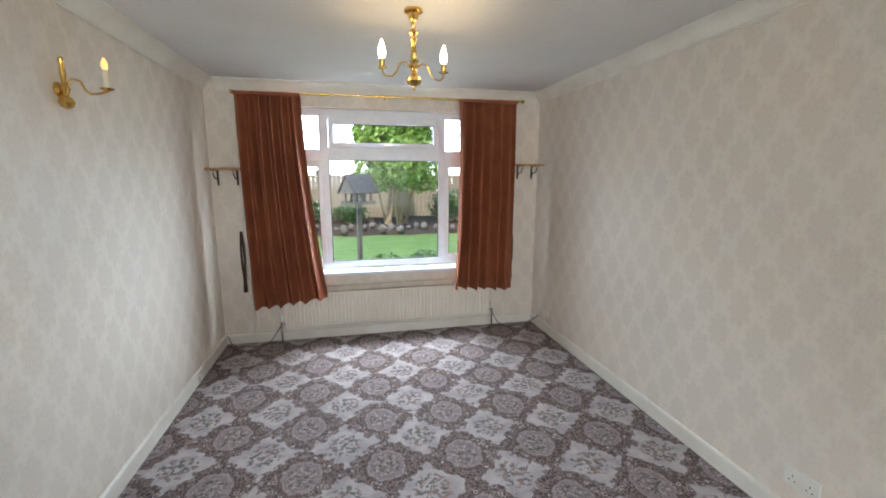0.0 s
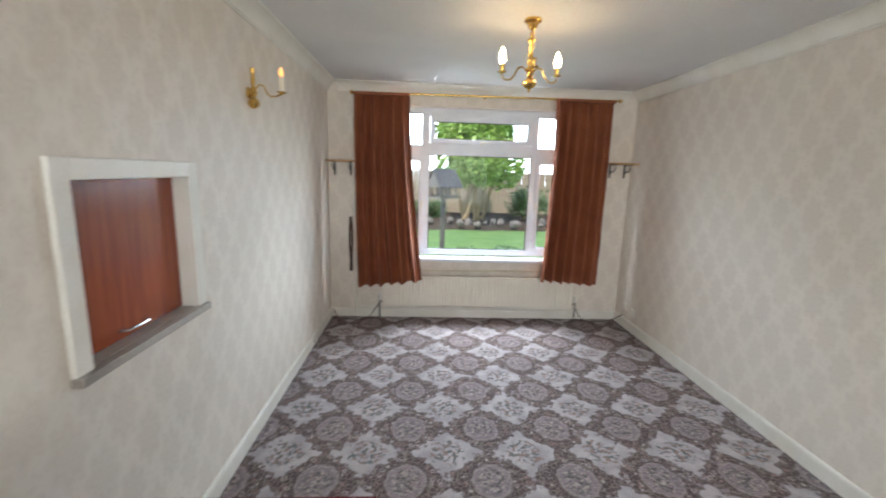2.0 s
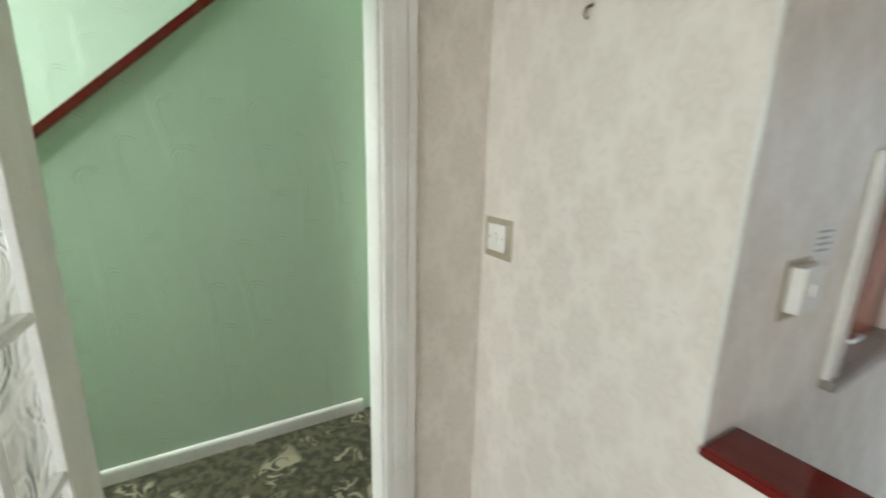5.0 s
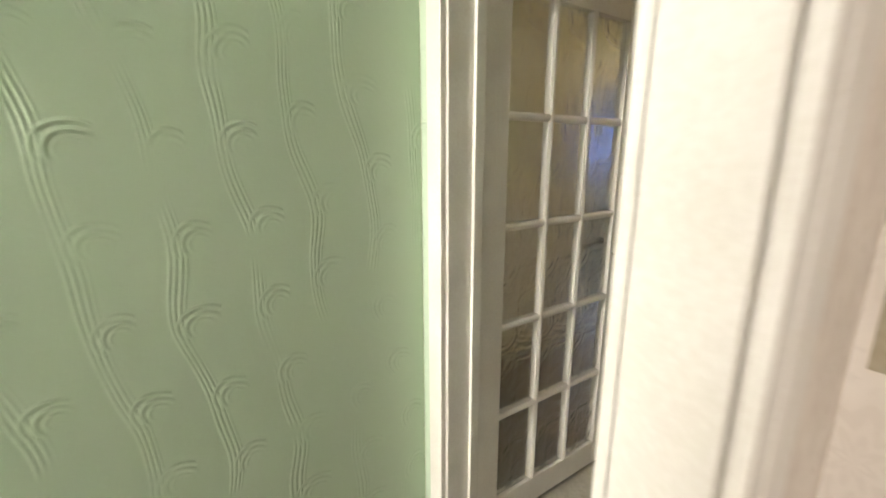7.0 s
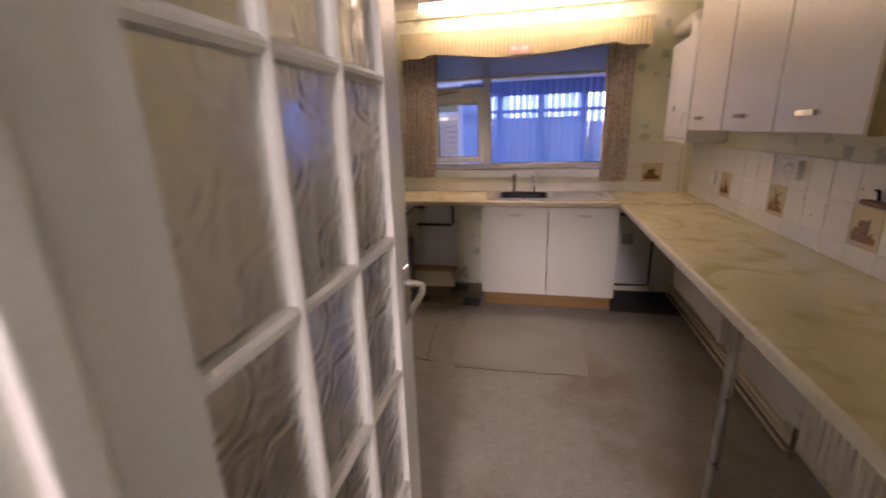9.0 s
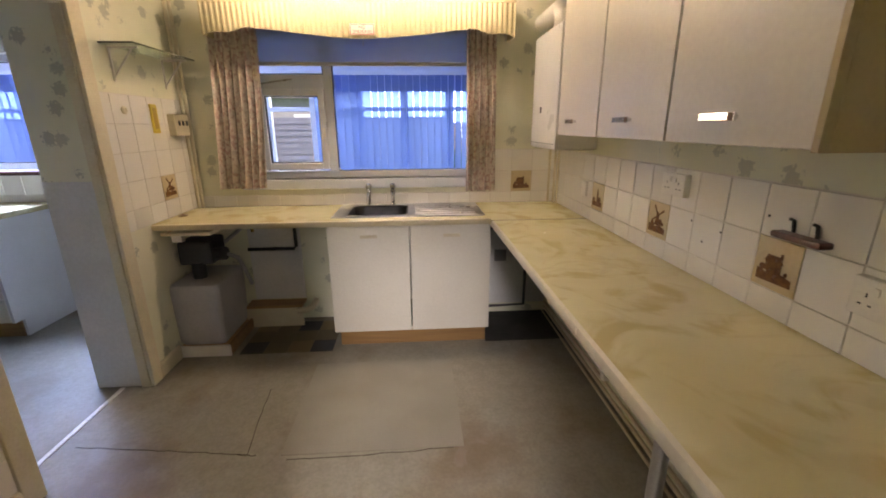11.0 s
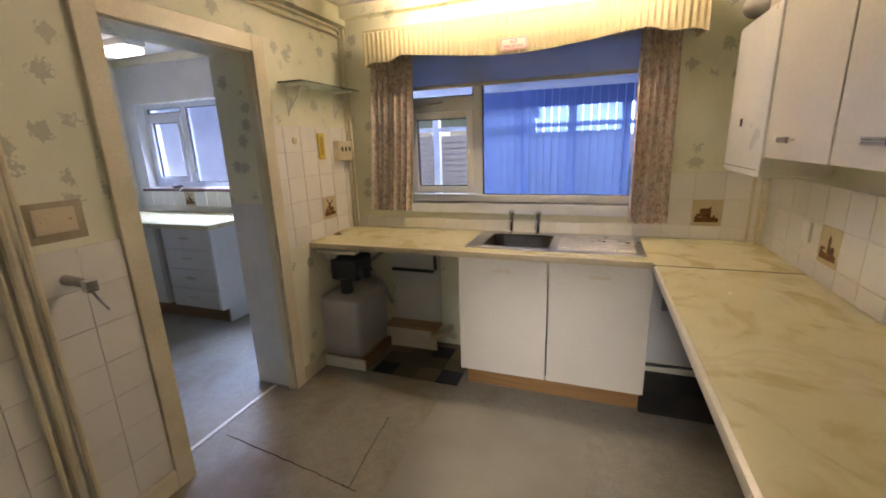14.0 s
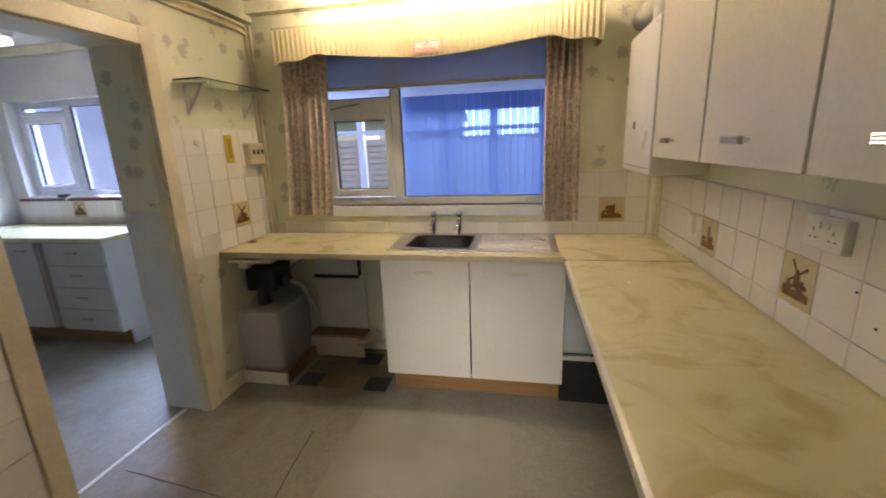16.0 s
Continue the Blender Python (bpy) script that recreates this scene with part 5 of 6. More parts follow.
rows3 = [(0.912, 0.99), (0.99, 1.142), (1.142, 1.294)]
tb = backing("tiles_right", (XK - 0.003, 1.21, 0.911), (XK, YR, 1.296), "white glazed tiles behind the long worktop with brown picture tiles")
cols = columns(YR - 1.21, 0.076)
lay_tiles(tb, (XK - 0.003, YR, 0), (0, -1, 0), (-1, 0, 0), cols, rows3, {(5, 1): "church", (9, 1): "mill", (13, 1): "cottage"})
tb = backing("tiles_rear", (XL, YR - 0.003, 0.911), (XK - 0.006, YR, 0.992), "white glazed tiles below the kitchen window")
cols = columns(-XL + XK - 0.01, 0.178)
lay_tiles(tb, (XK - 0.008, YR - 0.003, 0), (-1, 0, 0), (0, -1, 0), cols, [rows3[0]], {})
tb = backing("tiles_rear_corner", (-0.60, YR - 0.003, 0.992), (XK - 0.006, YR, 1.296), "white glazed tiles in the corner beside the window")
lay_tiles(tb, (XK - 0.008, YR - 0.003, 0), (-1, 0, 0), (0, -1, 0), cols[:3], rows3[1:], {(1, 0): "cottage"})
rows5 = [(0.912, 1.022)] + [(1.022 + 0.152 * k, 1.174 + 0.152 * k) for k in range(4)]
tb = backing("tiles_left", (XL, 2.88, 0.911), (XL + 0.003, YR - 0.006, 1.632), "white glazed tiles between doorway and window")
lay_tiles(tb, (XL + 0.003, YR - 0.008, 0), (0, -1, 0), (1, 0, 0), columns(YR - 0.008 - 2.88, 0.074), rows5, {(2, 1): "mill"})
tb = backing("tiles_left_low", (XL, 0.11, 0.12), (XL + 0.003, 1.965, 1.19), "white glazed tiles on the lower wall beside the doorway")
lay_tiles(tb, (XL + 0.003, 1.965, 0), (0, -1, 0), (1, 0, 0), columns(1.2), [(0.126 + 0.1517 * k, 0.126 + 0.1517 * (k + 1)) for k in range(7)], {})
for y, z in ((2.053, 1.112), (1.897, 1.105), (1.98, 1.05), (1.72, 1.20)):
    solid("wall_plug", lathe(bmesh.new(), [(0.004, 0.0), (0.004, -0.002)], (XK - 0.0088, y, z), 8, 'x'), M_BLACK, "small screw hole in a tile", "screw hole", group="screw holes")

wall_plate("double_socket", (XK - 0.003, 2.165, 1.232), (-1, 0, 0), 0.146, 0.086, "socket2", "white double socket on the tiles", 0, 0.03)
wall_plate("double_socket", (XK - 0.003, 1.36, 1.08), (-1, 0, 0), 0.146, 0.09, "socket2", "white double socket on the tiles", 0, 0.03)
wall_plate("fused_spur", (XK - 0.003, 3.06, 1.09), (-1, 0, 0), 0.07, 0.086, "blank", "small white plate on the tiles", 0, 0.018)
hk = base("key_rack", (XK, 1.59, 1.16), "dark wooden rack with two hooks on the tiles", "rack")
part("board", boxes(((XK - 0.05, 1.515, 1.155), (XK - 0.008, 1.665, 1.173)), bevel=0.006), wood("dark_red_wood", (0.10, 0.03, 0.02), (0.06, 0.02, 0.012), 0.3, 'y'), hk)
for y in (1.56, 1.63):
    part("hook", tube(bmesh.new(), [(XK - 0.012, y, 1.17), (XK - 0.018, y, 1.205), (XK - 0.03, y, 1.21)], 0.005, 6), M_IRON, hk, smooth=True)

# below the long worktop: pipes, radiator, boarding
radiator("radiator", 0.62, 1.66, 0.12, 0.62, XK - 0.035, 'x', -1, "cream panel radiator under the long worktop", 0.04)
for z, x, r in ((0.10, -0.15, 0.011), (0.055, -0.15, 0.011), (0.018, -0.165, 0.009)):
    solid("floor_pipe", tube(bmesh.new(), [(x, 1.74, z), (x, 2.2, z + 0.005), (x, 3.62, z)], r, 8), M_OLDPLASTIC, "painted pipe running along the foot of the wall", "pipe", group="floor pipes", smooth=True)
sb = base("wall_board", (-0.20, 2.8, 0.22), "white boxed shelf fixed low on the wall", "board")
part("front", boxes(((-0.215, 2.42, 0.22), (-0.198, 3.30, 0.40)), bevel=0.003), M_WHITE, sb)
part("end", boxes(((-0.235, 2.375, 0.20), (-0.122, 2.418, 0.45)), bevel=0.012), M_WHITE, sb, "rounded white end board")
part("top", boxes(((-0.212, 2.42, 0.4005), (-0.122, 3.30, 0.414))), M_WHITE, sb)
solid("wall_lining", boxes(((XK - 0.012, 1.70, 0.12), (XK - 0.001, 3.55, 0.868))), M_PLAINPAPER, "white board lining the wall under the worktop", "panel")
solid("gas_pipe", tube(bmesh.new(), [(-0.30, 3.70, 0.72), (-0.66, 3.70, 0.72)], 0.012, 8), M_BLACK, "black pipe along the wall below the worktop", "pipe", smooth=True)
solid("gas_pipe", tube(bmesh.new(), [(-0.33, 3.69, 0.71), (-0.33, 3.69, 0.10), (-0.66, 3.69, 0.09)], 0.012, 8), M_BLACK, "black pipe dropping to the floor", "pipe", smooth=True)
wall_plate("single_socket", (-0.52, YR, 0.50), (0, -1, 0), 0.09, 0.09, "blank", "grey outlet box under the worktop", 0, 0.03, M_GREYPLASTIC)

# left bay under the worktop: softener on its tray, pipework, boxing, bare floor tiles
soft = base("water_softener", (-2.545, 3.30, 0.09), "grey plastic water softener with a black valve head", "water softener")
bm = bmesh.new()
loft(bm, [rounded(-2.545, 3.335, 0.135, 0.19, 0.03, 0.085, 5), rounded(-2.545, 3.335, 0.15, 0.205, 0.03, 0.12, 5), rounded(-2.545, 3.335, 0.158, 0.212, 0.03, 0.47, 5), rounded(-2.545, 3.335, 0.150, 0.205, 0.03, 0.50, 5), rounded(-2.545, 3.335, 0.12, 0.17, 0.03, 0.515, 5)])
part("tank", bm, surface("pale_grey_plastic", (0.42, 0.41, 0.41), (0.36, 0.35, 0.35), 0.45), soft, smooth=True)
bm = bmesh.new()
box(bm, (-2.66, 3.24, 0.60), (-2.45, 3.46, 0.76), 0.02)
tube(bm, [(-2.55, 3.26, 0.50), (-2.55, 3.26, 0.62)], 0.042, 12)
tube(bm, [(-2.46, 3.30, 0.66), (-2.38, 3.28, 0.67)], 0.045, 12)
part("valve_head", bm, M_BLACK, soft, "black plastic valve head")
for pts in ([(-2.38, 3.30, 0.66), (-2.33, 3.34, 0.62), (-2.32, 3.40, 0.52), (-2.32, 3.48, 0.38)], [(-2.45, 3.44, 0.70), (-2.36, 3.55, 0.78), (-2.30, 3.66, 0.74)]):
    fine = [Vector(pts[i]).lerp(Vector(pts[i + 1]), q / 4) for i in range(len(pts) - 1) for q in range(4)] + [Vector(pts[-1])]
    part("hose", tube(bmesh.new(), fine, 0.014, 8), M_GREYPLASTIC, soft, smooth=True)
tray = base("softener_tray", (-2.54, 3.35, 0), "shallow tray of white board and pine under the softener", "tray")
part("front", boxes(((-2.72, 3.098, 0.0), (-2.36, 3.114, 0.095)), bevel=0.002), M_WHITE, tray)
part("side", boxes(((-2.376, 3.116, 0.0), (-2.360, 3.62, 0.095)), bevel=0.002), M_PLINTH, tray, "bare pine side")
part("bottom", boxes(((-2.72, 3.116, 0.0), (-2.378, 3.62, 0.084))), M_PINE, tray)
pull = base("pull_out_board", (-2.5, 3.2, 0.83), "cream board tucked under the worktop", "board")
part("board", boxes(((-2.69, 3.11, 0.832), (-2.40, 3.55, 0.852)), bevel=0.003), M_CREAMPAINT, pull)
for x in (-2.66, -2.42):
    part("runner", boxes(((x, 3.14, 0.853), (x + 0.02, 3.54, 0.870))), M_PINE, pull)
part("bracket", boxes(((-2.66, 3.16, 0.78), (-2.60, 3.20, 0.83))), M_WHITE, pull)
solid("white_panel", boxes(((-2.30, 3.715, 0.20), (-1.93, 3.735, 0.87)), bevel=0.002), M_PLAINPAPER, "white panel fixed to the wall below the worktop", "panel")
solid("drain_pipe", tube(bmesh.new(), [(-2.30, 3.695, 0.60), (-1.97, 3.695, 0.60), (-1.955, 3.695, 0.615), (-1.955, 3.695, 0.87)], 0.013, 8), M_BLACK, "black waste pipe round the white panel", "pipe", smooth=True)
vt = base("stop_valve", (-2.24, 3.66, 0.8), "brass stop valve with a T handle", "valve")
part("body", tube(bmesh.new(), [(-2.24, 3.70, 0.84), (-2.24, 3.66, 0.80), (-2.24, 3.66, 0.74)], 0.012, 8), M_BRASS, vt, smooth=True)
part("handle", tube(bmesh.new(), [(-2.28, 3.63, 0.775), (-2.18, 3.63, 0.775)], 0.006, 8), M_BLACK, vt)
bx = base("pipe_boxing", (-2.15, 3.65, 0), "low boxing of bare pine and white board", "boxing")
part("top", boxes(((-2.34, 3.60, 0.17), (-1.93, 3.735, 0.186))), M_PINE, bx)
part("front", boxes(((-2.34, 3.60, 0.012), (-1.93, 3.612, 0.17))), M_CREAMPAINT, bx)
solid("waste_pipe", tube(bmesh.new(), [(-1.96, 3.58, 0.155), (-1.90, 3.58, 0.155), (-1.86, 3.60, 0.17), (-1.85, 3.70, 0.18)], 0.024, 12), M_OLDPLASTIC, "short cream waste pipe end", "pipe", smooth=True)
for i in range(4):
    for j in range(3):
        c = [(0.030, 0.034, 0.042), (0.22, 0.17, 0.09), (0.16, 0.12, 0.07)][(i * 2 + j * 5 + i * j) % 3]
        x, y = -2.345 + 0.152 * i, 3.11 + 0.152 * j
        solid("floor_tile", boxes(((x, y, FK), (x + 0.15, y + 0.15, FK + 0.0035)), bevel=0.001), plain("old_floor_tile_" + "abc"[(i * 2 + j * 5 + i * j) % 3], c, 0.5), "old square floor tile left bare under the worktop", "floor tile", group="bare floor tiles")

# Thin near-black sheet laid over the floor in the rear corner.
M_DARKFLOOR = surface("near_black_floor", (0.055, 0.05, 0.045), (0.03, 0.028, 0.025), 0.6, 0, 5, 60, 0.3)
solid("dark_floor_sheet", boxes(((-0.70, 3.16, FK + 0.0005), (XK - 0.02, 3.63, FK + 0.0026))), M_DARKFLOOR, "near-black floor sheet in the corner under the worktop", "bare floor", "structure")
solid("wall_lining", boxes(((-0.66, 3.628, 0.10), (XK - 0.03, 3.638, 0.868))), M_PLAINPAPER, "white panel in the corner under the worktop", "panel")

# lino seams and a lifted edge
bm = bmesh.new()
for pts in ([(-2.78, 2.31, 0.001), (-2.45, 2.27, 0.001), (-2.2, 2.24, 0.0015), (-1.955, 2.205, 0.001), (-1.985, 2.45, 0.001), (-2.018, 2.754, 0.001)], [(-1.766, 2.162, 0.001), (-1.6, 2.16, 0.0015), (-1.30, 2.172, 0.001), (-0.954, 2.188, 0.001)], [(-2.0, 2.209, 0.001), (-1.895, 2.195, 0.001)]):
    fine = [Vector(pts[i]).lerp(Vector(pts[i + 1]), q / 6) + Vector((random.uniform(-0.004, 0.004), random.uniform(-0.004, 0.004), FK)) for i in range(len(pts) - 1) for q in range(6)] + [Vector(pts[-1])]
    tube(bm, fine, 0.0022, 4)
solid("lino_seam", bm, plain("dirt_seam", (0.055, 0.04, 0.025), 0.8), "dirty cut seam in the lino", "seam", "structure")
solid("lino_patch", boxes(((-1.80, 2.19, FK + 0.0005), (-0.96, 2.95, FK + 0.0028))), surface("cleaner_lino", (0.278, 0.262, 0.213), (0.235, 0.219, 0.177), 0.45, 0, 3, 130, 0.1), "paler patch of cleaner lino", "lino", "structure")
solid("threshold_strip", boxes(((-2.877, 2.06, FK), (-2.853, 2.78, FK + 0.006)), bevel=0.002), M_WHITE, "white threshold strip in the doorway", "threshold", "structure")
skirting("baseboard_left", (XL, 2.88), (XL, 3.10), (1, 0), 0.11, M_CREAMPAINT, "cream painted skirting")
skirting("baseboard_left_near", (XL + 0.003, 0.1), (XL + 0.003, 1.965), (1, 0), 0.12, M_CREAMPAINT, "cream painted skirting")

# kitchen window, blind, curtains, pelmet
YK = 3.70
kw = window_unit("window_2", YK, [(-1.713, -0.66, 1.148, 2.035, False), (-2.228, -1.773, 1.163, 1.707, True), (-2.228, -1.773, 1.80, 2.035, False)], (-2.38, -0.605, 1.10, 2.085), "white plastic kitchen window with one casement, looking into a conservatory", 0.06, 0.05)
bars(kw, YK, [((-1.773, 1.15), (-1.713, 2.035)), ((-2.33, 1.15), (-2.228, 2.035)), ((-2.228, 1.707), (-1.773, 1.80))])
window_handle(kw, -1.795, YK, 1.42, 0.0, -0.06)
part("vent_lever", tube(bmesh.new(), [(-2.19, YK - 0.01, 1.74), (-2.09, YK - 0.03, 1.752), (-1.98, YK - 0.01, 1.768)], 0.006, 6), M_STEEL, kw, smooth=True)
part("window_sill", boxes(((-2.38, YR - 0.015, 1.030), (-0.605, YK + 0.02, 1.10)), bevel=0.005), M_UPVC, kw)
blind = base("roller_blind", (-1.5, 3.66, 1.85), "grey roller blind pulled part way down", "blind")
part("fabric", boxes(((-2.36, 3.662, 1.87), (-0.625, 3.666, 2.088))), opal("grey_blind_cloth", (0.62, 0.66, 0.74), 0.75), blind)
part("bottom_bar", boxes(((-2.36, 3.656, 1.848), (-0.625, 3.672, 1.872)), bevel=0.004), M_CREAMPAINT, blind)
curtain("curtain", (-2.45, -2.145), (-2.51, -2.205), 3.605, 1.045, 2.12, 7, 0.055, M_PRINT, "faded pink floral cotton curtain at the kitchen window", 0, "kitchen curtains", 11)
curtain("curtain", (-0.80, -0.60), (-0.80, -0.59), 3.605, 1.005, 2.12, 5, 0.055, M_PRINT, "faded pink floral cotton curtain at the kitchen window", 0, "kitchen curtains", 14)
pel = base("pelmet", (-1.47, 3.5, 2.03), "cream fluted pelmet with a scalloped lower edge", "pelmet")
M_PELMET = surface("cream_pelmet", (0.58, 0.51, 0.31), (0.52, 0.45, 0.26), 0.45)


def pelmet_edge(u):
    """Height of the scalloped lower edge along the pelmet, u from 0 to 1."""
    e = min(u, 1 - u)
    if e < 0.17:
        return 1.992 + 0.042 * math.sin(e / 0.17 * math.pi * 0.5) + 0.010 * math.sin(e / 0.17 * math.pi * 3)
    return 2.034 - 0.052 * math.sin((e - 0.17) / 0.33 * math.pi * 0.5) ** 1.3


bm = bmesh.new()
px0, px1 = -2.423, -0.508
N = 240
front, back = [], []
for i in range(N + 1):
    u = i / N
    x = px0 + (px1 - px0) * u
    yy = 3.466 - (0.005 if i % 4 < 2 else 0.0)
    z0 = pelmet_edge(u)
    front.append((bm.verts.new((x, yy, z0)), bm.verts.new((x, yy, 2.187))))
    back.append((bm.verts.new((x, 3.479, z0)), bm.verts.new((x, 3.479, 2.187))))
for i in range(N):
    bm.faces.new((front[i][0], front[i + 1][0], front[i + 1][1], front[i][1]))
    bm.faces.new((back[i][1], back[i + 1][1], back[i + 1][0], back[i][0]))
    bm.faces.new((front[i][0], back[i][0], back[i + 1][0], front[i + 1][0]))
    bm.faces.new((front[i][1], front[i + 1][1], back[i + 1][1], back[i][1]))
part("front", bm, M_PELMET, pel)
for x in (px0, px1 - 0.012):
    part("return_end", boxes(((x, 3.481, 1.997), (x + 0.012, YR, 2.187))), M_PELMET, pel)
part("top", boxes(((px0, 3.463, 2.189), (px1, YR, 2.203))), M_PELMET, pel)
sign = base("no_smoking_sign", (-1.46, 3.456, 2.03), "small white sticker with red NO SMOKING lettering", "sign")
sx, sz = -1.463, 2.027
part("card", boxes(((sx - 0.075, 3.4575, sz - 0.028), (sx + 0.075, 3.4595, sz + 0.036)), bevel=0.0005), M_PLASTIC, sign)
M_RED = plain("red_ink", (0.55, 0.05, 0.05), 0.5)
bm = bmesh.new()
for a, b in (((-0.072, -0.025), (0.072, -0.022)), ((-0.072, 0.030), (0.072, 0.033)), ((-0.072, -0.022), (-0.069, 0.030)), ((0.069, -0.022), (0.072, 0.030))):
    box(bm, (sx + a[0], 3.4565, sz + a[1]), (sx + b[0], 3.4578, sz + b[1]))
part("border", bm, M_RED, sign)


def lettering(text, at, size, rot, material, parent):
    cu = bpy.data.curves.new("lettering", 'FONT')
    cu.body, cu.size, cu.align_x, cu.extrude = text, size, 'CENTER', 0.0004
    cu.materials.append(material)
    ob = new("lettering", cu)
    ob.parent = parent
    ob.matrix_parent_inverse = parent.matrix_basis.inverted()
    ob.matrix_basis = pose(*at, *rot)
    return ob


lettering("NO", (sx, 3.4568, sz + 0.007), 0.026, (90, 0, 0), M_RED, sign)
lettering("SMOKING", (sx, 3.4568, sz - 0.018), 0.026, (90, 0, 0), M_RED, sign)
solid("blind_cord", tube(bmesh.new(), [(-1.463, 3.49, 1.98), (-1.465, 3.49, 1.945)], [0.002, 0.006], 6), M_PLASTIC, "short white cord pull below the pelmet", "cord")

# ceiling light, pipes by the ceiling
fl = base("fluorescent_light", (-1.42, 3.32, CEIL), "white fluorescent batten with a lit tube", "ceiling light")
part("batten", boxes(((-2.23, 3.285, 2.362), (-0.60, 3.355, CEIL)), bevel=0.006), M_WHITE, fl)
part("tube", tube(bmesh.new(), [(-2.20, 3.32, 2.338), (-0.63, 3.32, 2.338)], 0.018, 12), glow("lit_tube", (1.0, 0.86, 0.62), 52.0), fl, "lit fluorescent tube", smooth=True)
for x in (-2.225, -0.625):
    part("end_cap", boxes(((x, 3.295, 2.315), (x + 0.022, 3.345, 2.362)), bevel=0.004), M_PLASTIC, fl)
bm = boxes(((XL, 0.10, 2.295), (XL + 0.06, YR, CEIL)), ((XL, 3.57, 2.33), (XK, YR, CEIL)))
solid("ceiling_boxing", bm, M_SPRIG, "papered boxing under the kitchen ceiling", "boxing", "structure")
for z in (2.275, 2.235):
    solid("ceiling_pipe", tube(bmesh.new(), [(XL + 0.02, 0.12, z), (XL + 0.02, 3.54, z), (XL + 0.02, 3.60, z - 0.01)], 0.011, 8), M_CREAMPAINT, "cream painted pipe running under the ceiling", "pipe", group="ceiling pipes", smooth=True)
for x in (XL + 0.022, XL + 0.052):
    solid("corner_pipe", tube(bmesh.new(), [(x, 3.61, 0.912), (x, 3.61, 2.27)], 0.011, 8), M_CREAMPAINT, "cream painted pipe in the corner by the window", "pipe", group="corner pipes", smooth=True)

# glass shelf and wall things on the left
gs = base("glass_shelf", (XL, 3.25, 1.85), "glass shelf on white metal brackets", "shelf")
g = part("glass", boxes(((XL + 0.003, 2.96, 1.862), (XL + 0.17, 3.57, 1.870)), bevel=0.001), glass("green_tinted_glass", 0.02, (0.78, 0.90, 0.82)), gs)
for y in (3.03, 3.50):
    bm = bmesh.new()
    tube(bm, [(XL + 0.006, y, 1.69), (XL + 0.006, y, 1.86)], 0.006, 6)
    tube(bm, [(XL + 0.006, y, 1.855), (XL + 0.15, y, 1.855)], 0.006, 6)
    tube(bm, [(XL + 0.008, y, 1.71), (XL + 0.12, y, 1.85)], 0.005, 6)
    part("bracket", bm, M_WHITE, gs)
solid("ring_hook", lathe(bmesh.new(), [(0.020, 0.0), (0.022, 0.006), (0.013, 0.012), (0.006, 0.006)], (XL + 0.009, 3.04, 1.548), 14, 'x'), M_CREAMPAINT, "round cream hook plate on the tiles", "hook", smooth=True)
th = base("wall_thermometer", (XL, 3.245, 1.40), "yellow upright thermometer strip on the tiles", "thermometer")
part("strip", boxes(((XL + 0.009, 3.262, 1.425), (XL + 0.020, 3.330, 1.592)), bevel=0.006), plain("yellow_plastic", (0.62, 0.47, 0.06), 0.35), th)
part("scale", boxes(((XL + 0.0195, 3.280, 1.45), (XL + 0.0215, 3.312, 1.57)), bevel=0.0005), plain("brown_scale", (0.40, 0.27, 0.05), 0.4), th)
ctl = base("timer_switch", (XL, 3.5, 1.385), "cream control box with two dark rockers", "control box")
part("case", boxes(((XL + 0.009, 3.43, 1.405), (XL + 0.06, 3.59, 1.54)), bevel=0.008), M_OLDPLASTIC, ctl)
for y in (3.46, 3.505, 3.55):
    part("rocker", boxes(((XL + 0.0595, y, 1.47), (XL + 0.064, y + 0.02, 1.50)), bevel=0.001), M_BLACK, ctl)
part("knob", lathe(bmesh.new(), [(0.006, 0.0), (0.006, -0.02)], (XL + 0.05, 3.58, 1.407), 8), M_OLDPLASTIC, ctl)
solid("sink_plug", lathe(bmesh.new(), [(0.028, 0.0), (0.026, 0.006), (0.008, 0.008), (0.008, 0.014)], (-2.66, 3.335, 0.910), 14), plain("brown_rubber", (0.20, 0.13, 0.06), 0.5), "round brown plug lying on the worktop", "plug", smooth=True)
wall_plate("blank_plate", (XL, 1.775, 1.292), (1, 0, 0), 0.125, 0.085, "blank", "cream double blanking plate on stained wallpaper", 0.03, 0.012, M_OLDPLASTIC)
wt3 = base("washing_tap", (XL + 0.003, 1.78, 1.08), "old lever tap on a painted pipe", "tap")
bm = tube(bmesh.new(), [(XL + 0.004, 1.76, 1.085), (XL + 0.05, 1.765, 1.082), (XL + 0.10, 1.775, 1.072)], [0.02, 0.017, 0.016], 10)
part("spout", bm, M_STEEL, wt3, smooth=True)
part("head", boxes(((XL + 0.085, 1.757, 1.045), (XL + 0.118, 1.797, 1.09)), bevel=0.006), M_CHROME, wt3)
part("lever", tube(bmesh.new(), [(XL + 0.10, 1.778, 1.05), (XL + 0.112, 1.79, 1.01), (XL + 0.125, 1.805, 0.97)], [0.006, 0.005, 0.004], 8), M_CHROME, wt3, smooth=True)
for y, r in ((1.63, 0.016), (1.675, 0.011), (1.59, 0.011)):
    solid("wall_pipe", tube(bmesh.new(), [(XL + 0.025, y, 0.02), (XL + 0.025, y, 1.2), (XL + 0.025, y, 2.24)], r, 8), M_CREAMPAINT, "cream painted upright pipe beside the doorway", "pipe", group="wall pipes", smooth=True)

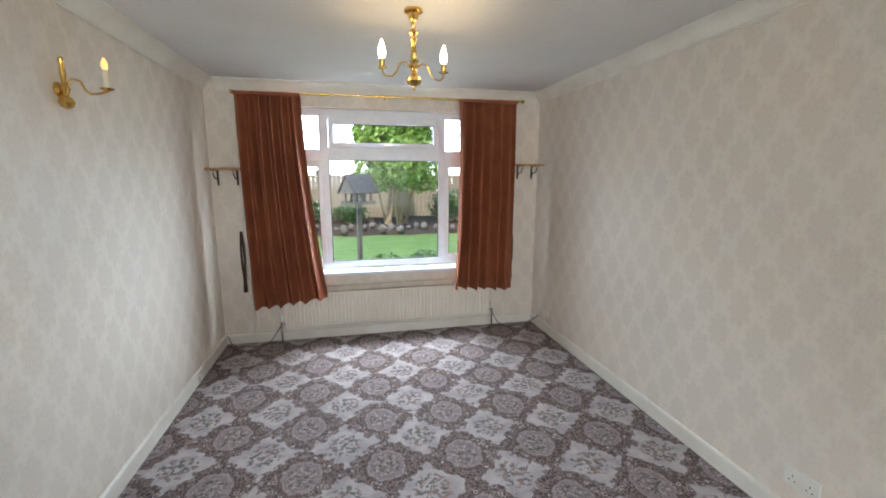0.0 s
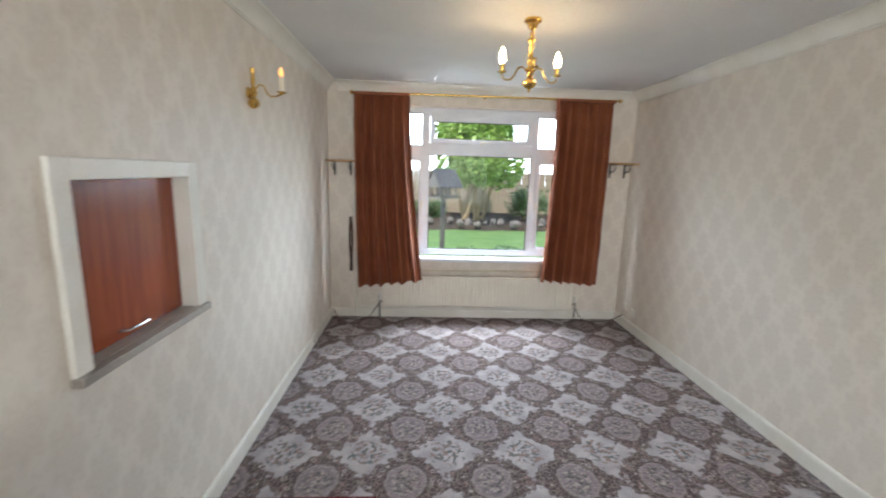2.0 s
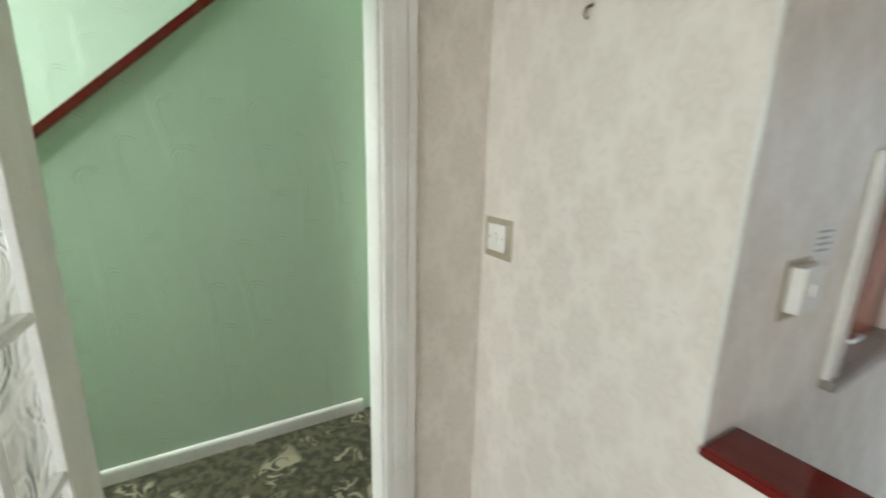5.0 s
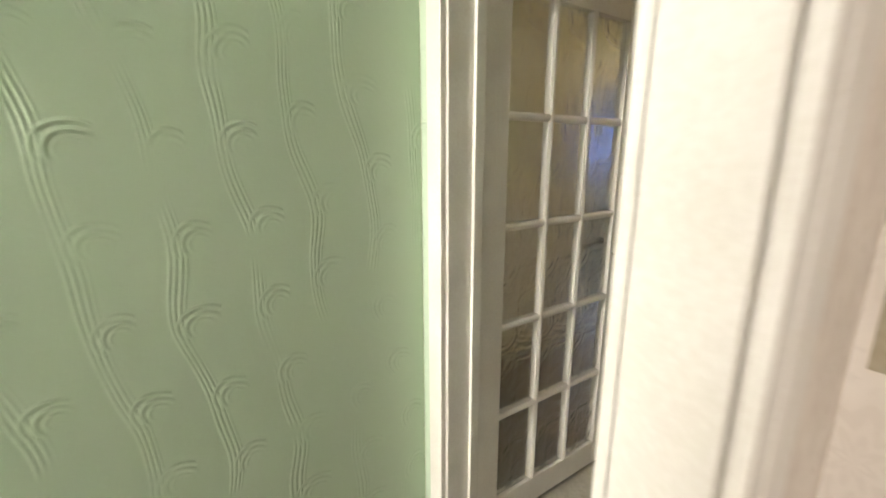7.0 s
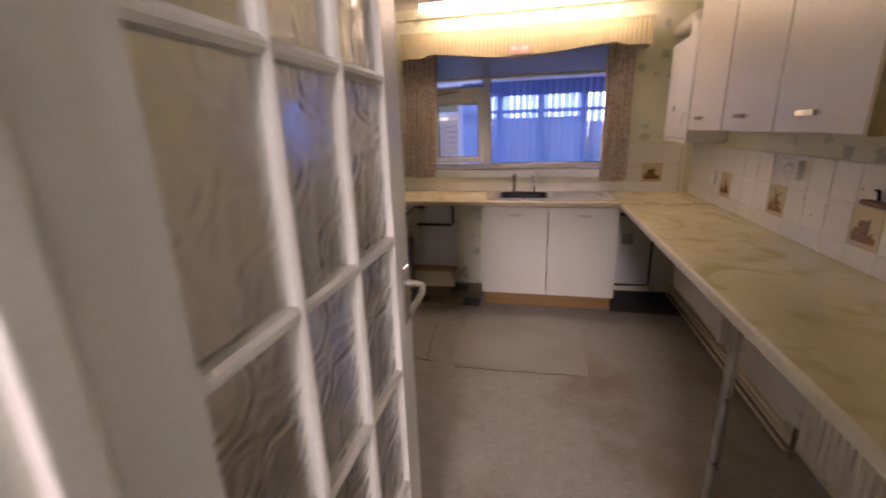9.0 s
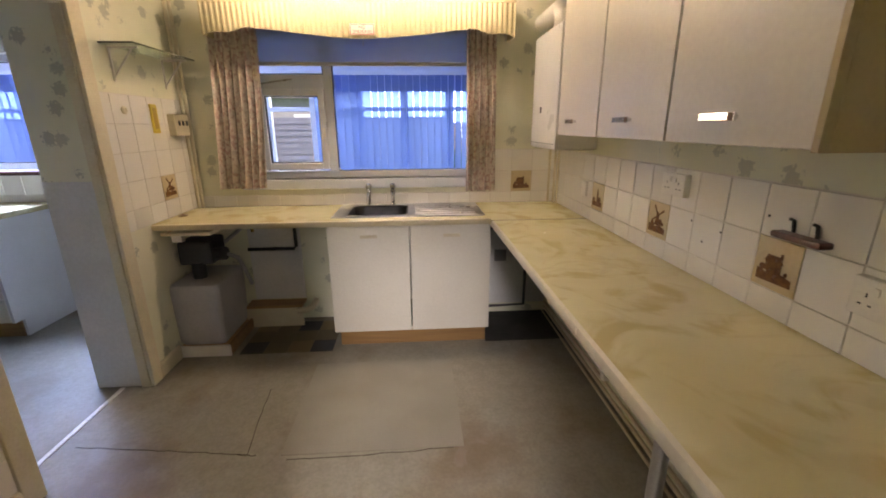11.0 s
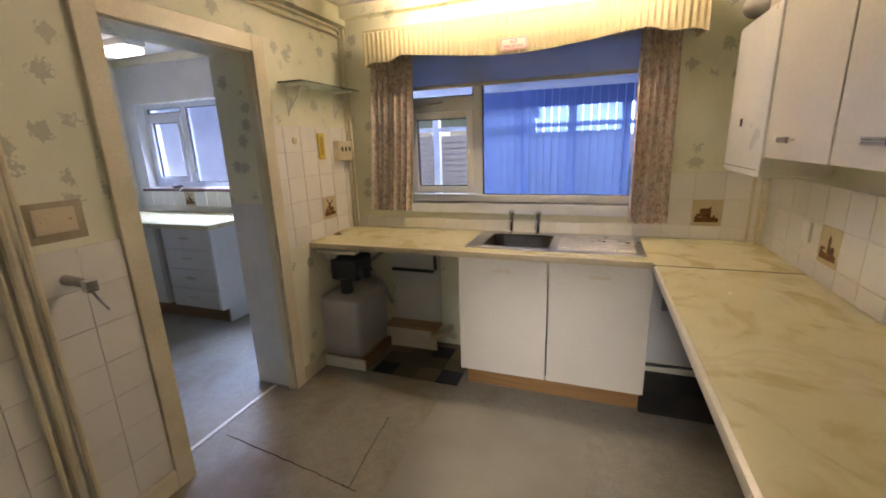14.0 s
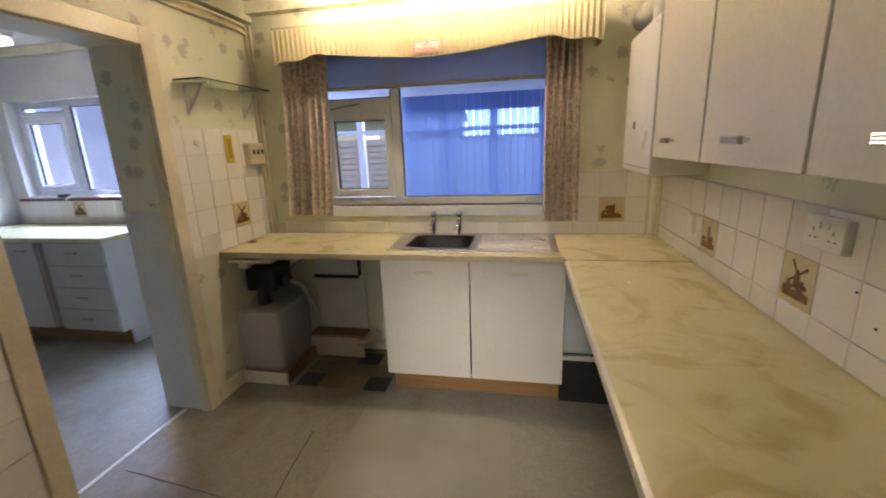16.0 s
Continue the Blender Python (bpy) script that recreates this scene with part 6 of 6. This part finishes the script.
solid("trim_reveal", boxes(((XT + 0.002, UDOOR[1] - 0.005, FK), (XL - 0.053, UDOOR[1] - 0.0006, 1.20))), M_PLAINPAPER, "white painted lower part of the doorway reveal", "reveal", "structure")
kitchen_set = set(bpy.data.objects) - already

# ---------- utility room ----------
uu = base("drawer_cabinet", (-4.3, 3.7, 0), "white four-drawer base cabinet on a wooden plinth", "cabinet")
part("body", boxes(((-4.60, 3.445, 0.15), (-4.045, 4.0, 0.868))), M_UNIT, uu)
part("end_panel", boxes(((-4.044, 3.425, 0.15), (-4.026, 4.0, 0.868)), ((-4.044, 3.50, 0.0), (-4.026, 4.0, 0.15))), surface("white_panel_board", (0.75, 0.75, 0.76), (0.70, 0.70, 0.71), 0.4), uu, "plain white end panel")
for k in range(4):
    z = 0.155 + 0.178 * k
    d = part("drawer_front", boxes(((-4.595, 3.422, z), (-4.048, 3.444, z + 0.172)), bevel=0.002), M_UNIT, uu)
    bar_handle((-4.32, 3.422, z + 0.10), (1, 0, 0), (0, -1, 0), d, 0.10, True)
part("plinth", boxes(((-4.60, 3.49, 0.0), (-4.046, 3.506, 0.149))), M_PLINTH, uu)
uc = base("base_cabinet", (-4.95, 3.7, 0), "white base cabinet beside the drawers", "cabinet")
part("body", boxes(((-5.25, 3.445, 0.15), (-4.68, 4.0, 0.868))), M_UNIT, uc)
d = part("door", boxes(((-5.245, 3.422, 0.155), (-4.685, 3.444, 0.862)), bevel=0.002), M_UNIT, uc)
bar_handle((-4.8, 3.422, 0.80), (1, 0, 0), (0, -1, 0), d, 0.10, True)
part("plinth", boxes(((-5.25, 3.49, 0.0), (-4.605, 3.506, 0.149))), M_PLINTH, uc)
solid("worktop", boxes(((XU, 3.39, 0.872), (-4.0, YU, 0.91)), bevel=0.004), M_WORKTOP, "cream laminate worktop in the utility room", "worktop")
uw = window_unit("window_3", 4.11, [(-4.89, -3.66, 1.20, 1.93, False), (-5.42, -4.96, 1.205, 1.84, True), (-5.42, -4.96, 1.89, 1.935, False)], (-5.47, -3.60, 1.15, 1.98), "white plastic utility window with one casement", 0.06, 0.05)
bars(uw, 4.11, [((-4.96, 1.20), (-4.89, 1.93)), ((-5.42, 1.84), (-4.96, 1.89))])
part("window_sill", boxes(((-5.5, 3.96, 1.118), (-3.5, 4.10, 1.145)), bevel=0.004), wood("dark_brown_sill", (0.11, 0.035, 0.025), (0.07, 0.022, 0.016), 0.3, 'x'), uw, "dark brown wooden sill")
tb = backing("tiles_utility", (XU, YU - 0.003, 0.912), (XT, YU, 1.116), "white glazed tiles below the utility window")
lay_tiles(tb, (XT, YU - 0.003, 0), (-1, 0, 0), (0, -1, 0), columns(XT - XU), [(0.964, 1.116)], {(12, 0): "mill"})
pts = [(-5.35, 4.03, 1.15), (-5.2, 4.0, 1.15), (-5.05, 4.04, 1.152), (-4.98, 4.0, 1.15), (-4.95, 3.94, 1.13), (-4.90, 3.955, 1.16), (-4.75, 4.02, 1.15), (-4.6, 4.03, 1.15)]
solid("cable", tube(bmesh.new(), [Vector(pts[i]).lerp(Vector(pts[i + 1]), q / 3) for i in range(len(pts) - 1) for q in range(3)], 0.005, 6), M_PLASTIC, "loose white cable on the window sill", "cable", smooth=True)
solid("adaptor", boxes(((-5.1, 3.99, 1.145), (-5.02, 4.05, 1.175)), bevel=0.006), M_BLACK, "small black power adaptor on the sill", "adaptor")
ul = base("ceiling_light", (-4.75, 3.5, CEIL), "white box ceiling light, lit, in the utility room", "ceiling light")
part("housing", boxes(((-4.95, 3.42, 2.34), (-4.55, 3.58, CEIL)), bevel=0.01), M_WHITE, ul)
part("diffuser", boxes(((-4.93, 3.40, 2.295), (-4.60, 3.60, 2.34)), bevel=0.01), glow("lit_diffuser", (1.0, 0.97, 0.95), 3.0), ul, "glowing diffuser")
solid("coving_utility", boxes(((XU, YU - 0.05, 2.33), (XT, YU, CEIL)), bevel=0.01), M_CREAMPAINT, "cream coving of the utility room", "coving", "structure")

YR = YRD
LOW_REAR = ("white_panel", "drain_pipe", "stop_valve", "pipe_boxing", "waste_pipe")
for ob in set(bpy.data.objects) - already:
    if ob.parent is None:
        name = ob.name.split(".")[0]
        dx, dy = (-0.09, -0.10) if name in LOW_REAR else (0.0, -0.10) if name == "gas_pipe" else (-0.03, 0.0) if name.startswith("softener") or name == "water_softener" else (0.0, 0.0)
        dx += SHIFT if ob in kitchen_set else SHIFT + 0.05
        ob.matrix_basis = Matrix.Translation((dx, dy, 0)) @ ob.matrix_basis

# ---------- outside ----------
ng = Nodes("lawn", 0.9)
g = ng.mix(ng.ramp(ng.noise(3.0, 5.0), 0.35, 0.65), (0.11, 0.22, 0.045), (0.17, 0.29, 0.07))
ng.colour(ng.mix(ng.noise(60.0), g, (0.045, 0.11, 0.018)))
ng.bump(ng.noise(120.0), 0.6, 0.02)
M_LAWN = ng.mat
bm = bmesh.new()
bmesh.ops.create_grid(bm, x_segments=8, y_segments=8, size=400.0, matrix=Matrix.Translation((0, 0, -0.16)))
solid("ground", bm, M_LAWN, "grass lawn reaching away from the house", "lawn", "structure")
M_EARTH = surface("dark_earth", (0.06, 0.042, 0.028), (0.035, 0.025, 0.018), 0.95, 0, 2, 40, 0.6, 0.02)
bm = bmesh.new()
bmesh.ops.create_grid(bm, x_segments=40, y_segments=10, size=1.0, matrix=Matrix.LocRotScale((2.0, 13.6, -0.10), None, (9.0, 1.9, 1.0)))
for v in bm.verts:
    e = (v.co.y - 11.7) / 1.2
    v.co.z += 0.25 * min(1, max(0, e)) + 0.10 * noise.noise(v.co * 1.2) - 0.10
solid("flower_bed", bm, M_EARTH, "raised earth bed at the end of the lawn", "flower bed", "structure")


def leaves(name, count, place, size, material, seed):
    """Many small pointed leaves at places drawn by a function."""
    rnd = random.Random(seed)
    verts, faces = [], []
    for _ in range(count):
        c = Vector(place(rnd))
        d = Vector((rnd.gauss(0, 1), rnd.gauss(0, 1), rnd.gauss(0.2, 0.8))).normalized()
        s = d.orthogonal().normalized()
        s.rotate(Matrix.Rotation(rnd.uniform(0, 6.28), 3, d))
        l, w = size * rnd.uniform(0.7, 1.3), size * rnd.uniform(0.3, 0.45)
        n = d.cross(s) * 0.15 * l
        i = len(verts)
        verts += [c - d * l / 2, c + s * w + n, c + d * l / 2, c - s * w + n]
        faces += [(i, i + 1, i + 2), (i, i + 2, i + 3)]
    me = bpy.data.meshes.new(name)
    me.from_pydata([tuple(v) for v in verts], [], faces)
    me.materials.append(material)
    return me


def clump(centres):
    def place(rnd):
        c, r = rnd.choice(centres)
        d = Vector((rnd.gauss(0, 1), rnd.gauss(0, 1), rnd.gauss(0, 1))).normalized()
        return Vector(c) + d * r * rnd.uniform(0.72, 1.06)
    return place


M_LEAF = foliage("laurel_leaf", (0.17, 0.30, 0.05), (0.32, 0.46, 0.11))
M_LEAF2 = foliage("dark_leaf", (0.045, 0.10, 0.03), (0.08, 0.15, 0.05))
M_BARK = wood("pale_bark", (0.40, 0.31, 0.19), (0.26, 0.20, 0.12), 0.9, 'z')
M_GREYWOOD = wood("weathered_grey_wood", (0.12, 0.11, 0.105), (0.075, 0.07, 0.066), 0.85, 'x')


def shrub(name, at, width, z0, z1, stems, material, seed, count, size, label):
    rnd = random.Random(seed)
    s = base(name, at, label, "shrub")
    x, y, g = at
    bm = bmesh.new()
    for k in range(stems):
        a = rnd.uniform(0, 6.28)
        sx, sy = x + rnd.uniform(-0.3, 0.3) * width * 0.5, y + rnd.uniform(-0.2, 0.2)
        ex, ey = x + math.cos(a) * width * 0.33, y + math.sin(a) * width * 0.3
        pts = [(sx, sy, g), (sx + (ex - sx) * 0.25, sy + (ey - sy) * 0.2, g + (z0 - g) * 0.55), (sx + (ex - sx) * 0.6, sy + (ey - sy) * 0.6, z0 + (z1 - z0) * 0.15), (ex, ey, z0 + (z1 - z0) * 0.65)]
        tube(bm, pts, [0.05, 0.042, 0.03, 0.012], 7)
    part("trunk", bm, M_BARK, s, smooth=True)
    centres = []
    for _ in range(34):
        u = rnd.uniform(0, 1)
        r = width * rnd.uniform(0.12, 0.22)
        sp = width * 0.42 * math.sin(math.pi * (0.25 + 0.62 * u)) ** 0.7
        a = rnd.uniform(0, 6.28)
        centres.append(((x + math.cos(a) * sp * rnd.uniform(0.3, 1), y + math.sin(a) * sp * rnd.uniform(0.3, 1), z0 + 0.15 + (z1 - z0 - 0.3) * u), r))
    crown = new("crown", leaves("crown", count, clump(centres), size, material, seed))
    crown.parent = s
    crown.matrix_parent_inverse = s.matrix_basis.inverted()
    return s


shrub("laurel_tree", (2.65, 12.9, 0.05), 2.9, 1.35, 3.4, 12, M_LEAF, 4, 16000, 0.15, "bright green laurel with many pale bare stems")
shrub("garden_shrub", (-0.3, 13.4, 0.05), 1.6, 0.15, 0.75, 5, M_LEAF2, 8, 2200, 0.09, "low dark green shrub in the bed")
shrub("garden_shrub", (1.2, 13.5, 0.05), 1.3, 0.1, 0.62, 5, M_LEAF2, 9, 1800, 0.08, "low dark green shrub in the bed")
shrub("garden_shrub", (4.6, 13.3, 0.05), 1.7, 0.15, 1.0, 5, M_LEAF2, 10, 2200, 0.09, "dark green shrub beside the laurel")
shrub("garden_shrub", (2.55, 7.3, -0.16), 0.9, -0.15, 0.12, 4, M_LEAF2, 12, 1500, 0.05, "small dark clipped plant in the lawn")
shrub("lavender_bush", (1.75, 7.0, -0.16), 0.85, -0.15, 0.12, 4, foliage("grey_green_leaf", (0.10, 0.19, 0.06), (0.15, 0.25, 0.09)), 13, 1600, 0.06, "soft grey-green bush below the window")
M_STONE = surface("garden_stone", (0.20, 0.18, 0.17), (0.12, 0.11, 0.105), 0.9, 0, 4, 40, 0.5, 0.01)
rnd = random.Random(7)
for k in range(34):
    x = -2.5 + k * 0.27 + rnd.uniform(-0.08, 0.08)
    r = rnd.uniform(0.06, 0.14)
    bm = bmesh.new()
    bmesh.ops.create_icosphere(bm, subdivisions=2, radius=r, matrix=Matrix.Translation((x, 11.95 + rnd.uniform(-0.15, 0.5), -0.04 + rnd.uniform(0, 0.14))))
    for v in bm.verts:
        v.co += Vector((noise.noise(v.co * 6), noise.noise(v.co * 6 + Vector((5, 0, 0))), noise.noise(v.co * 6 + Vector((0, 7, 0))))) * r * 0.5
    solid("rockery_stone", bm, M_STONE, "rough grey stone edging the flower bed", "stone", group="rockery stones")

# bird table
BX, BY, BG = 1.33, 7.25, -0.16
bt = base("bird_table", (BX, BY, BG), "weathered wooden bird table with a pitched roof", "bird table")
part("post", boxes(((BX - 0.035, BY - 0.035, BG), (BX + 0.035, BY + 0.035, 1.06)), bevel=0.006), M_GREYWOOD, bt)
for dx, dy in ((1, 0), (-1, 0), (0, 1), (0, -1)):
    bm = tube(bmesh.new(), [(BX + dx * 0.03, BY + dy * 0.03, BG + 0.18), (BX + dx * 0.17, BY + dy * 0.17, BG + 0.015)], 0.022, 6)
    part("foot", bm, M_GREYWOOD, bt)
part("tray", boxes(((BX - 0.24, BY - 0.17, 1.06), (BX + 0.24, BY + 0.17, 1.085)), ((BX - 0.25, BY - 0.18, 1.06), (BX + 0.25, BY - 0.165, 1.115)), ((BX - 0.25, BY + 0.165, 1.06), (BX + 0.25, BY + 0.18, 1.115))), M_GREYWOOD, bt)
for dx in (-0.19, -0.06, 0.06, 0.19):
    part("upright", boxes(((BX + dx - 0.018, BY - 0.13, 1.08), (BX + dx + 0.018, BY - 0.10, 1.30)), bevel=0.003), M_GREYWOOD, bt)
    part("upright", boxes(((BX + dx - 0.018, BY + 0.10, 1.08), (BX + dx + 0.018, BY + 0.13, 1.30)), bevel=0.003), M_GREYWOOD, bt)
bm = prism(bmesh.new(), [(BY - 0.24, 1.25), (BY, 1.56), (BY + 0.24, 1.25), (BY + 0.24, 1.275), (BY, 1.59), (BY - 0.24, 1.275)], 'x', BX - 0.27, BX + 0.27)
part("roof", bm, surface("slate_grey_felt", (0.05, 0.053, 0.062), (0.032, 0.035, 0.042), 0.9), bt, "grey felted pitched roof")
for x in (BX - 0.255, BX + 0.24):
    part("gable", prism(bmesh.new(), [(BY - 0.2, 1.26), (BY, 1.53), (BY + 0.2, 1.26)], 'x', x, x + 0.015), M_GREYWOOD, bt)
bt.matrix_basis = bt.matrix_basis @ Matrix.Rotation(radians(38), 4, 'Z')

# fences
M_FENCE = wood("pale_fence_wood", (0.36, 0.30, 0.23), (0.25, 0.20, 0.15), 0.9, 'z')
M_LAP = wood("grey_lap_board", (0.19, 0.205, 0.25), (0.125, 0.14, 0.18), 0.85, 'x')
fence = base("garden_fence", (2, 15.6, -0.16), "pale boarded fence behind the flower bed", "fence")
bd = None
for k in range(96):
    x = -6 + k * 0.15
    if bd is None:
        bd = mesh_of("board", boxes(((0, 0, 0), (0.145, 0.018, 1.75)), bevel=0.003), M_FENCE)
    b = new("board", bd)
    b.parent = fence
    b.location = (x - 2, (k % 2) * 0.012, 0)
for k in range(8):
    part("post", boxes(((-6 + k * 2, 15.62, -0.16), (-5.9 + k * 2, 15.72, 1.75)), bevel=0.005), M_FENCE, fence)
lap = base("lapped_fence", (-3, 9.2, -0.16), "grey lapped panel fence beyond the conservatory", "fence")
ld = mesh_of("slat", prism(bmesh.new(), [(0, 0), (-0.02, 0.0), (-0.006, 0.125), (0, 0.125)], 'x', 0, 1.83), M_LAP)
for i in range(6):
    for k in range(15):
        b = new("slat", ld)
        b.parent = lap
        b.location = (-8.8 + i * 1.9, 0.0, 0.06 + k * 0.115)
    part("post", boxes(((-11.9 + i * 1.9, 9.16, -0.16), (-11.81 + i * 1.9, 9.26, 1.66)), bevel=0.005), M_LAP, lap)
nb = base("neighbour_house", (-9, 24, -0.16), "distant brick house with a tiled roof", "house")
M_FARBRICK = surface("far_brick", (0.32, 0.32, 0.35), (0.27, 0.27, 0.30), 0.9)
part("wall", boxes(((-14, 24, -0.16), (-5, 30, 3.0))), M_FARBRICK, nb)
part("roof", prism(bmesh.new(), [(23.6, 2.9), (27, 4.8), (30.4, 2.9)], 'x', -14.3, -4.7), surface("far_roof", (0.16, 0.15, 0.16), (0.12, 0.11, 0.12), 0.9), nb)
for x in (-12.5, -10, -7.5):
    part("window", boxes(((x, 23.96, 1.0), (x + 1.1, 24.02, 2.1))), M_UPVC, nb)

# conservatory beyond the kitchen
cons = base("conservatory", (-2.8, 5.0, -0.16), "white framed conservatory with a sloping roof behind the kitchen", "conservatory")
CY0, CY1, CXL, CXR = 4.30, 6.30, -6.6, -0.10
part("slab", boxes(((CXL, 3.98, -0.14), (CXR, CY1 + 0.1, -0.02))), surface("concrete_floor", (0.30, 0.29, 0.28), (0.24, 0.23, 0.22), 0.8), cons)
part("roof", boxes(((CXL, 4.27, 2.42), (CXR, CY1 + 0.15, 2.44))), opal("opal_roof_sheet", (0.50, 0.60, 0.82), 0.48), cons, "opal plastic roof sheets")
for k in range(10):
    x = CXL + 0.3 + k * 0.68
    part("rafter", boxes(((x, 4.27, 2.34), (x + 0.05, CY1, 2.42)), bevel=0.004), M_UPVC, cons)
part("dwarf_wall", boxes(((CXL, CY1, -0.14), (CXR, CY1 + 0.1, 0.55))), surface("painted_dwarf_wall", (0.55, 0.56, 0.58), (0.48, 0.49, 0.5), 0.8), cons)
for k in range(12):
    x = CXL + k * (CXR - CXL - 0.09) / 11
    part("post", boxes(((x, CY1 + 0.01, 0.55), (x + 0.09, CY1 + 0.09, 1.89)), bevel=0.006), M_UPVC, cons)
part("head_rail", boxes(((CXL, CY1, 1.89), (CXR, CY1 + 0.1, 2.40))), M_UPVC, cons, "deep white eaves beam")
part("transom", boxes(((CXL, CY1 + 0.012, 1.648), (CXR, CY1 + 0.088, 1.70)), bevel=0.004), M_UPVC, cons)
part("end_wall", boxes(((CXR - 0.02, 4.0, -0.1), (CXR + 0.08, CY1 + 0.1, 2.44))), surface("conservatory_end", (0.58, 0.59, 0.62), (0.5, 0.51, 0.54), 0.8), cons)
part("end_wall", boxes(((CXL - 0.1, 4.3, -0.1), (CXL, CY1 + 0.1, 2.44))), surface("conservatory_far_end", (0.58, 0.59, 0.62), (0.5, 0.51, 0.54), 0.8), cons)
M_SLAT = sheer("pale_blind_slat", (0.46, 0.56, 0.76))
vb = base("vertical_blind", (-1.6, 6.2, 0.66), "pale vertical slat blind hanging in the conservatory", "blind")
sl = mesh_of("slat", boxes(((-0.045, -0.001, 0), (0.045, 0.001, 1.41))), M_SLAT)
part("headrail", boxes(((CXL + 0.1, 6.16, 2.07), (CXR - 0.05, 6.21, 2.115)), bevel=0.004), M_UPVC, vb)
rnd = random.Random(5)
x = -2.38
while x < CXR - 0.08:
    b = new("slat", sl)
    b.parent = vb
    b.location = (x + 1.6, -0.015, 0)
    b.rotation_euler = (0, 0, radians(24 + rnd.uniform(-9, 9)))
    x += 0.088
x = -6.5
while x < -3.9:
    b = new("slat", sl)
    b.parent = vb
    b.location = (x + 1.6, -0.015, 0)
    b.rotation_euler = (0, 0, radians(36 + rnd.uniform(-12, 12)))
    x += 0.088

# bright overcast sky low over the gardens
bm = bmesh.new()
pts = [(140 * math.sin(radians(a)), 70 * math.cos(radians(a)) - 2, z) for z in (-2, 48) for a in range(-80, 81, 8)]
vs = [bm.verts.new(p) for p in pts]
h = len(vs) // 2
for i in range(h - 1):
    bm.faces.new((vs[i], vs[i + 1], vs[h + i + 1], vs[h + i]))
solid("backdrop", bm, glow("bright_cloud", (0.72, 0.85, 1.0), 7.5), "bright white overcast sky above the gardens", "sky", "structure")
